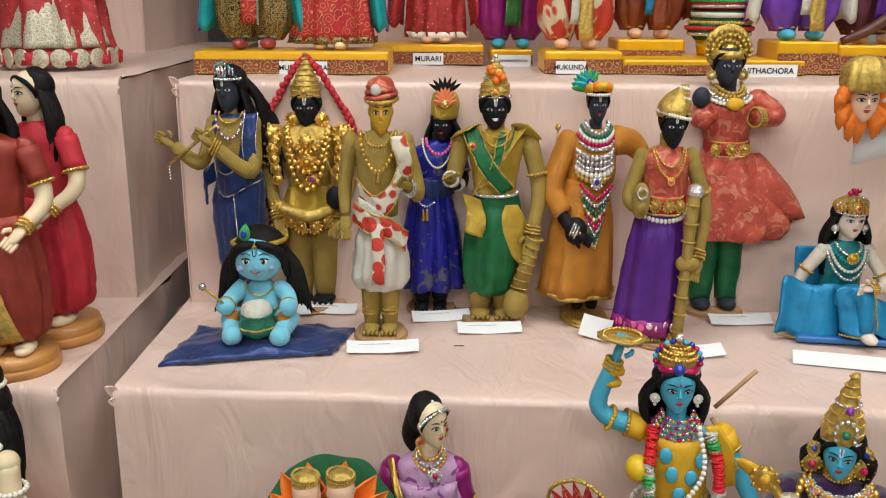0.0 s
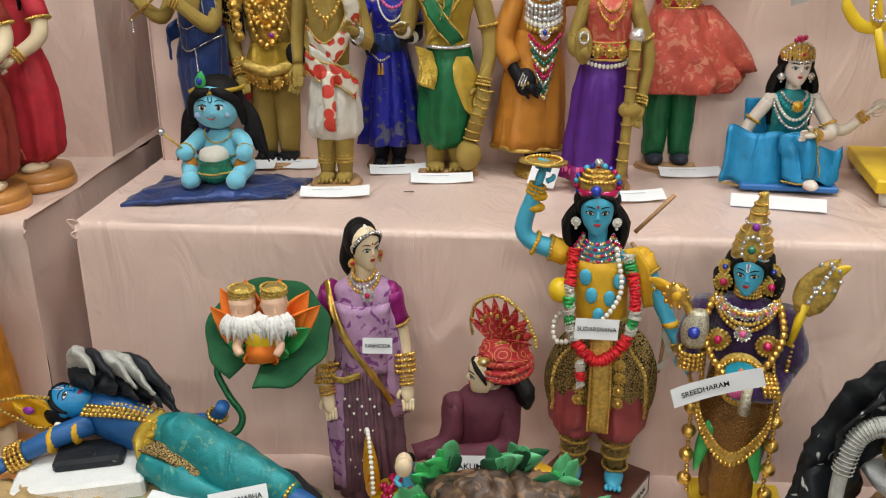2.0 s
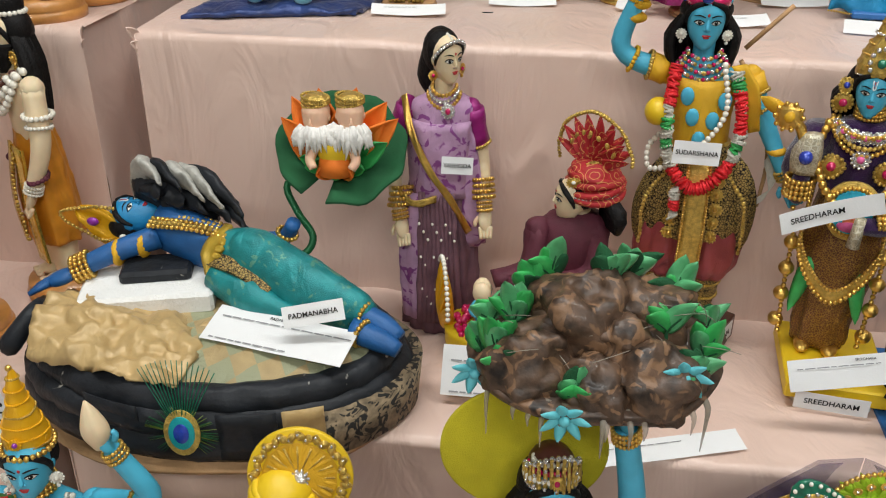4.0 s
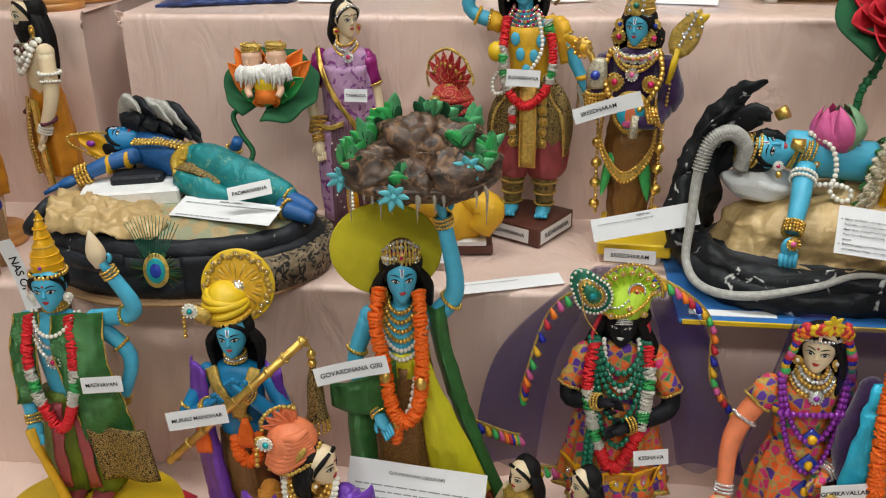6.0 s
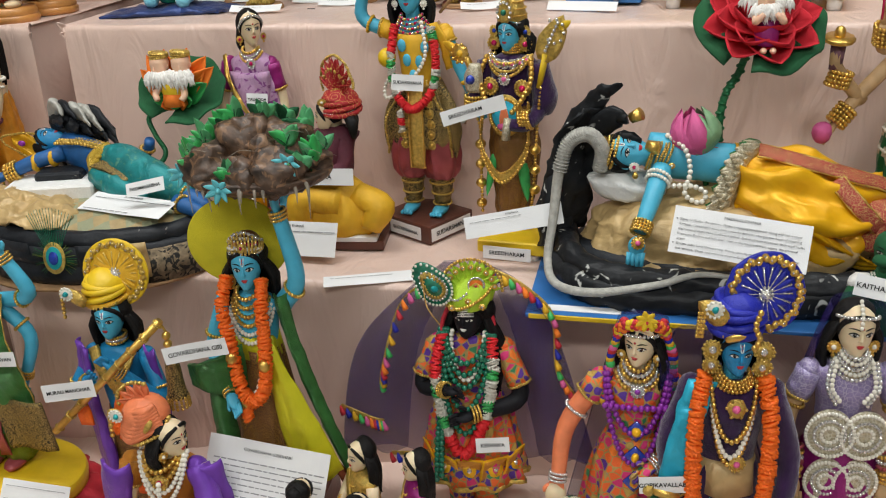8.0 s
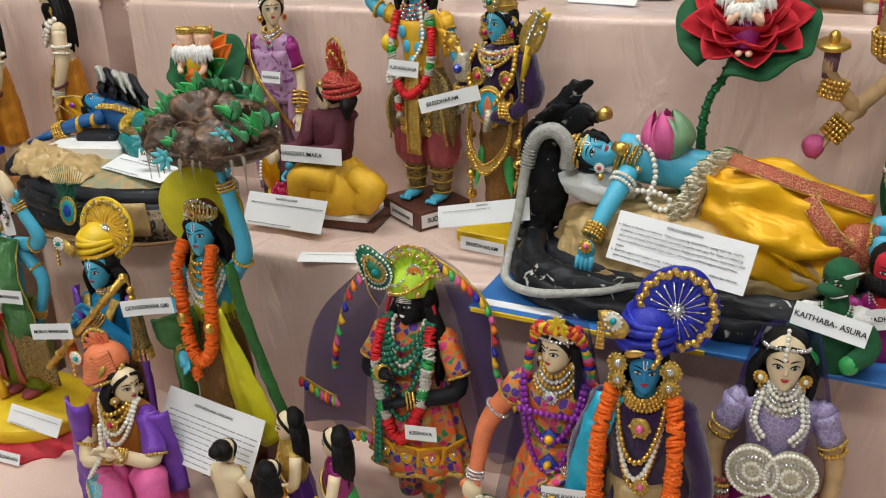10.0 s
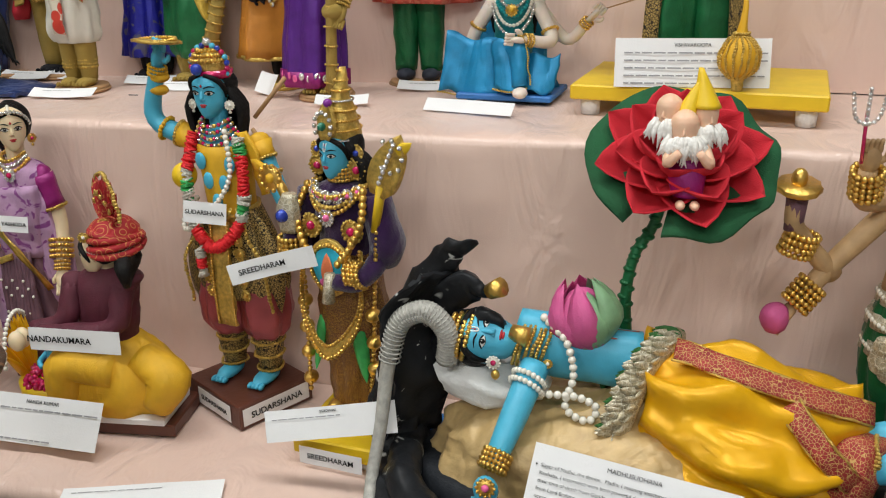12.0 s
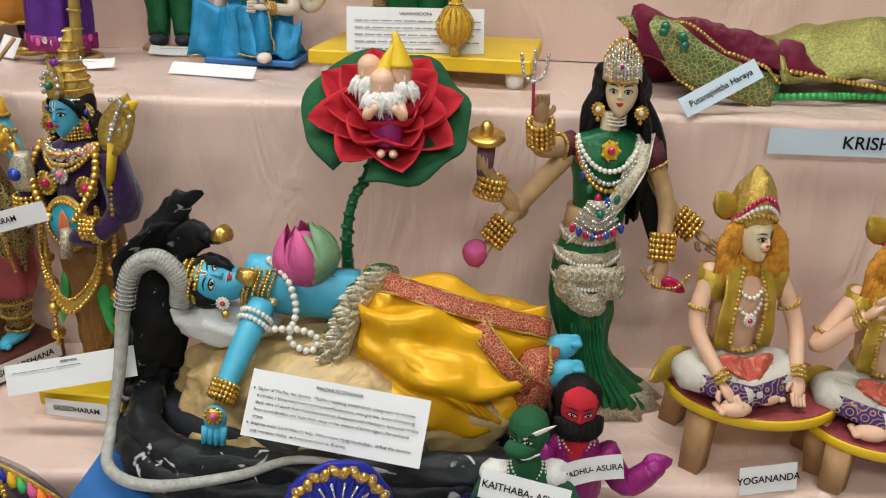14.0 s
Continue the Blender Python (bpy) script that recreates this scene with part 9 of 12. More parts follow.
    for i in range(9):
        a = radians(-70 + 17.5 * i)
        b.ball((-0.4 + 3.6 * math.sin(a), -0.8 - 2.6 * math.cos(a), 33 - 6.2 * math.cos(a) ** 1.2), (0.4, 0.3, 0.62), ("ruby", "sapph", "emer")[i % 3], 8, 6)
    b.sheet(lambda u, v: (-1.4 + (2.4 + 2.2 * v) * (u - 0.5), -3.2 - 0.3 * math.sin(math.pi * u), 27.0 - 2.6 * v - 1.0 * math.sin(math.pi * u) * v), 12, 6, "crystalnet", 0.3)
    for i in range(5):
        b.beads([(-2.6 - 0.35 * i, -3.5, 26.8 - 0.6 * i), (-1.4, -3.8, 26.2 - 0.8 * i), (-0.2 + 0.35 * i, -3.5, 26.8 - 0.6 * i)], 0.22, "crystal", 1.7, 4)
    for i in range(8):
        b.ball((-4.2 + 0.8 * i, -3.7, 23.9 - 1.0 * math.sin(math.pi * i / 7)), (0.36, 0.3, 0.55), "sapph" if i % 2 else "ruby", 8, 6)
    b.ball((-1.2, -3.8, 25.6), 0.5, "emer", 8, 6)
    doll(b, "four_armed_doll", 0.989, 0.868, STEP_C, "cream-faced doll in green skirt with silver lace and tiara", size=(0.92, 1, 0.965))




def bust(name, x, y, skin, cloth, label, hair, scarf):
    b = Mesh()
    b.loft([(0, 0, 0, 2.6, 2.2), (0, 0, 3.5, 3.0, 2.4), (0, 0, 7.0, 2.4, 1.8), (0, 0, 8.4, 1.1, 1.1)], cloth, 30, wob=0.08)
    b.loft([(0, -0.6, 5.0, 1.7, 1.7), (0, -0.4, 7.4, 1.5, 1.4), (0, 0, 9.4, 1.05, 1.05)], skin, 18)
    head(b, (0, 0, 11.2), 2.05, skin, -4 if hair else -30, hair=None, lips="eyew" if not hair else "lip", tilak=None)
    if hair:
        b.ball((0, 0.7, 11.8), (2.3, 2.0, 2.3), "hair", 16, 12, wob=0.1)
        for i in range(12):
            a = radians(-100 + 200 * i / 11)
            b.tube([(1.8 * math.sin(a), -0.4 - 0.9 * abs(math.cos(a)), 10.4), (1.7 * math.sin(a), -0.9 - 0.9 * math.cos(a), 9.2), (1.2 * math.sin(a), -0.8 - 0.8 * math.cos(a), 8.4)], (0.6, 0.6, 0.2), "hair", 6, 3)
    else:
        b.petal((-0.6, -1.8, 11.6), (2.2, -1.6, 13.0), 0.5, "eyew", 0.1, 0.1)
        b.tube([(-1.8, -1.4, 10.4), (-0.6, -2.2, 9.8), (0.9, -1.9, 10.2)], 0.09, "eyew", 5, 3)
        b.ball((-0.8, -1.4, 10.4), (1.5, 1.2, 0.8), skin, 10, 8)
    for s in (-1, 1):
        p = [(2.4 * s, 0, 6.8), (3.8 * s, -1.4, 4.0), (2.0 * s, -3.4, 2.6)] if not (scarf and s > 0) else [(2.6, 0, 6.6), (5.0, -1.0, 3.4), (7.4, -1.4, 5.4)]
        b.tube(p, (1.3, 1.3, 1.0), cloth, 12, 5)
        if not hair:
            b.ball((2.6 * s, 0, 6.6), (1.6, 1.5, 1.5), "white", 12, 8, wob=0.2)
        b.ball(p[-1], (1.1, 1.0, 1.1), cloth if hair else "leafbright", 10, 8)
    if scarf:
        b.petal((6.6, -1.2, 5.0), (9.0, -1.2, 6.4), 2.6, cloth, 0.3, 0.4)
    for d in (0.8, 1.8):
        necklace(b, (0, -0.2, 8.2), 1.2 + 0.3 * d, 1.5, d * 1.4, 0.14, "pearl", 2.4)
    doll(b, name, x, y, STEP_C + 0.001, label)


def lion_figure(x, y, z, turn, label, extra=False):
    b = Mesh()
    b.loft([(0, 0.6, 0, 4.6, 3.6), (0, 0.4, 2.6, 4.2, 3.2), (0, 0.2, 5.4, 3.2, 2.4)], "cotton", 40, 8, 0.05)
    for s in (-1, 1):
        b.tube([(2.2 * s, -0.6, 2.6), (5.8 * s, -2.6, 2.9), (-1.2 * s, -5.0 - 0.5 * s, 1.9)], (2.2, 1.9, 1.5), "cotton", 16, 5)
        b.band([(5.4 * s, -4.6, 2.8), (3.0 * s, -5.8, 2.6), (-0.2 * s, -6.6, 2.2)], (0, 0.6, 2.0), "violetborder", 0.25)
        b.ball((-1.9 * s, -6.0 - 0.5 * s, 1.2 - 0.3 * s), (1.9, 1.1, 0.9), "peach", 12, 8)
        for k in range(5):
            b.ball((-3.6 * s, -6.6 - 0.5 * s + 0.42 * k, 1.1 - 0.3 * s), (0.5, 0.28, 0.32), "peach", 7, 5)
    b.sheet(lambda u, v: (-3.2 + 6.4 * u, -3.4 - 2.2 * math.sin(math.pi * u) * v, 5.2 - 1.6 * v + 0.3 * math.sin(9 * u)), 16, 6, "redbro", 0.3)
    torso(b, "peach", 0, 0, 5, 14, 3.9, 2.7, 2.1, "peach", 1.2, 16)
    for s in (-1, 1):
        b.band([(1.6 * s, -1.4, 15.0), (2.3 * s, -2.5, 11), (2.5 * s, -2.4, 5.6)], (1.6, 0.3 * s, 0), "goldcloth", 0.3)
        b.loft([(3.4 * s, 0, 11, 1.6, 1.8), (3.6 * s, 0, 14.0, 1.6, 1.7)], "goldcloth", 18)
        b.beads([(1.0 * s, -1.9, 14.6), (1.6 * s, -2.7, 11), (1.7 * s, -2.7, 6.4)], 0.3, "zari", 1.6)
    ring(b, (0, 0, 5.6), (0, 0, 1), 2.9, 0.34, "zari")
    arm(b, [(-3.8, -0.2, 13.4), (-5.2, -1.6, 8.0), (-3.2, -5.2, 3.4)] if not extra else [(-3.8, -0.2, 13.4), (-7.8, -2.0, 8.2), (-4.2, -4.2, 13.0)], "peach", (1.25, 1.05, 0.85), bangle="zari")
    arm(b, [(3.8, -0.2, 13.4), (6.2, -1.6, 8.2), (5.8, -4.6, 3.4)], "peach", (1.25, 1.05, 0.85), bangle="zari")
    head(b, (0, -0.8, 18.0), 2.1, "cream", 26, hair=None, lips="lip", tilak=None)
    b.ball((0.5, -2.6, 17.3), (0.55, 0.5, 0.5), "peach", 10, 8)
    b.ball((0.6, -3.0, 17.5), (0.25, 0.15, 0.15), "lip", 8, 6)
    for i in range(110):
        a = 2 * math.pi * i / 110
        r1 = 2.0 + 0.2 * math.sin(i * 5)
        p = V(r1 * math.sin(a), -0.2, 17.6 + r1 * math.cos(a) * 0.8)
        b.tube([p, p + V(1.3 * math.sin(a), -1.0, 0.9 * math.cos(a) - 1.0), p + V(1.9 * math.sin(a) + 0.3 * math.sin(7 * i), -1.3, 1.0 * math.cos(a) - 3.4 - 0.5 * (i % 3))], (0.7, 0.6, 0.06), "mane", 6, 3)
    b.loft([(0, -0.2, 19.0, 2.2, 2.1), (0, -0.1, 20.6, 2.45, 2.3), (0, 0, 22.4, 2.1, 2.0), (0, 0, 24.0, 1.3, 1.2), (0, 0, 25.0, 0.4, 0.4)], "zari", 24)
    for k in range(3):
        b.beads([(2.45 * math.sin(a), -0.2 - 2.3 * math.cos(a), 19.4 + (1.2 + 0.9 * k) * math.cos(a) ** 2) for a in np.linspace(-1.4, 1.4, 9)], 0.28, ("zari", "pearl", "ruby")[k], 1.7, 4)
    b.petal((-2.0, 0.2, 19.6), (-4.4, 0.2, 22.2), 2.6, "goldcloth", 0.2, 0.4)
    for d in (2.6, 4.6):
        necklace(b, (0, -0.4, 14.2), 1.6 + 0.15 * d, 2.4, d, 0.26, "pearl", 2.0, m2="ruby" if d > 4 else None)
    b.petal((-4.2, 1.0, 3.0), (-9.6, -0.6, 0.7), 4.4, "goldcloth", 0.2, 0.3)
    if extra:
        b.loft([(2, -2, -3.5, 5.0, 3.6), (2, -1.4, 2, 4.0, 3.2)], "magenta", 40, 8, 0.08)
    b.v = [(p * 0.9, q, r) for p, q, r in b.v]
    doll(b, "lion_faced_doll", x, y, z, label, turn=turn, size=(1, 1, 0.95))




def stool(x, y, r, h, turn, label):
    s = thing("round_stool", x, y, STEP_C, label, "stool", "toy stools", turn)
    g = Mesh()
    g.loft([(0, 0, h - 1.1, r, r * 0.86), (0, 0, h - 0.2, r, r * 0.86), (0, 0, h - 0.1, r * 0.98, r * 0.84)], "yellow", 44, sub=2)
    part("rim", g, s, "yellow edge band")
    g = Mesh()
    g.disc((0, 0, h - 0.06), r * 0.97, 0.2, "wine", (0, 0, 1), 44, ry=r * 0.83)
    part("seat", g, s, "red and pink patterned top")
    for sx in (-1, 1):
        for sy in (-1, 1):
            g = Mesh()
            g.tube([(sx * r * 0.66, sy * r * 0.42, h - 1.3), (sx * r * 0.72, sy * r * 0.5, 0)], (1.7, 1.5), "rawwood", 4, 1)
            part("leg", g, s)


sari_doll()
orange_lotus()
kneeling_doll()
berry_throne()
disc_bearer()
jewelled_doll()
round_bed()
long_bed()
pink_bud()
red_lotus()
four_arm_lady()
bust("demon_bust", 0.893, 0.628, "leafgreen", "leafgreen", "dark green bald doll bust with white fur collar", False, False)
bust("demon_bust", 0.944, 0.672, "redfelt", "magenta", "red-faced bearded doll bust in magenta sleeves", True, True)
stool(1.148, 0.782, 9.2, 8.0, 0, "round toy stool with yellow rim and wooden legs")
stool(1.272, 0.745, 7.6, 6.0, 0, "lower round toy stool with yellow rim and wooden legs")
lion_figure(1.117, 0.778, STEP_C + 0.081, 6, "lion-faced doll with orange mane sitting on a stool")
lion_figure(1.268, 0.765, STEP_C + 0.061, -8, "lion-faced doll in magenta dhoti on a lower stool", True)
card((0.888, 0.588, 0.825), 0.078, 0.026, "KAITHABA- ASURA", 70, -14, 6, 0.0088)
card((0.952, 0.628, 0.822), 0.058, 0.024, "MADHU- ASURA", 80, 10, -6, 0.0078, curl=0.2)
card((1.147, 0.698, 0.764), 0.062, 0.030, "YOGANANDA", 80, 9, -2, 0.0105, label="handwritten white name card folded to stand")
card((0.236, 0.722, 0.7525), 0.165, 0.028, "", 8, 16, 0, title="", bars=1, label="long white paper strip lying on the step", name="caption_paper")


# ---- lowest step: front dolls ----
FRONT = "dolls on the lowest step"


def conch_doll():
    pl = thing("yellow_plate", -0.325, 0.55, STEP_D, "yellow round plate on a red frilled cloth", "plate")
    g = Mesh()
    g.loft([(0, 0, 2.0, 12.0, 9.0), (0, 0, 3.6, 12.2, 9.2), (0, 0, 4.4, 12.0, 9.0)], "yellow", 50)
    part("plate", g, pl)
    g = Mesh()
    g.loft([(0, 0, 0.0, 14.6, 11.2), (0, 0, 1.2, 13.4, 10.2), (0, 0, 2.2, 11.4, 8.4)], "red", 80, 17, (0.04, 0.02))
    part("frilled_cloth", g, pl, "red frilled cloth")
    b = Mesh()
    for s in (-1, 1):
        b.loft([(2.0 * s, 0, 0.3, 1.5, 1.6), (2.4 * s, 0, 3.0, 2.9, 2.6), (2.2 * s, 0, 10, 3.2, 2.8), (1.4 * s, 0, 17, 2.8, 2.4)], "moss", 40, 7, (0.08, 0.04), 5, s)
        b.ball((2.0 * s, -1.6, 0.7), (1.5, 2.4, 0.8), "wine", 12, 8)
        b.band([(1.2 * s, -2.8, 16), (1.8 * s, -3.4, 10), (2.0 * s, -3.2, 3)], (1.6, 0, 0), "wine", 0.2)
    torso(b, "sky", 0, 0, 16.5, 27, 4.4, 3.2, 2.3, "sky", 1.2, 29.6)
    sash(b, [(3.2, -1.2, 28.2), (3.4, -3.0, 24), (4.6, -3.4, 18), (5.4, -3.0, 12), (5.8, -2.8, 7.2)], [6.6, 0.6, 0.4], "greengold", "zari", 0.25, 0.25)
    b.sheet(lambda u, v: (2.6 + 8.0 * u + 1.0 * v, -3.6 + 0.5 * math.sin(6 * u), 12.6 - 8.0 * v + 0.4 * u), 12, 10, "zaridark", 0.25)
    sash(b, [(-3.4, -1.2, 28.2), (-4.2, -2.6, 23), (-4.6, -2.8, 16)], (3.4, 0.2, 0.3), "greengold", "zari", 0.25, 0.2)
    arm(b, [(-4.4, 0, 26.4), (-6.4, -0.4, 19.6), (-5.0, -2.6, 13.0)], "sky", (1.4, 1.2, 0.95))
    arm(b, [(4.6, 0, 26.4), (8.6, 0, 21.6), (6.8, -0.6, 15.2)], "sky", (1.2, 1.1, 0.9))
    arm(b, [(4.4, 0.6, 26.6), (10.4, -0.4, 28.4), (8.2, -1.0, 34.2)], "sky", (1.3, 1.2, 0.95))
    b.loft([(7.4, -1.4, 34.6, 0.4, 0.4), (7.4, -1.4, 36.4, 1.15, 1.1), (7.2, -1.4, 38.2, 0.7, 0.7), (7.0, -1.4, 39.4, 0.12, 0.12)], "cream", 18, 5, 0.04)
    b.tube([(-5.2, -3.6, 12.4), (-3.4, -4.0, 6), (-1.8, -4.2, 0.4)], (0.7, 0.6, 0.8), "turmeric", 10, 3)
    head(b, (0, -0.6, 31.6), 2.25, "sky", 8, hair="hair", tilak="lip")
    earrings(b, (0, -0.6, 31.4), 2.2, 8, "pearl", 0.26, "pearl")
    cone_crown(b, (0, 0.1, 33.3), 2.05, 7.6, "mustard", 7, "gold", "violetbead", "zari")
    ring(b, (0, -0.1, 33.4), (0, 0, 1), 2.2, 0.3, "gold")
    for k in range(3):
        ring(b, (0, -0.1, 28.6 + 0.45 * k), (0, 0, 1), 1.5, 0.25, "gold")
    for d, mm in ((2.2, "pearl"), (3.8, "crystal"), (5.6, "pearl")):
        necklace(b, (0, -0.4, 28), 2.3 + 0.15 * d, 2.6, d, 0.3, mm, 1.8)
    b.medal((0, -3.2, 22.4), 0.9, "crystal", "ruby")
    flower_garland(b, [(-3.0, -1.4, 28), (-3.4, -3.2, 23), (-2.6, -3.8, 17), (-0.4, -4.2, 13), (1.8, -3.8, 17), (2.6, -3.2, 23), (2.2, -1.4, 28)], 0.8,
                   ["red"] * 4 + ["cotton", "leafbright", "cotton"] + ["red"] * 5 + ["cotton", "leafbright", "cotton"] + ["red"] * 4)
    doll(b, "conch_bearer_doll", -0.338, 0.582, STEP_D + 0.044, "sky blue doll with golden cone crown, green shawl and conch", group=FRONT, size=(1, 1, 1.03))
    card((-0.268, 0.527, 0.697), 0.052, 0.022, "MADHAVAN", 84, 4, -3, 0.0073)
    card((-0.235, 0.490, 0.500), 0.105, 0.03, "", 58, 0, 4, title="", bars=2, label="white paper caption on the yellow plate", name="caption_paper")
    card((-0.262, 0.447, 0.452), 0.052, 0.018, "MADHAVAN", 66, 2, 0, 0.008)




def fluting_doll():
    b = Mesh()
    b.loft([(0, 0, 0, 4.2, 3.2), (0, 0, 7, 4.0, 3.0), (0, 0, 17, 3.3, 2.5)], "bronze", 50, 8, 0.05)
    b.sheet(lambda u, v: (3.4 + 3.0 * u + 1.0 * math.sin(3 * v), 0.6 - 2.2 * math.sin(2 * u), 27 - 26 * v + 0.4 * math.sin(7 * u)), 10, 18, "violet", 0.3)
    b.sheet(lambda u, v: (-6.4 - 1.2 * math.sin(3 * v) * (1 - v) + (2.8 + 3.4 * v) * u, 0.4 - (2.6 + 2.2 * v) * math.sin(2.2 * u) - 0.4 * math.sin(8 * u + v), 27.4 - 27 * v + 0.5 * math.sin(4 * u) * (1 - v)), 22, 24, "violet", 0.3)
    torso(b, "mid", 0, 0, 16, 26.4, 4.2, 3.0, 2.3, "mid", 1.1, 28.4, -0.3)
    b.band([(-3.2, -1.4, 27), (-1.2, -3.0, 23.4), (1.6, -2.9, 20.0)], (1.4, 0, 0.6), "zari", 0.3)
    b.band([(3.0, -1.4, 27), (1.6, -3.0, 23.4), (0.4, -3.0, 20.4)], (1.4, 0, -0.4), "zari", 0.3)
    arm(b, [(-4.2, 0, 25.4), (-7.0, -2.4, 20.0), (-2.6, -5.0, 23.8)], "mid", (1.4, 1.3, 0.95))
    arm(b, [(4.2, 0, 25.4), (6.8, -2.6, 20.2), (2.8, -5.6, 26.0)], "mid", (1.4, 1.3, 0.95))
    b.tube([(-8.2, -6.9, 16.4), (11.6, -6.9, 34.6)], 0.55, "gold", 12, 1)
    for u in np.linspace(0.04, 0.98, 9):
        ring(b, V(-8.2, -6.9, 16.4) * (1 - u) + V(11.6, -6.9, 34.6) * u, (0.73, 0, 0.68), 0.6, 0.16, "zari")
    b.tube([(11.4, -6.9, 34.4), (12.2, -6.9, 32), (12.3, -6.9, 25)], (0.18, 0.2), "zari", 7, 3)
    for z in (32.6, 31.4):
        b.ball((12.2, -6.9, z), (0.6, 0.6, 0.6), "gold", 10, 8)
    b.loft([(12.3, -6.9, 23.6, 1.5, 1.3), (12.3, -6.9, 25.4, 1.2, 1.1), (12.3, -6.9, 28.4, 1.0, 0.9), (12.2, -6.9, 30.8, 0.4, 0.4)], "zaridark", 16)
    for k in range(14):
        b.beads([(12.3 + 1.4 * math.cos(0.45 * k), -6.9 + 1.2 * math.sin(0.45 * k), 23.6), (12.3 + 1.5 * math.cos(0.45 * k), -6.9 + 1.3 * math.sin(0.45 * k), 22.2)], 0.24, "gold")
    flower_garland(b, [(0.2, -4.4, 18.4), (0.6, -4.8, 16.4), (1.8, -5.0, 15.2), (3.2, -5.0, 16.0), (3.5, -4.8, 19.2)], 0.95, ["garland"] * 5, 0.9)
    for (x, z0) in ((-3.8, 21), (2.2, 22), (3.2, 9.8)):
        for k in range(8):
            b.tube([(x, -5.4, z0), (x - 0.7 + 0.2 * k, -5.6, z0 - 2.0), (x - 0.9 + 0.25 * k, -5.4, z0 - 4.2)], (0.4, 0.42, 0.2), "garland", 6, 3)
    head(b, (0.2, -0.8, 31.6), 2.25, "sky", 2, long=5.5, full=1.25, tilak="eyew")
    turban(b, (-0.7, 0.7, 33.9), 2.8, 4.0, "yellow", 5, "turmeric")
    necklace(b, (-0.5, 0.5, 34.2), 2.8, 2.9, 0.7, 0.26, "gold", 1.7)
    fan_disc(b, (1.0, 1.4, 37.2), 4.8, "yellow", "zari", "crystal", 16, (0.1, -1, 0.15), "turmeric")
    b.petal((-1.4, -3.2, 34.6), (-5.2, -3.2, 36.4), 2.4, "zari", 0.3, 0.4)
    b.medal((-3.8, -3.6, 36.2), 0.9, "pearl", "turq")
    b.beads([(-4.8, -3.4, 35.8), (-5.0, -3.4, 32.6)], 0.3, "gold")
    for k in range(3):
        ring(b, (0, -0.1, 27.6 + 0.42 * k), (0, 0, 1), 1.4, 0.24, "crystal" if k == 1 else "gold")
    doll(b, "flute_player_doll", -0.106, 0.569, STEP_D, "blue doll with yellow fan turban, violet shawl, golden flute", group=FRONT, size=(0.95, 1, 1.0))
    card((-0.128, 0.473, 0.690), 0.073, 0.024, "MURALI MANOHAR", 82, 6, -8, 0.0070)


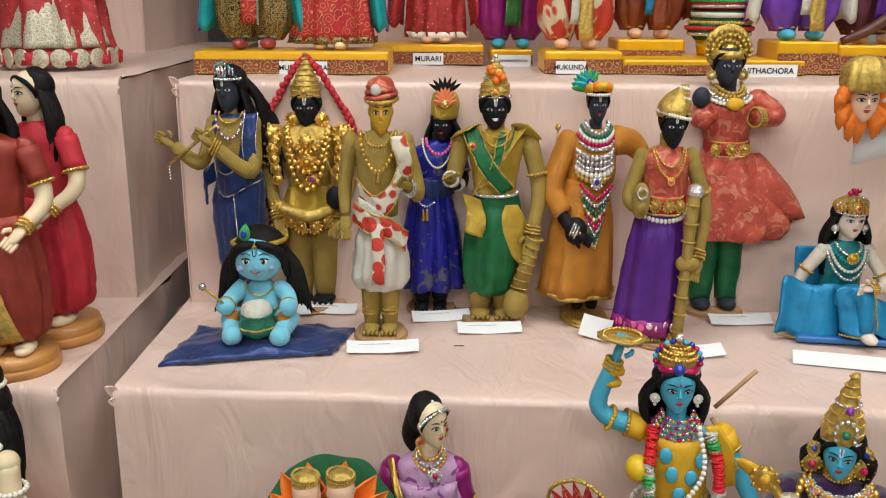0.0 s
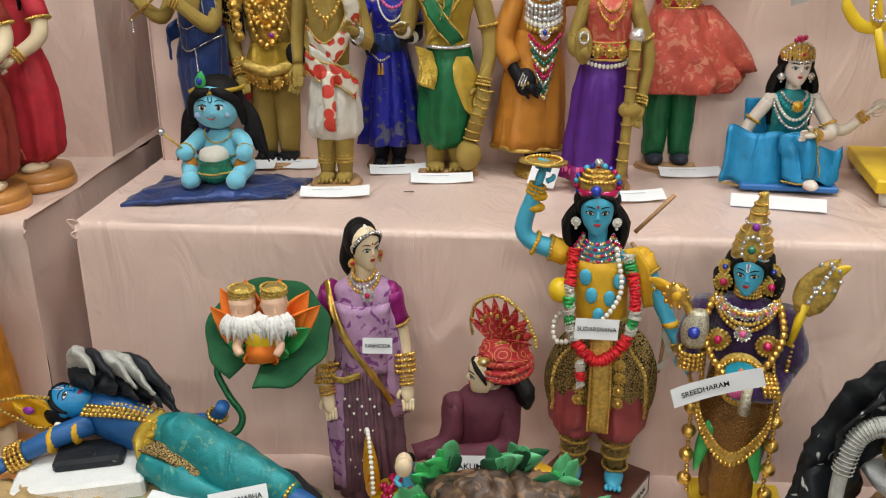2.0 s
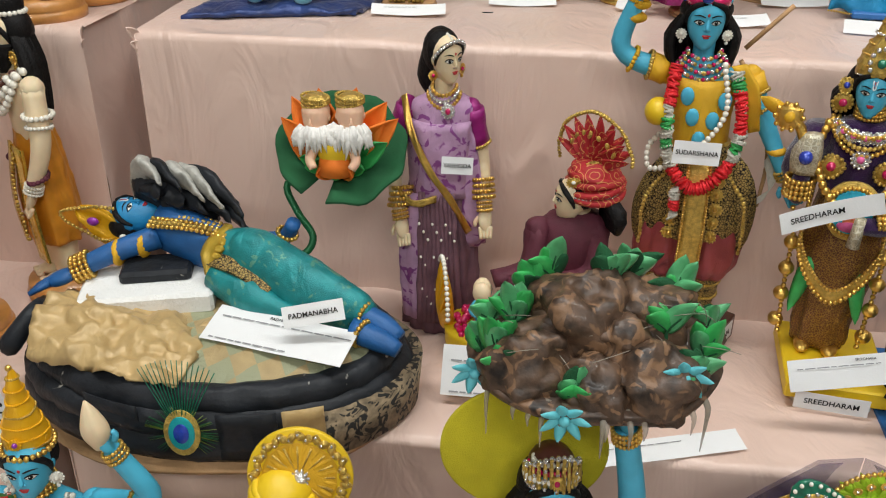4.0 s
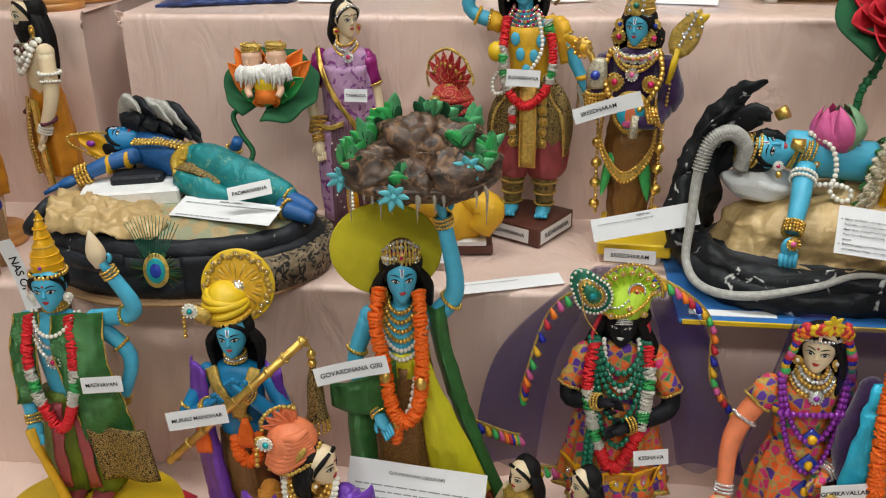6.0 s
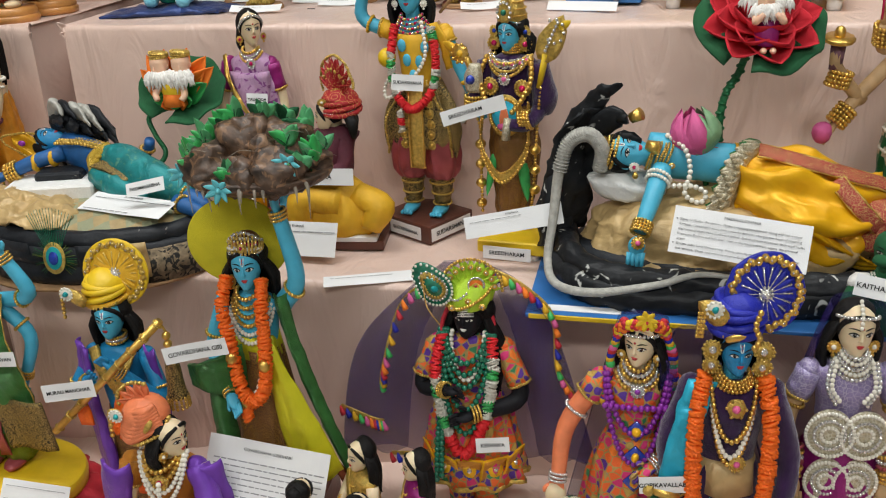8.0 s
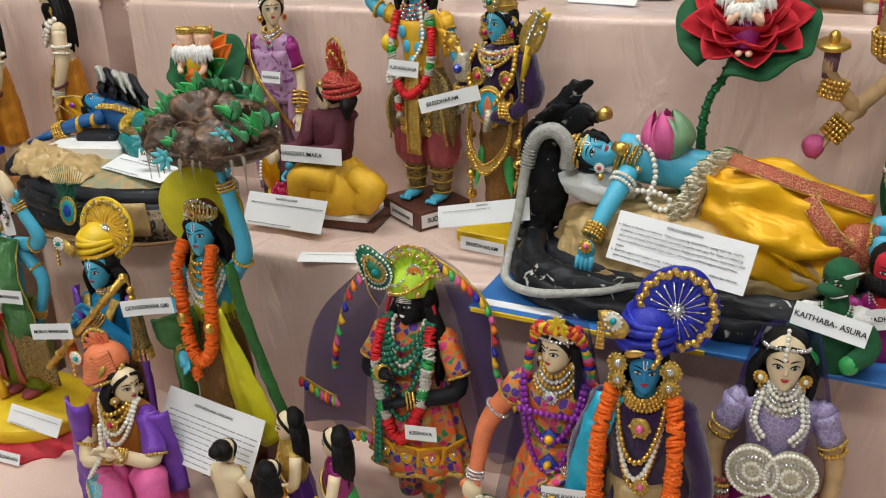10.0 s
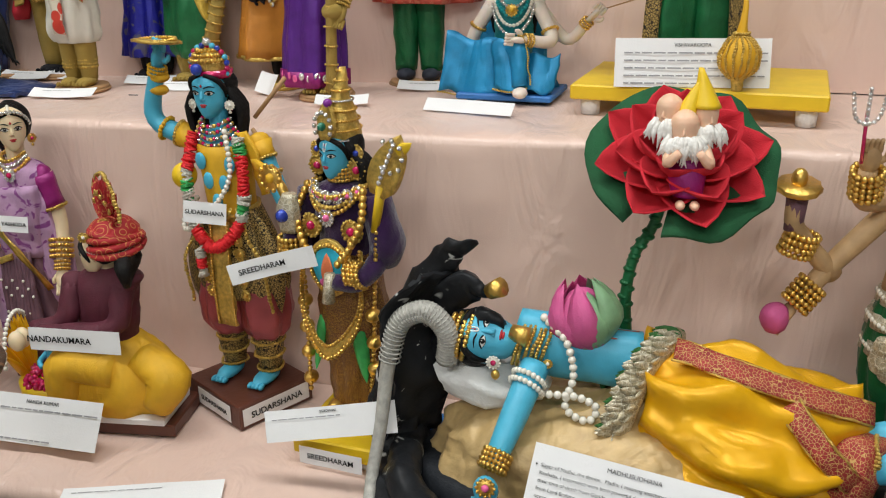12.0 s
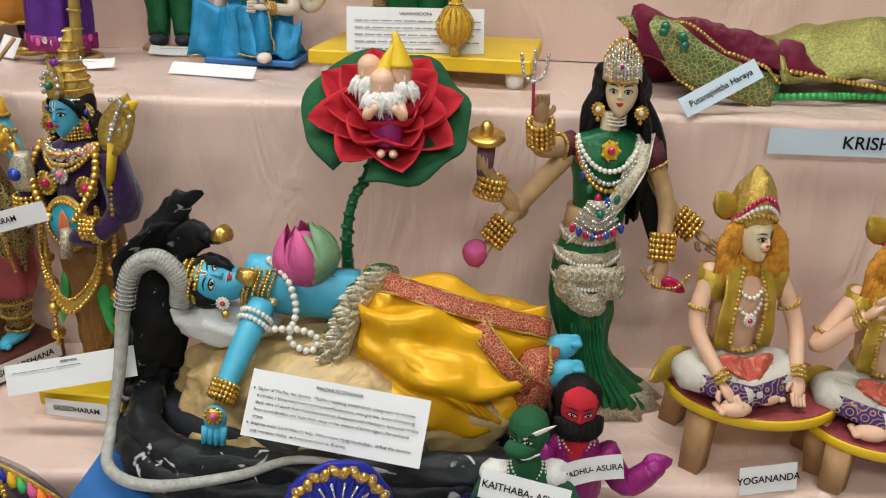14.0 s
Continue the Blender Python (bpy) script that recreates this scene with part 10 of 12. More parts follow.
def hill_lifter():
    bl = thing("plinth", 0.115, 0.575, STEP_D, "dark wooden block plinth behind the paper caption", "plinth")
    g = Mesh()
    g.box((0, 0, 2.6), (13, 9, 5.2), "chocolate", 0, 0, 0.2)
    part("block", g, bl)
    b = Mesh()
    b.loft([(0, 0, 0, 5.2, 3.8), (0, 0, 6, 4.8, 3.5), (0, 0, 16, 4.6, 3.2), (0, 0, 23, 3.4, 2.6)], "bronze", 50, 8, 0.05)
    for s in (-1, 1):
        b.ball((2.4 * s, -3.4, 0.7), (1.4, 2.2, 0.7), "sky", 12, 8)
    b.sheet(lambda u, v: (1.6 + (1.8 + 6.0 * v) * u + 2.6 * v, -2.9 - (0.6 + 0.6 * v) * math.sin(3 * u) - 0.3 * math.sin(11 * u) * v, 24.6 - 19.4 * v + 1.0 * u * v + 0.4 * math.sin(8 * u) * v), 16, 16, "lemon", 0.3)
    b.sheet(lambda u, v: (3.0 + 2.6 * u + 8.4 * v ** 1.4, 0.6 - 2.6 * math.sin(2.4 * u), 30 - 26 * v + 0.6 * u), 10, 20, "greengold", 0.3)
    b.sheet(lambda u, v: (4.6 + 2.2 * u + 7.4 * v, -0.2 - 2.2 * math.sin(2.4 * u), 13.0 - 11 * v), 8, 10, "rust", 0.3)
    torso(b, "sky", 0, 0, 21, 29.4, 4.0, 2.8, 2.2, "sky", 1.2, 31.6)
    b.loft([(0, 0, 21.8, 3.6, 2.8), (0, 0, 24.8, 3.1, 2.4)], "lemon", 40, 9, 0.04)
    arm(b, [(-4.4, 0, 28.4), (-6.4, -1.0, 22.4), (-3.0, -4.6, 18.2)], "sky", (1.4, 1.2, 0.95))
    b.sheet(lambda u, v: (-9.2 + 8.6 * u, -3.2 - 1.8 * math.sin(3 * u) - 0.5 * v, 19.8 + 1.8 * u + 6.5 * (v - 0.5) * (0.5 + 0.5 * u)), 14, 8, "greengold", 0.35)
    b.sheet(lambda u, v: (-7.4 + 3.6 * u, -2.2 - 1.2 * math.sin(3 * u), 18.5 - 17 * v + 1.0 * u), 10, 14, "greengold", 0.3)
    b.sheet(lambda u, v: (-7.4 + 3.6 * u, -2.4 - 1.2 * math.sin(3 * u), 9.0 - 6 * v), 10, 6, "rust", 0.32)
    arm(b, [(4.4, 0, 28.6), (7.0, -0.4, 32.4), (5.6, -1.0, 41.0)], "sky", (1.5, 1.35, 1.1))
    head(b, (0.2, -0.8, 34.0), 2.3, "sky", 10, long=6.0, full=1.25, tilak="eyew")
    earrings(b, (0.2, -0.8, 33.6), 2.4, -6, "gold", 0.28, "pearl", 0.7)
    b.disc((-2.2, 2.4, 35.7), 7.3, 0.5, "lemonfelt", (0.05, -1, 0.1), 52, ry=5.5)
    tiara(b, (0.1, -0.2, 35.8), 2.5, 2.6, "zari", "crystal", 10, 15, 88)
    b.ball((0.1, 0.3, 36.0), (2.1, 2.0, 1.9), "chocolate", 18, 12)
    for k in range(3):
        necklace(b, (0.1, 0.0, 36.0 + 0.55 * k), 2.25 - 0.35 * k, 2.2 - 0.3 * k, -0.5, 0.24, "pearl" if k != 1 else "ruby", 1.7)
    for k in range(6):
        necklace(b, (0.1, -0.4, 31.0 - 0.5 * k), 1.7 + 0.32 * k, 2.3, 0.8 + 0.7 * k, 0.3, "gold" if k < 4 else "pearl", 1.7)
    flower_garland(b, [(-2.6, -1.6, 32.5), (-3.0, -3.4, 29.3), (-2.0, -4.4, 25), (-1.3, -5.0, 20.5), (-0.4, -5.2, 18.2), (1.0, -5.2, 17.6), (2.4, -4.9, 19.5), (2.9, -4.4, 24), (2.8, -3.6, 29.4), (2.4, -1.6, 32.5)], 1.02, ["garland"] * 9, 0.9)
    flower_garland(b, [(-0.6, -5.2, 16.6), (-0.5, -5.2, 14.8)], 0.95, ["garland"], 0.9)
    for (x, z) in ((-1.8, 23.4), (2.8, 22.6), (-0.5, 17.3)):
        b.ball((x, -5.1, z), (0.85, 0.8, 0.85), "gold", 12, 8)
    b.beads([(1.8, -3.2, 22), (1.2, -4.4, 19), (-0.6, -4.6, 16.6)], 0.4, "pearl", 1.8)
    doll(b, "hill_lifting_doll", 0.113, 0.547, STEP_D + 0.052, "sky blue doll with orange garland, green shawl, arm raised", group=FRONT, size=(0.92, 1, 1.06))
    card((0.062, 0.474, 0.762), 0.086, 0.022, "GOVARDHANA GIRI", 82, 4, -12, 0.0080, curl=0.15)
    card((0.128, 0.470, 0.572), 0.172, 0.098, "", 60, -6, 3, title="GOVARDHANA GIRIDHARI", bars=9, label="white paper caption leaning on the plinth", name="caption_paper")




def toy_hill():
    s = thing("toy_hill", 0.140, 0.560, 0.952, "brown papier mache hill with plastic leaves on a round tray", "toy hill")
    g = Mesh()
    g.loft([(0, 0, 0, 6.6, 5.0), (0, 0, 1.0, 8.6, 6.8), (0, 0, 2.0, 9.2, 7.4), (0, 0, 2.3, 8.6, 7.0)], "clay", 50, wob=0.06)
    part("tray", g, s)
    rnd = random.Random(11)
    for (x, y, z, r) in ((-4.6, -3.0, 2.8, 3.2), (-0.4, -4.6, 2.4, 2.5), (3.4, -3.6, 2.8, 3.3), (-1.2, 0.2, 5.0, 3.9), (3.2, 1.0, 4.6, 3.6), (-5.6, 1.4, 3.0, 2.9), (6.2, 0.4, 2.8, 2.5), (0.8, 3.6, 4.4, 3.2), (1.4, -1.6, 4.6, 2.4), (-3.2, -0.8, 4.4, 2.2)):
        g = Mesh()
        g.ball((x, y, z), (r, r * 0.9, r * 0.9), "clay", 40, 28, None, 0.34)
        crumple(g, 0.5, 0.45)
        crumple(g, 0.22, 1.5)
        part("boulder", g, s)
    spots = [(-7.2, -2.6, 3.6), (-6.0, -1.0, 5.2), (-7.6, 0.6, 4.0), (-5.0, 1.6, 6.2), (-6.4, -4.0, 2.6), (-3.6, 2.6, 7.0), (0.4, 1.2, 7.8), (7.2, -1.8, 3.6), (6.2, -3.8, 3.2), (7.6, 0.8, 4.2), (5.4, 1.8, 6.0), (4.4, -1.8, 5.6), (2.2, 3.6, 6.8), (-1.8, -5.8, 2.4), (-8.2, -1.4, 2.8), (5.2, -5.0, 2.0)]
    for k, (x, y, z) in enumerate(spots):
        g = Mesh()
        n = rnd.randint(5, 7)
        for i in range(n):
            c = 2.4 * i + rnd.random()
            L = rnd.uniform(2.6, 4.2) * (0.75 if k in (13, 15) else 1)
            w = rnd.uniform(0.2, 0.62)
            t = V(x + L * w * math.cos(c), y + L * w * 0.7 * math.sin(c) - 0.3, z + L * (1.1 - w))
            g.petal((x, y, z), t, rnd.uniform(1.3, 1.8), ("leafmint", "leafbright", "leafbright", "leafmint", "leafgreen")[rnd.randint(0, 4)], 0.3, 0.1, bend=0.12)
            g.tube([(x, y, z - 1.2), (x, y, z), tuple((V(x, y, z) + t) / 2)], (0.12, 0.10, 0.06), "leafgreen", 5, 3)
        part("leaf_sprig", g, s, "green plastic leaf sprig")
    for (x, y, z) in ((-2.4, -6.8, 1.6), (-8.6, -3.0, 2.2), (5.4, -4.8, 4.2)):
        g = Mesh()
        for i in range(7):
            a = 2 * math.pi * i / 7
            g.petal((x, y, z), (x + 1.8 * math.cos(a), y - 0.7, z + 1.6 * math.sin(a)), 0.8, "aqua", 0.35, 0.14)
        g.ball((x, y - 0.4, z), 0.4, "aqua", 8, 6)
        part("aqua_flower", g, s, "pale turquoise paper flower")
    g = Mesh()
    for i in range(12):
        a = rnd.uniform(math.pi, 2 * math.pi)
        x, y = 8.9 * math.cos(a), 7.1 * math.sin(a)
        L = rnd.choice((0.6, 1.2, 2.0, 3.4, 5.0))
        g.tube([(x * 0.9, y * 0.9, 2.2), (x * 1.02, y * 1.03, 1.2), (x * 1.02, y * 1.03, 0.8 - L)], (0.3, 0.2, 0.04), "glue", 7, 4)
    for i in range(34):
        p = V(rnd.uniform(-7, 7), rnd.uniform(-5, 3), rnd.uniform(3.5, 7.2))
        q = p + V(rnd.uniform(-3, 3), rnd.uniform(-2, 1), rnd.uniform(-2, 1))
        g.tube([p, (p + q) / 2 + V(0, -0.8, 0.6), q], 0.035, "glue", 4, 5)
    tagged(part("glue_strand", g, s, "pale hot glue strands and drips"), kind="stuff")




def dark_veiled_doll():
    b = Mesh()
    skirt(b, "mirrorcloth", 0, 0, 20, 6.5, 3.8, 7.4, 10, (0.02, 0.06), "zari", 0.72, 0.2, 0.5)
    for k in range(5):
        a = radians(-62 + 31 * k)
        c = V(0.2 + 6.6 * math.sin(a), -4.8 * math.cos(a), 9.6)
        n = (math.sin(a), -math.cos(a), 0.3)
        tx, up = V(math.cos(a), math.sin(a), 0), V(0.3 * math.sin(a), -0.3 * math.cos(a), 1)
        for w, m2, o in ((4.0, "mustard", -0.12), (3.4, "orange", -0.02)):
            b.sheet(lambda u, v: c + V(*n) * o + tx * (u - 0.5) * w + up * (v - 0.5) * w, 4, 4, m2, 0.2)
        b.disc(c, 1.5, 0.35, "sapph", n, 4)
        b.disc(c + V(*n) * 0.2, 1.0, 0.3, "mustard", n, 16)
        b.ball(c + V(*n) * 0.3, 0.4, "crystal", 8, 6)
    for s in (-1, 1):
        b.loft([(1.8 * s, 0, 0, 1.7, 1.6), (1.8 * s, 0, 8, 2.0, 1.8)], "mirrorcloth", 22)
    torso(b, "mirrorcloth", 0, 0, 19, 27.2, 4.5, 3.4, 2.5, "black", 1.2, 29.4, 0)
    arm(b, [(-4.4, 0, 26.2), (-6.4, -1.6, 20.8), (-2.6, -4.6, 21.8)], "black", (1.5, 1.3, 1.0), "mirrorcloth", 0.4, "gold")
    arm(b, [(4.6, 0, 26.2), (6.8, -1.6, 19.6), (0.8, -5.0, 18.6)], "black", (1.5, 1.4, 1.1), "mirrorcloth", 0.42, "gold")
    head(b, (0, -0.6, 31.0), 2.3, "black", -12, long=11, full=1.5, lips="eyew", tilak="eyew")
    for k in range(5):
        b.tube([(-1.2 + 0.1 * k, -2.6, 31.6 + 0.24 * k), (0.0, -3.0, 31.8 + 0.24 * k), (1.0, -2.5, 31.6 + 0.24 * k)], 0.06, "eyew", 4, 2)
    # wrapped lime turban with a pleated fan and jewelled pin
    b.ball((0.2, 0.8, 31.0), (3.0, 2.2, 3.6), "hair", 18, 12, wob=0.2)
    b.loft([(0.0, -0.4, 32.4, 2.7, 2.6), (0.2, -0.2, 33.6, 3.1, 2.8), (0.5, 0, 35.2, 2.7, 2.2), (0.6, 0.2, 36.4, 1.2, 1.0)], "lime", 40, 9, 0.05, 5, 0.6)
    fc = V(0.6, -0.6, 34.8)
    for i in range(15):
        a = radians(-88 + 176 * i / 14)
        b.petal(fc, fc + V(4.0 * math.sin(a), -0.3 * (-1) ** i, 4.0 * math.cos(a)), 1.2, "lime", 0.3 * (-1) ** i, 0.2, side=(math.cos(a), 0.3 * (-1) ** i, -math.sin(a)))
    b.beads([fc + V(4.0 * math.sin(t), -0.3, 4.0 * math.cos(t)) for t in np.linspace(-1.6, 1.6, 15)], 0.24, "gold")
    for i in range(9):
        a = radians(-80 + 20 * i)
        b.medal(fc + V(3.1 * math.sin(a), -0.7, 3.1 * math.cos(a)), 0.34, "gold", "crystal")
    b.disc((1.3, -1.5, 35.6), 1.15, 0.35, "bright", (0.1, -1, 0.1), 20, ry=0.6)
    ring(b, (1.3, -1.7, 35.6), (0.1, -1, 0.1), 1.0, 0.18, "crystal")
    b.medal((1.3, -1.9, 35.6), 0.4, "gold", "ruby")
    b.beads([(-2.6, -1.6, 32.6), (-1.2, -3.0, 32.8), (0.6, -3.2, 33.4), (2.4, -2.2, 34.4), (3.2, -1.2, 35.2)], 0.24, "gold", 1.7)
    b.beads([(-2.4, -1.8, 33.6), (-1.0, -2.9, 34.0), (0.2, -2.8, 34.9)], 0.2, "crystal", 2.2)
    for x, z in ((-1.8, 32.9), (0.4, 33.9), (2.2, 33.2)):
        b.medal((x, -2.9, z), 0.4, "gold", "crystal")
    jewel_drop(b, (-4.0, -2.0, 35.2), 2.5, 128)
    b.beads([(-5.6, -2.4, 36.6), (-5.0, -3.0, 33.0), (-3.4, -3.2, 30.6)], 0.1, "gold", 2.0)
    for d in (3, 4.6, 6.4, 9.6, 13):
        necklace(b, (-0.2, -0.6, 28.6), 2.4 + 0.1 * d, 3.2 + 0.1 * d, d, 0.44, "emer", 1.8)
    necklace(b, (0, -1.0, 28.6), 2.2, 3.2, 5.4, 0.34, "pearl", 1.8)
    b.beads([(-3.2, -3.6, 22), (-4.0, -4.6, 15), (-4.4, -5.2, 8.0)], 0.46, "emer", 1.7)
    b.beads([(-3.0, -4.0, 22), (-3.4, -5.0, 15), (-3.6, -5.6, 9.0)], 0.46, "emer", 1.7)
    flower_garland(b, [(-3.4, -1.8, 28.4), (-4.2, -3.6, 23.5), (-3.0, -4.8, 17), (-0.6, -5.4, 12.4), (2.2, -5.0, 17), (3.4, -3.6, 23.5), (3.2, -1.8, 28.4)], 0.9,
                   ["red"] * 4 + ["cotton", "leafbright", "cotton"] * 2 + ["red"] * 7 + ["cotton", "leafbright", "cotton"] * 2 + ["red"] * 2)
    for s in (-1, 1):
        b.tube([(2.4 * s, -0.2, 33), (3.6 * s, -0.8, 29), (3.0 * s, -1.4, 27)], 0.3, "red", 6, 3)
    # net veil with tassel border, spread to both sides
    vl = Mesh()
    for inner, outer in (([(0.5, 2.4, 38.0), (0.2, 2.8, 24.0), (-1.0, 2.6, 7.0)], [(-3.5, 1.8, 37.9), (-9.5, 1.2, 33.0), (-15.0, 0.8, 27.0), (-17.6, 0.4, 20.0), (-19.2, 0.0, 8.0)]),
                         ([(0.6, 2.4, 38.0), (0.8, 2.8, 24.0), (1.0, 2.6, 7.0)], [(1.5, 1.8, 38.0), (6.5, 1.2, 35.6), (10.6, 0.8, 30.2), (13.2, 0.0, 24.0), (17.6, -1.0, 9.0)])):
        pi, po = spline(inner, 16), spline(outer, 16)
        ki, ko = len(pi) - 1, len(po) - 1
        vl.sheet(lambda u, v: pi[round(v * ki)] * (1 - u) + po[round(v * ko)] * u + V(0, 0.9 * math.sin(9 * u + 2 * v) * v, 0), 24, 24, "tulle", 0.05)
        vl.sheet(lambda u, v: pi[round(v * ki)] * (0.5 - 0.5 * u) + po[round(v * ko)] * (0.5 + 0.5 * u) + V(0, 0.9 * math.sin(9 * u + 2 * v) * v - 0.5, 0), 18, 24, "tulle", 0.05)
    edges = [[(-4.0, 0.4, 36.0), (-9.0, -0.6, 33.0), (-11.8, -1.6, 24.5), (-12.6, -1.6, 20.5)], [(2.6, 0.4, 37.6), (7.2, -0.6, 35.6), (11.0, -0.8, 31.5), (11.8, -1.4, 24), (14.5, -1.8, 19.5)],
             [(-19.0, -1.0, 15.8), (-14.5, -1.6, 14.4), (-12.6, -1.8, 14.2)], [(-12, -1.2, 8.4), (-7, -1.4, 8.6), (-3, -1.2, 6.4)]]
    for pts in edges:
        vl.band(pts, (0.5, 0, 0.7), "zari", 0.12)
        p = spline(pts, 10)
        for i in range(0, len(p), 2):
            c = ("red", "royalplain", "turmeric", "leafbright", "pinkcloth", "bright")[(i // 2) % 6]
            vl.tube([p[i], p[i] + V(0.25, -0.4, -0.5), p[i] + V(0.5, -0.4, -1.15)], (0.12, 0.36, 0.46), c, 6, 2)
    ob = doll(b, "dark_faced_doll", 0.384, 0.615, STEP_D, "black doll in lime turban, orange dress and green beads", group=FRONT, size=(1, 1, 1.03))
    vo = vl.link("net_veil", None, pose(0.384, 0.622, STEP_D + 0.002))
    tagged(vo, "sheer purple net veil with colourful tassel border", "veil")
    card((0.422, 0.540, 0.603), 0.044, 0.021, "KESHAVA", 82, 5, -4, 0.0075)


def flower_crown_doll():
    b = Mesh()
    skirt(b, "mirrorcloth", 0, 0, 19, 0.2, 3.4, 7.0, 11, (0.02, 0.07), "zari", 0.74)
    b.band([(3.6, -1.6, 30), (4.4, -2.6, 20), (4.0, -3.6, 6)], (2.0, -0.2, 0), "tulle", 0.2)
    torso(b, "mirrorcloth", 0, 0, 18, 27, 4.2, 2.9, 2.4, "cream", 1.15, 29.4, 0.2)
    b.loft([(0.1, -0.6, 26.2, 2.6, 1.7), (0.1, -0.4, 27.6, 1.8, 1.3)], "cream", 18)
    arm(b, [(-4.2, 0, 26.0), (-8.2, -1.4, 20.0), (-9.2, -3.8, 13.4)], "coral", (1.6, 1.35, 1.05), "mirrorcloth", 0.3, "crystal")
    arm(b, [(4.4, 0, 26.0), (6.4, -0.8, 19.0), (2.4, -4.0, 16.6)], "mirrorcloth", (1.6, 1.35, 1.05), None, None, "crystal")
    b.ball((-9.4, -4.2, 11.6), (1.4, 1.1, 1.6), "cream", 12, 8)
    b.ball((-7.6, -4.8, 8.8), (2.6, 2.6, 2.4), "emer", 18, 12)
    ring(b, (-7.6, -4.8, 9.6), (0, 0, 1), 2.6, 0.3, "crystal")
    for i in range(9):
        a = 2 * math.pi * i / 9
        b.petal((-7.6, -4.8, 11.4), (-7.6 + 2.4 * math.cos(a), -4.8 + 2.0 * math.sin(a), 9.4), 1.6, "crystalnet", 0.2, 0.2)
    head(b, (0.4, -0.6, 31.6), 2.15, "cream", -24, long=6, full=1.1, tilak="lip")
    b.sheet(lambda u, v: (0.6 + (3.0 + 6.0 * v) * math.sin(-1.7 + 3.4 * u), 0.8 + 1.8 * math.cos(-1.7 + 3.4 * u), 34.2 - 28 * v), 24, 14, "tulle", 0.06)
    for s in (-1, 1):
        p = spline([(0.6 + 2.2 * s, -1.2, 34.6), (0.6 + 3.4 * s, -1.0, 31), (0.6 + 4.0 * s, -1.0, 26), (0.6 + 4.4 * s, -1.6, 20 if s > 0 else 24)], 9)
        for i, q in enumerate(p):
            b.ball(q, (0.62, 0.5, 0.62), ("red", "royalplain", "turmeric", "leafbright", "pinkcloth")[i % 5], 7, 5)
    for i in range(16):
        a = radians(-95 + 190 * i / 15)
        c = V(0.5 + 2.7 * math.sin(a), -0.8 - 1.2 * math.cos(a), 33.2 + 1.6 * math.cos(a))
        for j in range(5):
            t = 2 * math.pi * j / 5
            b.ball(c + V(0.4 * math.cos(t), -0.2, 0.4 * math.sin(t)), 0.42, ("red", "yellow", "red", "bright")[i % 4], 7, 5)
    for i in range(7):
        a = 2 * math.pi * i / 7
        b.petal((0.8, -2.4, 35.4), (0.8 + 1.4 * math.cos(a), -2.6, 35.4 + 1.4 * math.sin(a)), 0.8, "yellow", 0.2, 0.15)
    b.beads([V(0.4, -0.6, 31.6) + V(2.2 * math.sin(a), -1.9 * math.cos(a), 1.3 + 0.4 * math.cos(a)) for a in np.linspace(-1.5, 1.5, 9)], 0.24, "crystal")
    earrings(b, (0.4, -0.6, 31.2), 2.2, -10, "gold", 0.26, "pearl", 0.6)
    for k in range(5):
        necklace(b, (0.2, -0.5, 29.4 - 0.45 * k), 1.4 + 0.3 * k, 1.9, 0.7 + 0.25 * k, 0.3, "crystal" if k % 2 else "gold", 1.7)
    b.medal((0.2, -2.8, 26.2), 0.8, "crystal", "violetbead")
    necklace(b, (0.2, -0.8, 28.0), 3.6, 2.8, 7.4, 0.4, "violetbead", 1.8)
    necklace(b, (0.2, -0.8, 28.0), 3.9, 3.0, 11.5, 0.4, "violetbead", 1.8)
    b.beads([(-3.6, -2.8, 24.0), (0, -3.4, 24.2), (3.6, -2.8, 24.0)], 0.4, "violetbead", 1.8)
    for k, z in enumerate((21, 17.6, 14, 10.4)):
        b.disc((0.3, -3.4 - 0.25 * k, z), 1.4, 0.4, "sapph", (0, -1, 0.1), 4)
        b.ball((0.3, -3.7 - 0.25 * k, z), 0.6, "mustard", 8, 6)
    doll(b, "flower_crowned_doll", 0.600, 0.550, STEP_D, "cream-faced doll in orange mirror-work dress with flower crown", group=FRONT, size=(1, 1, 1.03))


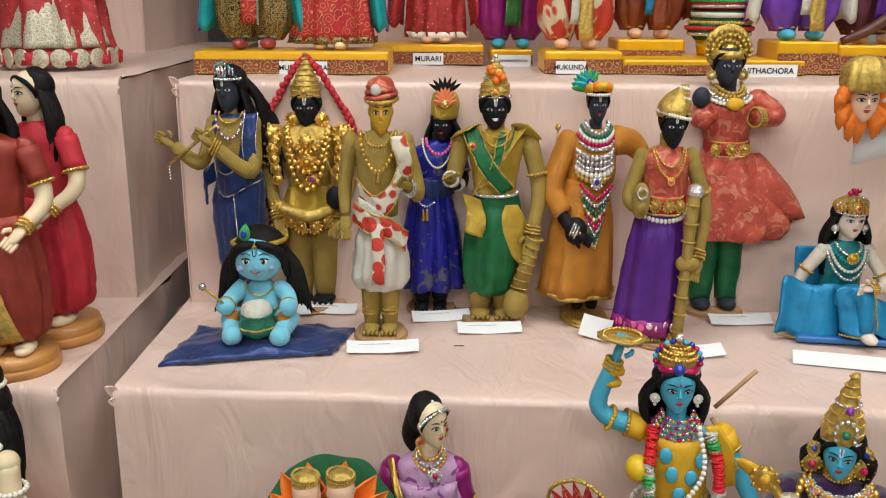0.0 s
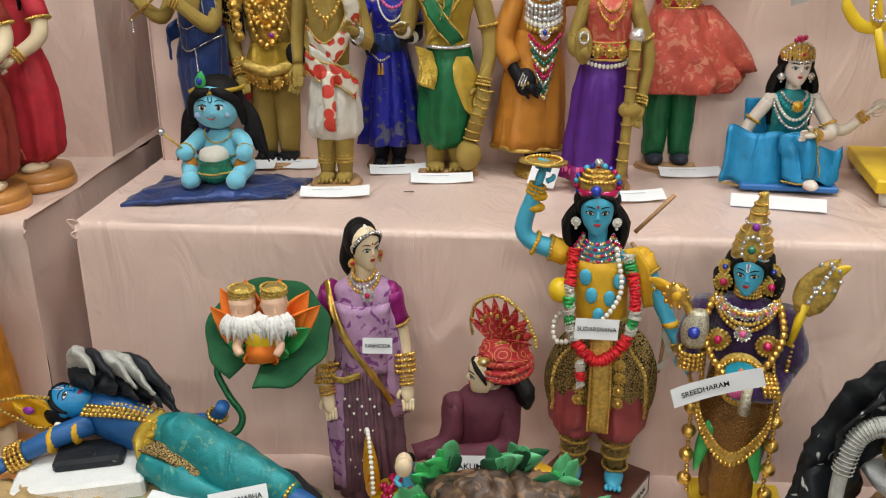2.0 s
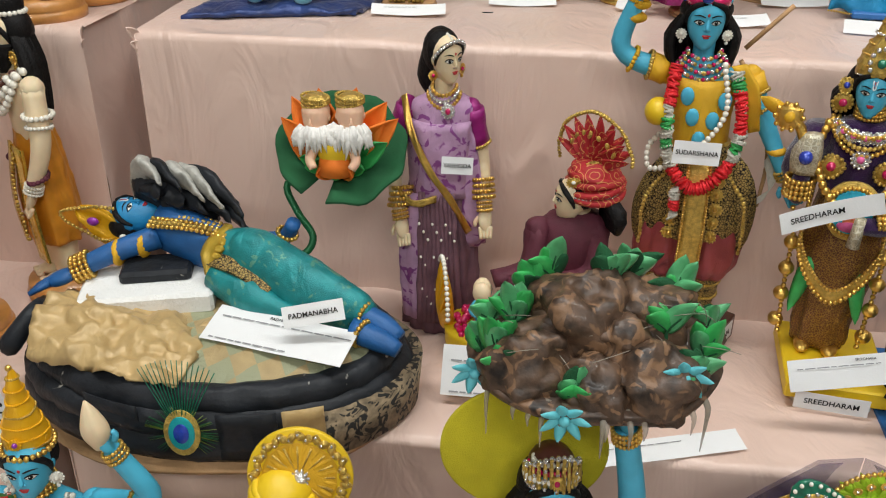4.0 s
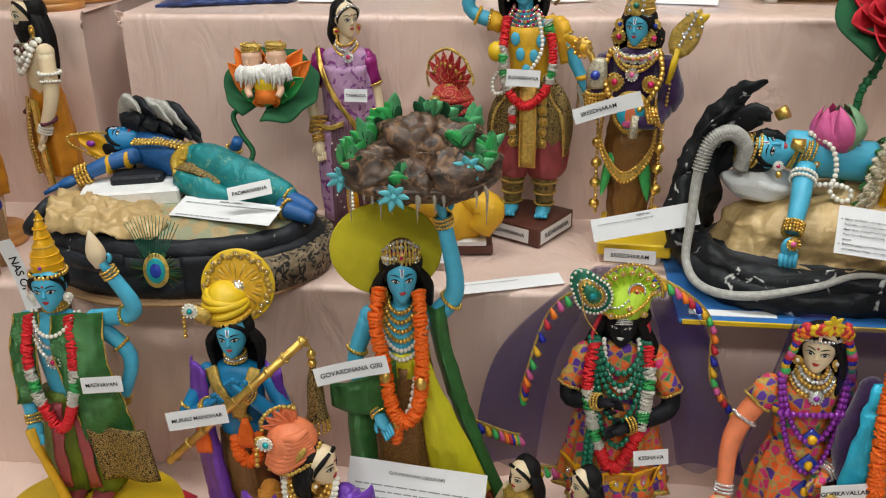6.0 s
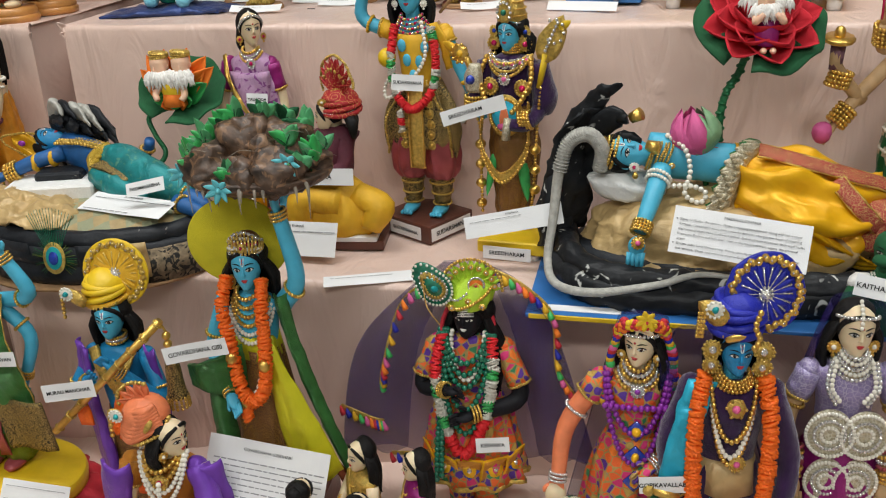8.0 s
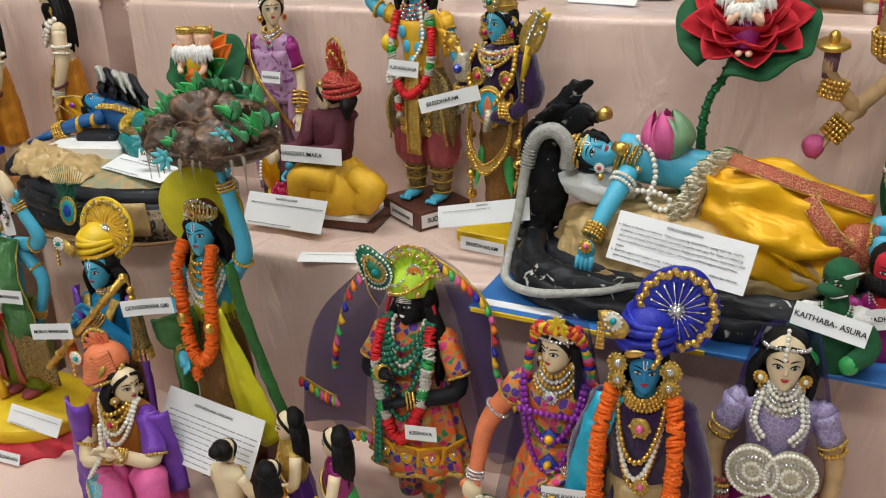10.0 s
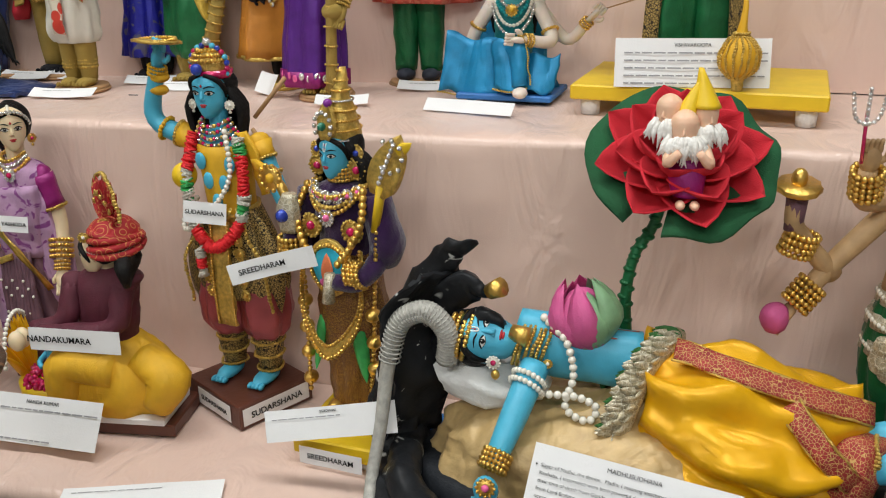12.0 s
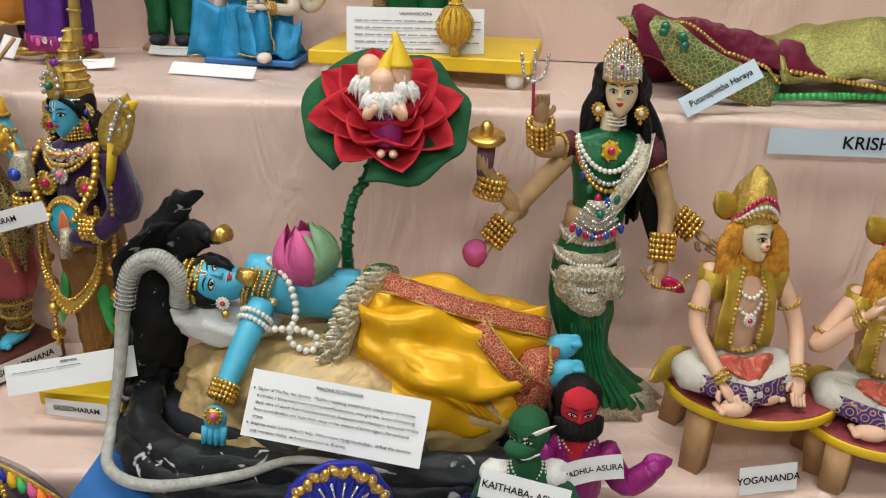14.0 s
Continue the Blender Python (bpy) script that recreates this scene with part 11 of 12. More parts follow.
def blue_turban_doll():
    b = Mesh()
    b.loft([(0, 0, 0, 5.2, 3.8), (0, 0, 8, 5.0, 3.6), (0, 0, 17, 3.8, 2.8)], "velvet", 50, 8, 0.06)
    b.loft([(0, -0.6, 13.5, 3.8, 3.0), (0, -0.5, 17.5, 3.5, 2.6)], "foil", 30, 6, 0.04)
    torso(b, "velvet", 0, 0, 16.5, 26.6, 4.6, 3.3, 2.5, "sky", 1.2, 28.6)
    arm(b, [(-4.6, 0, 25.6), (-7.0, -1.2, 18.6), (-5.4, -3.6, 13.6)], "velvet", (1.7, 1.5, 1.2), None, None, "zari", True, False)
    arm(b, [(4.6, 0, 25.6), (7.2, -1.2, 18.0), (6.2, -4.0, 12.6)], "velvet", (1.7, 1.5, 1.2), None, None, "zari", True, False)
    b.ball((6.2, -4.6, 11.2), (1.5, 1.1, 1.4), "sky", 10, 8)
    sash(b, [(-3.6, -1.4, 27.2), (-5.2, -3.0, 22), (-6.4, -3.6, 15)], (3.2, -0.2, 0), "cyan", None, 0.3, 0.3)
    b.sheet(lambda u, v: (-10.5 + 8.6 * u, -4.6 - 1.4 * math.sin(3 * u), 12.6 - 6.4 * v + 1.4 * u + 0.5 * math.sin(7 * u)), 14, 8, "cyan", 0.3)
    b.sheet(lambda u, v: (4.6 + 4.4 * u + 1.0 * v, -4.2 - 1.2 * math.sin(3 * u), 13.2 - 8.4 * v), 12, 8, "cyan", 0.3)
    b.tube([(-8.8, -4.6, 14.8), (-5.6, -5.0, 14.0)], 0.55, "gold", 9, 1)
    b.ball((-9.2, -4.6, 14.8), 0.8, "zari", 10, 8)
    flower_garland(b, [(-3.4, -1.6, 28), (-4.2, -3.6, 23), (-4.0, -4.8, 15), (-2.8, -5.2, 6), (-1.4, -5.4, 2.5)], 1.05, ["garland"] * 6, 0.9)
    flower_garland(b, [(3.4, -1.6, 28), (4.2, -3.6, 23), (4.0, -4.8, 15), (2.8, -5.2, 6), (1.4, -5.4, 2.5)], 1.05, ["garland"] * 6, 0.9)
    for s in (-1, 1):
        b.ball((3.8 * s, -5.2, 12.4), (1.0, 0.9, 1.0), "gold", 12, 8)
    head(b, (0, -0.8, 30.9), 2.1, "mid", 8, long=3.0, full=1.2, tilak="eyew")
    for s in (-1, 1):
        for k in range(2):
            b.medal((2.8 * s, -1.6, 31.2 - 1.9 * k), 1.05 - 0.1 * k, "zari", "crystal", n=14)
    turban(b, (-0.2, 0.7, 33.2), 2.9, 4.0, "royalplain", 5)
    necklace(b, (-0.2, 0.5, 33.4), 2.8, 2.9, 0.6, 0.24, "gold", 1.7)
    fan_disc(b, (2.6, 0.6, 36.9), 4.5, "royalplain", "gold", "crystal", 18, (0.15, -1, 0.1), None, "crystal")
    b.petal((-1.8, -3.0, 35.0), (-5.0, -3.0, 37.2), 2.4, "zari", 0.3, 0.4)
    b.medal((-3.2, -3.4, 36.6), 0.9, "pearl", "turq")
    for k in range(3):
        b.beads([(-4.8 + 0.3 * k, -3.2, 36.0), (-4.9 + 0.3 * k, -3.2, 33.4)], 0.22, "gold")
    b.beads([(1.6, -3.6, 36.5), (1.2, -3.8, 35), (1.8, -3.7, 33.6), (1.3, -3.8, 32.6)], 0.36, "gold", 1.5)
    b.petal((-1.8, -3.5, 33.2), (0.4, -3.6, 33.8), 0.9, "gold", 0.2, 0.2)
    for k in range(4):
        necklace(b, (0, -0.4, 28.4 - 0.4 * k), 1.6 + 0.2 * k, 2.0, 0.7, 0.26, "gold", 1.7)
    for d, mm in ((6.5, "gold"), (8.5, "pearl"), (9.4, "gold")):
        necklace(b, (0, -0.6, 27.6), 2.6, 3.2, d, 0.34, mm, 1.7)
    b.medal((0.2, -3.2, 25.0), 1.1, "zari", "pinkbead", n=6)
    b.medal((0.8, -3.8, 18.4), 0.9, "zari", "pinkbead")
    doll(b, "blue_turban_doll", 0.710, 0.522, STEP_D, "blue-faced doll in royal blue turban, orange garland, cyan shawl", group=FRONT, size=(1, 1, 1.1))
    v = Mesh()
    v.sheet(lambda u, w: (-1.0 + (2.6 + 10.5 * w ** 0.8 + 1.0 * math.sin(9 * u) * w) * math.sin(-1.7 + 3.4 * u), 1.6 + (2.2 + 1.4 * w) * math.cos(-1.7 + 3.4 * u), 33.0 - 33.0 * w), 40, 18, "tulle", 0.06)
    tagged(v.link("net_veil", None, pose(0.680, 0.545, STEP_D + 0.002)), "sheer dark purple net veil hanging behind a doll", "veil")
    card((0.640, 0.474, 0.612), 0.066, 0.022, "GOPIKAVALLABHA", 82, 4, -4, 0.0078)


def veiled_lady():
    b = Mesh()
    skirt(b, "magenta", 0, 0, 19, 0.2, 3.3, 7.2, 11, (0.02, 0.07), "zari", 0.74)
    torso(b, "lavender", 0, 0, 18, 27, 4.3, 2.8, 2.4, "cream", 1.15, 29.4)
    b.loft([(0, -0.6, 26.0, 2.4, 1.7), (0, -0.4, 27.6, 1.8, 1.3)], "cream", 18)
    for s in (-1, 1):
        arm(b, [(4.4 * s, 0, 26), (6.4 * s, -0.6, 19.8), (5.4 * s, -2.8, 13.4)], "woodskin", (1.45, 1.2, 0.95), "lavender", 0.36, "gold")
        for k in range(5):
            ring(b, (5.6 * s, -2.4 + 0.2 * k, 14.6 + 0.6 * k), (0.1 * s, -0.3, -1), 1.25, 0.26, ("gold", "wine", "crystal")[k % 3])
        b.beads([(2.0 * s, -1.8, 28), (2.4 * s, -2.8, 25.4), (1.4 * s, -3.0, 23.8)], 0.3, "pearl", 1.6)
        b.beads([(2.5 * s, -1.8, 28), (2.9 * s, -2.7, 25.4), (1.8 * s, -3.0, 23.4)], 0.3, "crystal", 1.6)
    for (x, z, r) in ((-2.0, 19.6, 2.7), (2.0, 19.6, 2.7), (-1.6, 13.4, 2.5), (1.8, 13.4, 2.5)):
        b.disc((x, -3.2, z), r, 0.35, "crystalnet", (0.03 * x, -1, 0.05), 30, ry=r * 1.15)
        for q in (0.35, 0.65, 1.0):
            ring(b, (x, -3.5, z), (0.03 * x, -1, 0.05), r * q, 0.26, "pearl" if q != 0.65 else "crystal")
    head(b, (-0.2, -0.6, 31.6), 2.3, "cream", 6, long=6, full=1.1, tilak="lip")
    b.beads([V(-0.2, -0.6, 31.6) + V(2.3 * math.sin(a), -2.0 * math.cos(a), 1.5 + 0.5 * math.cos(a)) for a in np.linspace(-1.5, 1.5, 9)], 0.22, "crystal")
    b.beads([(-0.2, -2.8, 32.6), (-0.2, -2.4, 34.0), (-0.2, -1.2, 35)], 0.26, "pearl")
    earrings(b, (-0.2, -0.6, 31.2), 2.3, 6, "gold", 0.3, "pearl", 0.75)
    for k in range(5):
        necklace(b, (0, -0.5, 29.4 - 0.45 * k), 1.3 + 0.25 * k, 1.9, 0.7 + 0.2 * k, 0.28, "pearl" if k % 2 else "crystal", 1.7)
    doll(b, "veiled_lady_doll", 0.851, 0.570, STEP_D, "cream-faced doll in lavender blouse with pearl medallions", group=FRONT, size=(1, 1, 1.1))
    v = Mesh()
    v.sheet(lambda u, w: ((3.0 + 5.8 * w ** 0.8 + 1.2 * math.sin(9 * u) * w) * math.sin(-1.9 + 3.8 * u), 0.6 + (2.4 + 1.6 * w) * math.cos(-1.9 + 3.8 * u), 35.2 - 1.2 * abs(u - 0.5) - 34.5 * w), 40, 18, "tulle", 0.06)
    tagged(v.link("net_veil", None, pose(0.851, 0.570, STEP_D + 0.026)), "sheer purple net veil falling from a doll head", "veil")




def coral_turban_doll():
    b = Mesh()
    b.loft([(0, 0, 0, 7.0, 5.0), (0, 0, 3.4, 6.2, 4.6), (0, 0, 8, 3.4, 2.8)], "pinkcloth", 50, 8, 0.06)
    b.tube([(2, -1, 4.5), (6.6, -4.2, 8.8), (8.2, -6.0, 2.0)], (2.6, 2.2, 1.7), "pinkcloth", 18, 5)
    b.tube([(-2, -2, 4.5), (2.0, -6.6, 8.4), (5.4, -8.0, 2.0)], (2.6, 2.3, 1.8), "pinkcloth", 18, 5)
    sash(b, [(-1.5, -4.6, 9.5), (1.8, -8.4, 9.6), (5.2, -9.8, 4.0), (6.0, -9.6, 0.6)], (1.8, 1.4, 0.6), "turqbro", "zari", 0.3)
    torso(b, "orange", 0, 0, 7.4, 16.8, 4.0, 3.0, 2.4, "cream", 1.1, 19.0, 0.9)
    b.sheet(lambda u, v: (-6.8 + 3.8 * u - 1.6 * v, -2.6 - 1.6 * math.sin(3 * u) * (1 - v), 18.0 - 18 * v + 0.5 * math.sin(6 * u)), 12, 16, "violet", 0.35)
    b.sheet(lambda u, v: (3.4 + 4.0 * u + 1.6 * v, 0.6 - 2.0 * math.sin(3 * u), 17.0 - 12 * v), 10, 14, "violet", 0.35)
    arm(b, [(-4.2, -0.4, 16.4), (-4.0, -4.0, 9.6), (2.4, -6.0, 12.8)], "cream", (1.4, 1.2, 0.9), "orange", 0.3)
    arm(b, [(4.4, -0.4, 16.4), (6.6, -3.0, 11.4), (4.0, -6.2, 13.6)], "cream", (1.4, 1.2, 0.9), "violet", 0.5)
    b.beads([(3.0, -7.0, 18.5), (2.4, -7.4, 14), (-0.6, -7.6, 9), (-1.0, -7.4, 5.5)], 0.34, "pearl", 1.8)
    head(b, (1.7, -0.6, 20.6), 2.05, "cream", 76, long=4, full=1.0, tilak="lip")
    earrings(b, (1.7, -0.6, 20.4), 2.0, 76, "gold", 0.28, "pearl", 0.7)
    b.ball((-1.3, 0.0, 23.1), (2.9, 2.9, 2.8), "coral", 22, 14)
    for i in range(8):
        b.tube([(-3.9 + 0.1 * i, -1.4, 21.2 + 0.45 * i), (-1.9 + 0.2 * i, -2.8 + 0.12 * i, 21.4 + 0.5 * i), (1.6 - 0.12 * i, -1.2, 22.6 + 0.42 * i)], (0.4, 0.62, 0.35), "coral", 8, 5)
    b.beads([(-3.6, -1.8, 20.6), (-1.0, -3.1, 20.9), (1.3, -1.8, 22.0), (2.0, -0.6, 23.4)], 0.28, "zari", 1.6)
    for i in range(9):
        a = radians(-95 + 110 * i / 8)
        b.petal((-1.6, 0.2, 24.8), (-1.6 + 3.0 * math.sin(a), 0.0 + 0.4 * (-1) ** i, 24.8 + 3.0 * math.cos(a)), 1.3, "coral", 0.3 * (-1) ** i, 0.16)
    b.beads([(-1.6 + 3.0 * math.sin(a), -0.1, 24.8 + 3.0 * math.cos(a)) for a in np.linspace(-1.65, 0.3, 9)], 0.3, "zari", 1.7, 4)
    b.petal((0.6, -2.3, 24.0), (-0.4, -2.7, 22.2), 0.7, "zari", 0.2, 0.2)
    b.petal((-3.2, -2.0, 24.0), (-4.8, -2.2, 25.0), 1.6, "zari", 0.3, 0.3)
    b.medal((-3.6, -2.5, 24.5), 0.8, "pearl", "turq")
    b.beads([(-4.6, -2.2, 24.4), (-4.8, -2.2, 21.4)], 0.32, "gold")
    for d in (1.4, 3.0, 4.6, 6.2):
        necklace(b, (0.6, -0.6, 18.6), 1.8 + 0.2 * d, 2.7, d, 0.34, "pearl" if d > 3 else "gold", 1.7)
    b.medal((0.8, -3.2, 15.6), 1.0, "zari", "ruby")
    doll(b, "coral_turban_doll", 0.005, 0.450, STEP_D, "seated doll in coral turban, pearl necklaces, violet shawl", group=FRONT, size=(1.05, 1.05, 1.03))
    card((0.010, 0.345, 0.508), 0.034, 0.024, "", 78, 10, 6, label="small white name card pinned to violet shawl", bars=1)




def small_doll(x, y, h, top, low, skin, turn, label, drum=False):
    b = Mesh()
    k = h / 20.0
    b.loft([(0, 0, 0, 3.6 * k, 2.8 * k), (0, 0, 6 * k, 3.0 * k, 2.4 * k), (0, 0, 10 * k, 2.1 * k, 1.7 * k)], low, 40, 8, 0.06)
    b.loft([(0, 0, 9.6 * k, 2.2 * k, 1.7 * k), (0, 0, 12.4 * k, 2.5 * k, 1.8 * k), (0, 0, 14.2 * k, 2.6 * k, 1.5 * k), (0, 0, 15.2 * k, 0.9 * k, 0.8 * k)], top, 22)
    for s in (-1, 1):
        b.tube([(2.4 * k * s, 0, 13.8 * k), (3.6 * k * s, -0.8, 10.6 * k), (2.0 * k * s, -2.8 * k, 9.4 * k)], (0.8 * k, 0.75 * k, 0.6 * k), skin, 9, 4)
        ring(b, (2.2 * k * s, -2.4 * k, 9.6 * k), (s, -1, -0.4), 0.75 * k, 0.2, "gold")
    head(b, (0, -0.2, 17.2 * k), 1.6 * k, skin, 0, long=0 if "bun" in label else 5 * k, full=1.1, tilak=None)
    if "bun" in label:
        b.ball((0, 1.5 * k, 18.2 * k), (1.1 * k, 1.0 * k, 1.0 * k), "hair", 14, 10, wob=0.1)
    b.band([(-1.8 * k, -1.2, 14.4 * k), (0.4 * k, -2.1 * k, 12 * k), (2.2 * k, -1.4 * k, 9.6 * k)], (0.9, 0, 0.5), "zari", 0.2)
    necklace(b, (0, -0.2, 14.8 * k), 1.3 * k, 1.6 * k, 1.6 * k, 0.2, "gold")
    if drum:
        b.loft([(0, -3.6 * k, 5 * k, 2.4 * k, 2.0 * k), (0, -3.6 * k, 8 * k, 2.6 * k, 2.2 * k)], "rawwood", 24)
    doll(b, "small_doll", x, y, STEP_D, label, group="small dolls in front", turn=turn)


conch_doll()
fluting_doll()
hill_lifter()
toy_hill()
dark_veiled_doll()
flower_crown_doll()
blue_turban_doll()
veiled_lady()
coral_turban_doll()
small_doll(0.197, 0.420, 18.5, "cream", "maroon", "cream", 170, "small bare-backed doll with black hair bun")
small_doll(0.272, 0.408, 18, "orange", "green", "cream", 165, "small doll in orange and green with long black hair")
small_doll(0.262, 0.478, 21, "zari", "purple", "cream", -50, "small doll in gold blouse and purple skirt")
small_doll(0.335, 0.470, 20.5, "magenta", "leafbright", "cream", -70, "small doll in magenta blouse and bright green skirt")


# ---- top step: dolls on printed plinths ----
def printed_plinth(x, y, w, d, h, text, size=0.013, cardx=0.0, cw=None):
    p = thing("printed_plinth", x, y, STEP_A + 0.001, "mustard plinth with maroon block-printed border band", "plinth", "printed plinths")
    g = Mesh(1.0)
    g.box((0, 0, h * 0.5), (w, d, h), "mustard", bev=0.003)
    part("body", g, p)
    g = Mesh(1.0)
    g.box((0, -d / 2 - 0.001, h * 0.34), (w * 0.995, 0.004, h * 0.62), "block", bev=0.0005)
    part("border_band", g, p, "maroon block-printed band")
    g = Mesh(1.0)
    for k in range(int(w / 0.006)):
        g.ball((-w / 2 + 0.003 + 0.006 * k, -d / 2 - 0.004, h * 0.66), 0.0016, "zari", 6, 4)
        g.ball((-w / 2 + 0.003 + 0.006 * k, -d / 2 - 0.004, h * 0.05), 0.0016, "zari", 6, 4)
    tagged(part("bead_trim", g, p, "gold bead trim"), kind="stuff")
    if text:
        card((x + cardx, y - d / 2 - 0.008, STEP_A + h * 0.33), 0.82 * (cw or max(0.06, len(text) * 0.0108)), 0.0195, text, 88, 0, 0, 0.8 * (size or 0.0105), label="white name card on the printed plinth")
    return p


def plinth_doll(x, y, z, low, mid, shawl, skin, label, hem="zari", turn=0, border=None, wide=1.0, legs=False, h=36):
    b = Mesh()
    if legs:
        for s in (-1, 1):
            b.loft([(2.4 * s, 0, 1.4, 1.9, 1.8), (2.8 * s, 0, 5, 3.3, 2.9), (2.2 * s, 0, 13, 3.2, 2.8), (1.2 * s, 0, 18, 2.6, 2.3)], low, 40, 7, (0.08, 0.04), 5, s)
            b.ball((2.2 * s, -1.4, 0.9), (1.3, 2.3, 0.9), skin, 12, 8)
            ring(b, (2.4 * s, 0, 2.0), (0, 0, 1), 1.9, 0.24, hem)
        b.band([(0, -2.8, 18), (0.2, -3.9, 11), (0, -3.8, 4.0)], (2.6, 0, 0), mid, 0.3)
        b.beads([(1.3, -3.0, 18), (1.5, -4.1, 11), (1.3, -4.0, 4)], 0.2, hem)
    else:
        skirt(b, low, 0, 0, 19, 1.0, 3.4, 5.8 * wide, 10, (0.03, 0.08), hem, 0.72, 0, 1.0)
        for s in (-1, 1):
            b.ball((1.6 * s, -2.8, 0.7), (1.2, 2.2, 0.7), skin, 12, 8)
    if border:
        b.band([(0.6, -3.0, 18), (1.0, -4.2, 10), (1.2, -4.6, 1.6)], (2.2, 0.2, 0), border, 0.25)
    torso(b, mid, 0, 0, 18, 27, 4.2, 3.0, 2.4, skin, 1.15, 29.4)
    for s in (-1, 1):
        arm(b, [(4.3 * s, 0, 26), (6.0 * s, -0.8, 20), (3.6 * s, -3.8, 19.0)], skin, (1.4, 1.2, 0.95), mid, 0.4)
    if shawl:
        for s in (-1, 1):
            b.sheet(lambda u, v: (s * (3.8 + 2.6 * u + 2.4 * v), 0.8 - 3.0 * math.sin(2.6 * u), 27 - 24 * v + 0.4 * math.sin(9 * u)), 12, 18, shawl, 0.3)
            b.beads([(s * (6.4 + 2.4 * v), 0.8 - 3.0 * math.sin(2.6), 27 - 24 * v) for v in np.linspace(0, 1, 8)], 0.3, "violetbead", 1.6, 3)
    head(b, (0, -0.5, 31.4), 2.2, skin, 0, long=5, full=1.15)
    cone_crown(b, (0, -0.1, 33.0), 2.4, 4.4)
    doll(b, "plinth_doll", x, y, z, label, group="dolls on printed plinths", turn=turn)


PA = STEP_A + 0.001
printed_plinth(-0.234, 1.50, 0.30, 0.12, 0.034, "MURALIDHARA", 0.0135, 0.02, 0.09)
plinth_doll(-0.300, 1.505, PA + 0.034, "zaridark", "reddot", "turq", "wine", "doll in turquoise cloak with gold-black brocade trousers", "sageb", 0, None, 1, True)
plinth_doll(-0.178, 1.515, PA + 0.034, "reddot", "turq", "turq", "cream", "doll in crimson dotted skirt with turquoise shawl", "zaridark", 0, None, 1.1)
printed_plinth(-0.028, 1.69, 0.195, 0.11, 0.034, "MURARI", 0.016)
plinth_doll(-0.015, 1.70, PA + 0.034, "redseq", "redseq", "redseq", "peach", "doll in red sequinned skirt on a plinth", "pearl", 0, None, 0.9)
printed_plinth(0.118, 1.68, 0.074, 0.09, 0.026, "MOHANAKRISHNA", 0.0080, 0, 0.080)
plinth_doll(0.118, 1.685, PA + 0.026, "magenta", "greengold", None, "sky", "doll in magenta dhoti with green gold apron", "greengold", 0, None, 1, True)
printed_plinth(0.219, 1.525, 0.122, 0.11, 0.034, "MUKUNDA", 0.0135, -0.02, 0.057)
plinth_doll(0.212, 1.535, PA + 0.034, "redstripe", "cotton", None, "peach", "doll in red and cream striped dhoti", "zari", 0, "zari", 1, True)
printed_plinth(0.423, 1.54, 0.284, 0.15, 0.022, "NAVANITHACHORA", 0.0150, 0.065, 0.150)
printed_plinth(0.342, 1.60, 0.112, 0.09, 0.048, "")
plinth_doll(0.342, 1.60, PA + 0.048, "rust", "azure", "rust", "peach", "doll in rust and blue dhoti on a plinth", "zari", 0, "rust", 0.9, True)


def pot_tower():
    b = Mesh()
    z = 0.0
    b.loft([(0, 0, 0, 3.4, 3.4), (0, 0, 2.6, 3.8, 3.8)], "mustard", 30)
    for k, (r, m) in enumerate(((5.2, "leafgreen"), (4.7, "red"), (4.2, "leafgreen"), (3.6, "red"))):
        zz = 2.4 + 4.4 * k
        b.loft([(0, 0, zz, r * 0.75, r * 0.75), (0, 0, zz + 1.6, r, r), (0, 0, zz + 3.4, r * 0.86, r * 0.86), (0, 0, zz + 4.6, r * 0.9, r * 0.9)], m, 36)
        for j, (h, q) in enumerate(((1.0, 0.95), (1.9, 1.02), (2.8, 0.95))):
            ring(b, (0, 0, zz + h), (0, 0, 1), r * q, 0.34, ("crystal", "red" if m == "leafgreen" else "leafbright", "zari")[j])
        b.loft([(0, 0, zz + 3.6, r * 0.9, r * 0.9), (0, 0, zz + 4.4, r * 0.9, r * 0.9)], "cotton", 36)
    doll(b, "pot_tower", 0.455, 1.565, PA + 0.024, "stack of red and green toy pots ringed with beads", "toy pots")


pot_tower()
printed_plinth(0.568, 1.52, 0.094, 0.10, 0.050, "")
plinth_doll(0.568, 1.525, PA + 0.050, "violet", "cotton", "cotton", "sky", "doll in violet and cream dhoti on a plinth", "zari", 0, "zari", 1, True)
printed_plinth(0.706, 1.54, 0.175, 0.12, 0.044, "GOPINATH", 0.0145, 0.01, 0.078)
plinth_doll(0.690, 1.54, PA + 0.044, "maroon", "purple", None, "peach", "doll in maroon dress leaning on a wooden bow", "zari", 0, None, 0.8, True)
g = Mesh()
g.tube([(-7, -4, 0.5), (-2, -4.4, 3.0), (5, -4.2, 9), (8, -3.8, 15), (9, -3.4, 21)], (0.6, 0.9, 0.9, 0.7, 0.4), "chocolate", 10, 6)
doll(g, "toy_bow", 0.700, 1.54, PA + 0.044, "curved dark wooden toy bow leaning beside a doll", "toy bow")


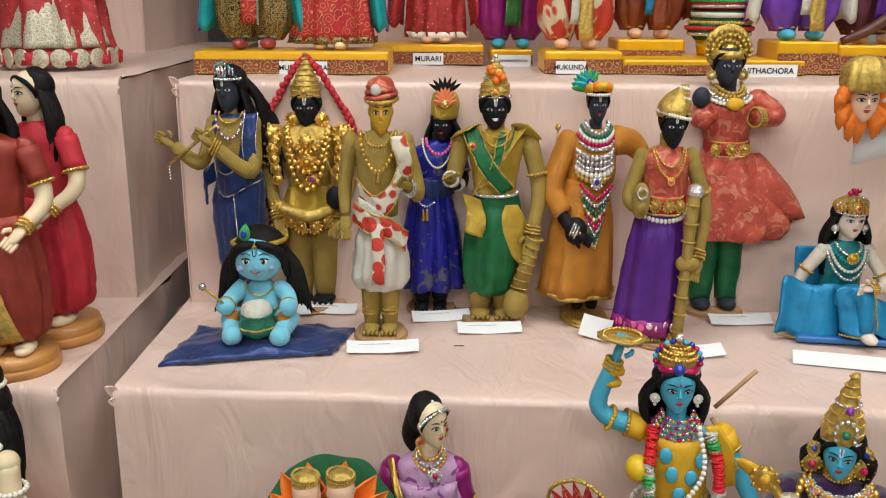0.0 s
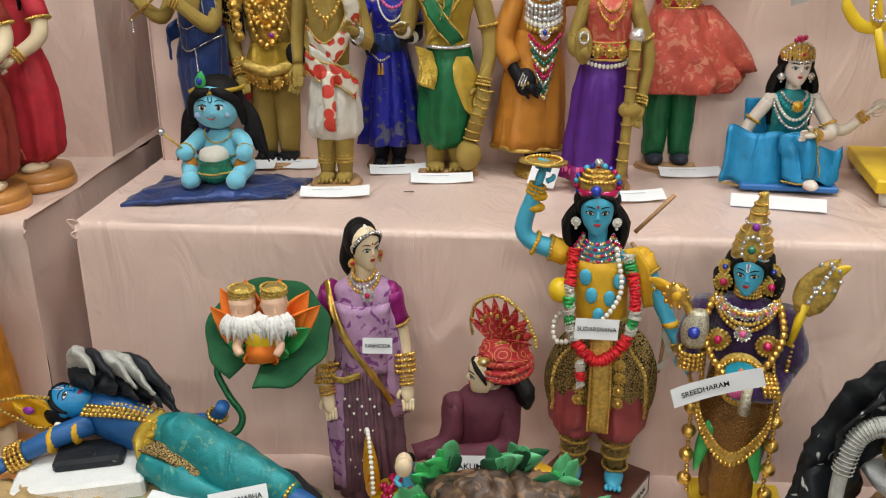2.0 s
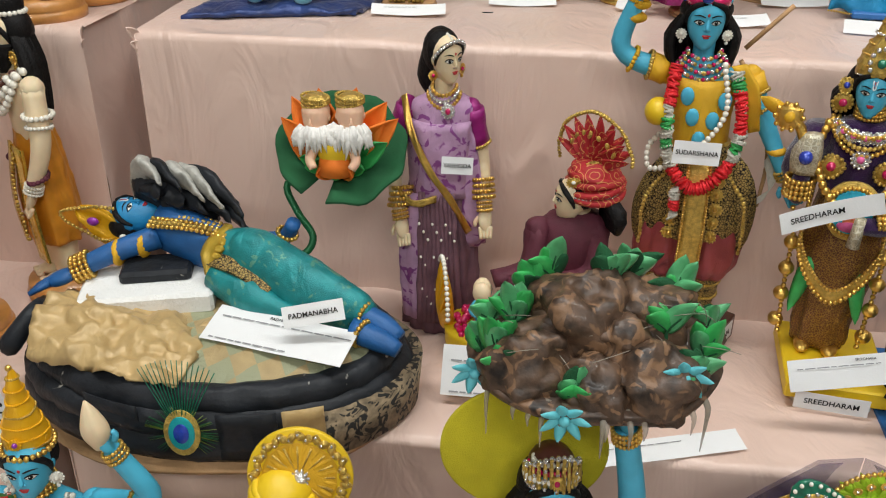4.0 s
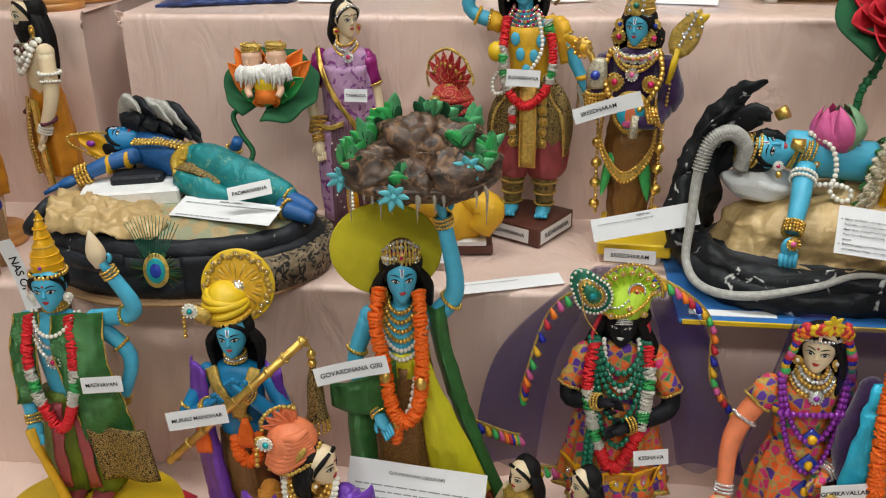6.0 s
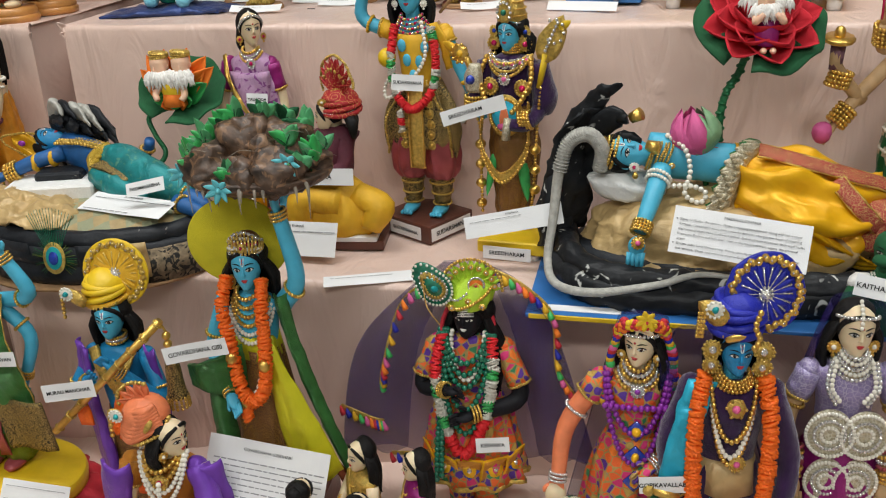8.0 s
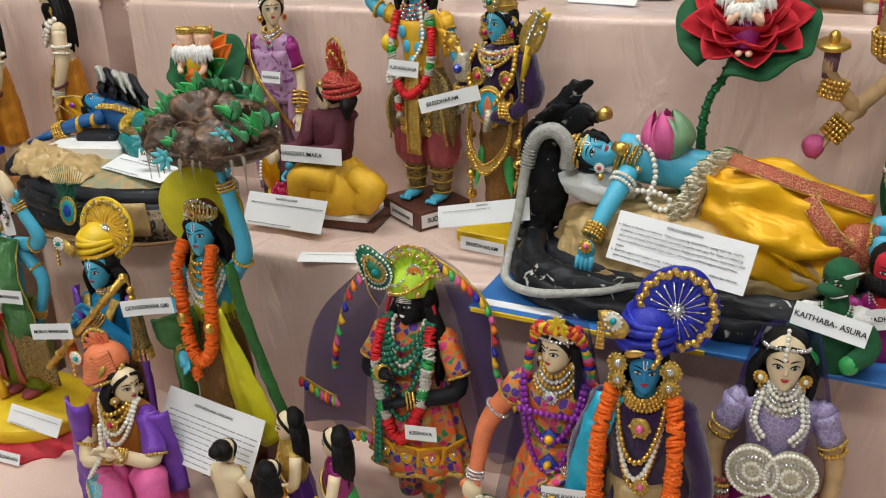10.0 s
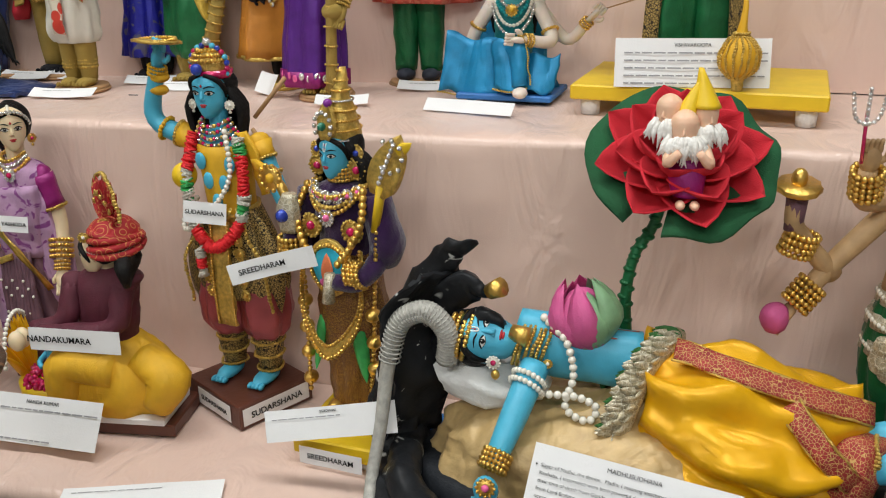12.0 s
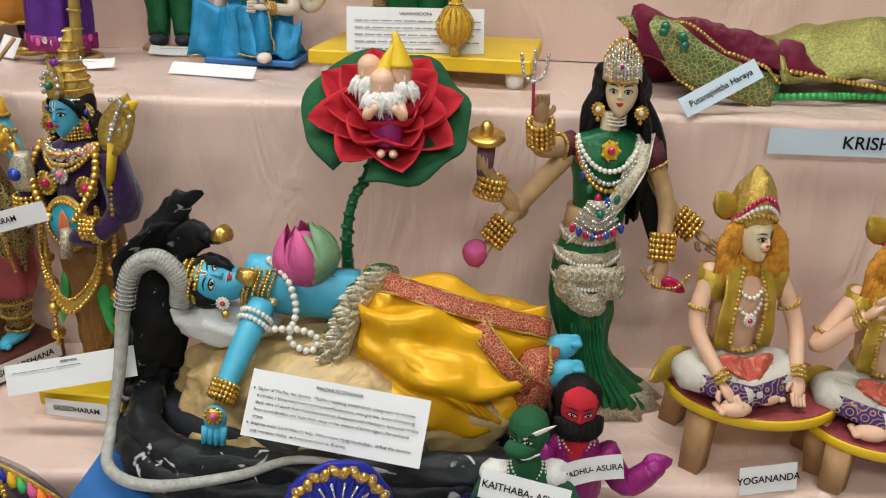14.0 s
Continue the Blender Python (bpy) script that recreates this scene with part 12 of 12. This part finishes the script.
# ---- neighbouring stand ----
def sequin_doll():
    b = Mesh()
    skirt(b, "redseq", 0, 0, 24, 1.0, 4.2, 9.0, 10, (0.03, 0.07), "red", 0.78, 0, 2.0)
    b.loft([(0, -0.4, 3.6, 8.4, 6.8), (0, -0.3, 8, 7.4, 6.0), (0, -0.2, 13, 6.0, 4.8)], "crystalnet", 60, 10, (0.07, 0.05), 5)
    for i in range(11):
        a = radians(-95 + 190 * i / 10)
        b.disc((9.4 * math.sin(a), -7.4 * math.cos(a), 2.0), 1.5, 0.3, "crystalnet", (math.sin(a), -math.cos(a), 0), 20)
    torso(b, "redseq", 0, 0, 23, 32, 4.4, 3.0, 2.4, "cream", 1.2, 34)
    for s in (-1, 1):
        arm(b, [(4.4 * s, 0, 31), (7.6 * s, -1.0, 24), (8.6 * s, -2.0, 15)], "redseq", (1.7, 1.7, 1.5), None, None, "silver", True, False)
    head(b, (0, -0.4, 36.4), 2.3, "cream", 0, long=6)
    doll(b, "sequin_dress_doll", -0.635, 1.545, STEP_A, "doll in red and gold sequinned wide dress with disc hem")


def tiny_white_stand():
    s = thing("toy_table", -0.80, 1.56, STEP_A, "small white toy table with two legs showing", "toy table")
    g = Mesh()
    g.box((0, 0, 5.2), (14, 7, 0.9), "foam", 0, 0, 0.1)
    part("top", g, s)
    for x in (-5, 5):
        g = Mesh()
        g.box((x, 0, 2.4), (1.8, 5, 4.8), "foam", 0, 0, 0.1)
        part("leg", g, s)


def robe_doll(x, y, z, low, border, label, turn=0):
    b = Mesh()
    wood_base(b, 0, 0, 5.2, "wood", 0.0, 2.6)
    for s in (-1, 1):
        b.ball((1.8 * s, -1.6, 3.2), (1.3, 2.4, 0.8), "cream", 12, 8)
    b.loft([(0, 0, 3.6, 2.6, 2.2), (0.4, 0, 6, 4.4, 3.4), (0.2, 0, 14, 4.9, 3.6), (0, 0, 20, 3.6, 2.6)], low, 50, 9, (0.09, 0.03), 6, x * 9)
    b.band([(-2.0, -2.4, 20), (-1.6, -3.6, 13), (0.6, -3.6, 4.6)], [(1.5, 0, 0), (2.6, 0.3, 0.2), (3.4, 0.4, 0.4)], border, 0.3)
    torso(b, low, 0, 0, 19, 29, 4.3, 3.2, 2.5, "cream", 1.2, 31.4)
    for s in (-1, 1):
        arm(b, [(4.4 * s, 0, 28), (6.0 * s, -0.8, 22), (4.0 * s, -3.8, 19)], "cream", (1.4, 1.2, 0.95), low, 0.45)
    head(b, (0, -0.5, 33.4), 2.3, "cream", turn, long=9, full=1.15)
    doll(b, "robed_doll", x, y, z, label, group="robed dolls", turn=turn)


def ascetic_doll(x, y, z, turn, label):
    b = Mesh()
    wood_base(b, 0, 0, 5.0, "wood", 0.0, 2.4)
    for s in (-1, 1):
        leg(b, 1.7 * s, 0, 2.4, 14, 1.7, "cream")
    b.loft([(0.2, 0, 8.4, 4.0, 3.2), (0.2, 0, 11, 4.2, 3.3), (0, 0, 17, 3.9, 2.9), (0, 0, 22.5, 3.0, 2.2)], "turmericsilk", 50, 8, (0.08, 0.03), 6, x * 5)
    b.band([(2.0, -2.6, 21), (3.4, -3.0, 14), (4.2, -2.8, 7.0)], (2.4, 0.5, 0), "foilgold", 0.3)
    b.band([(-0.6, -2.8, 21), (-0.4, -3.8, 14), (-0.2, -3.6, 8.6)], (1.6, 0, 0), "foilgold", 0.3)
    b.beads([(0.8, -3.0, 20), (1.2, -3.9, 15), (2.4, -3.7, 9.5)], 0.26, "zari", 2.0)
    torso(b, "cream", 0, 0, 21.5, 29.4, 4.3, 2.9, 2.3, "cream", 1.2, 31.4)
    arm(b, [(-4.4, 0, 28.4), (-5.4, -0.2, 22), (-4.8, -1.6, 16.2)], "cream", (1.5, 1.3, 1.0), bangle="pearl")
    arm(b, [(4.4, 0, 28.4), (5.4, -0.6, 22), (4.4, -2.4, 16.2)], "cream", (1.5, 1.3, 1.0), bangle="pearl")
    for s in (-1, 1):
        ring(b, (4.9 * s, -0.1, 25.4), (0, 0, 1), 1.6, 0.34, "pearl")
        ring(b, (4.9 * s, -1.5, 18.0), (0, -0.3, 1), 1.3, 0.3, "maroon")
    head(b, (0, -0.5, 33.6), 2.3, "cream", 0, long=8.5, full=1.2, tilak=None, lips=None)
    b.loft([(0, -1.6, 29.6, 0.9, 0.7), (0, -1.5, 31.6, 1.7, 1.2), (0, -0.8, 33.0, 2.1, 1.6)], "hair", 18, 6, 0.05)
    b.loft([(0, 0.2, 35.6, 1.5, 1.5), (0, 0.2, 37.4, 1.8, 1.8), (0, 0.2, 39.0, 1.2, 1.2)], "hair", 16)
    ring(b, (0, 0.2, 36.2), (0, 0, 1), 1.75, 0.32, "pearl")
    earrings(b, (0, -0.5, 33.2), 2.4, 0, "gold", 0.3, "gold", 0.7)
    for d, mm in ((2.0, "chocolate"), (3.4, "pearl"), (5.2, "pearl")):
        necklace(b, (0, -0.4, 30.2), 2.4 + 0.25 * d, 2.7, d, 0.5, mm, 1.9, ("pearl", "chocolate") if d < 3 else None)
    doll(b, "bearded_ascetic_doll", x, y, z, label, group="ascetic dolls", turn=turn)


sequin_doll()
tiny_white_stand()
robe_doll(-0.520, 1.195, STEP_B, "red", "redbro", "doll in crimson robe on a turned wooden base", -20)
robe_doll(-0.535, 1.090, STEP_B, "maroonred", "zari", "doll in rust red sari with gold border on wooden base", 10)
robe_doll(-0.690, 1.260, STEP_B, "teal", "zari", "doll in grey green robe on a wooden base", 0)
ascetic_doll(-0.505, 0.962, STEP_C, -48, "bearded doll in orange silk dhoti with bead necklaces")
ascetic_doll(-0.575, 0.850, STEP_C, -30, "bearded doll in orange dhoti beside another")
ascetic_doll(-0.700, 0.900, STEP_C, -20, "bearded doll in orange silk wrap on a wooden base")
s = thing("toy_bench", -0.555, 0.735, STEP_C, "wooden toy bench with a blue cushion", "toy bench")
g = Mesh()
g.box((0, 0, 9.4), (12, 6, 1.4), "royalplain", 12, 0, 0.3)
part("cushion", g, s, "blue velvet cushion")
for x in (-4.6, 4.6):
    for y in (-2, 2):
        g = Mesh()
        g.box((x, y + 0.2 * x, 4.4), (1.8, 1.4, 8.8), "rawwood", 12, 0, 0.1)
        part("leg", g, s)
card((-0.452, 0.70, 0.765), 0.11, 0.022, "NAS OF", 80, 0, 78, 0.016, curl=0.3, label="curled white paper strip with black capitals")

# ---- remaining papers ----
for (x, y, w, rz, ry) in ((-0.235, 1.285, 0.09, -4, 0), (-0.165, 1.290, 0.08, -8, 0), (-0.076, 1.146, 0.095, 5, 0), (0.000, 1.262, 0.085, 10, 0), (0.068, 1.216, 0.090, 4, 0), (0.338, 1.138, 0.07, 10, 0), (0.430, 1.255, 0.09, 3, 0)):
    card((x, y, STEP_B + 0.007), w, 0.022, "", 24, rz, ry, label="small handwritten white slip before a doll", curl=0.12, name="paper_slip", bars=1)
card((0.215, 1.195, STEP_B + 0.016), 0.045, 0.03, "", 60, -38, 0, label="folded white slip on the step", name="paper_slip", curl=0.2)
card((0.512, 1.106, STEP_B + 0.009), 0.118, 0.020, "", 40, -13, 0, label="white strip along the blue board edge", name="paper_slip")
card((0.775, 1.105, 1.140), 0.175, 0.056, "", 76, 2, 0, title="VISHWAROOPA", bars=5, label="white paper caption standing on the yellow stand", name="caption_paper")
card((0.700, 1.148, 1.262), 0.06, 0.028, "VISHWAROOPA", 84, 2, -8, 0.008)
card((1.128, 0.962, 1.104), 0.098, 0.024, "Putanajivitha Haraya", 66, 10, -28, 0.0098, label="pale blue name strip on the cloth heap", paper="bluepaper")
card((1.331, 0.9235, 1.052), 0.30, 0.030, "KRISHNA", 90, -3.4, 0, 0.0205, dx=-0.026, label="pale blue sign pinned to the step front", paper="bluepaper")

# ---- small loose wire on the cloth ----
g = Mesh()
g.tube([(-0.7, 0, 0.05), (0.7, 0.05, 0.05)], 0.07, "ink", 6, 1)
doll(g, "staple", 0.025, 1.158, STEP_B + 0.0035, "tiny dark staple on pink cloth", "staple")

# ---- white tiles of the rear wall ----
wall = bpy.data.objects["wall_north"]
g = Mesh(1.0)
g.box((0, 0, 0), (0.196, 0.008, 0.096), "tilew", bev=0.003)
tile_me = g.link("tile").data
bpy.data.objects.remove(bpy.data.objects["tile"])
for i in range(12):
    for j in range(14):
        t = new("tile", tile_me)
        t.parent = wall
        t.location = (0.7 + 0.2 * i + (0.1 if j % 2 else 0), 2.897, 1.3 + 0.1 * j)
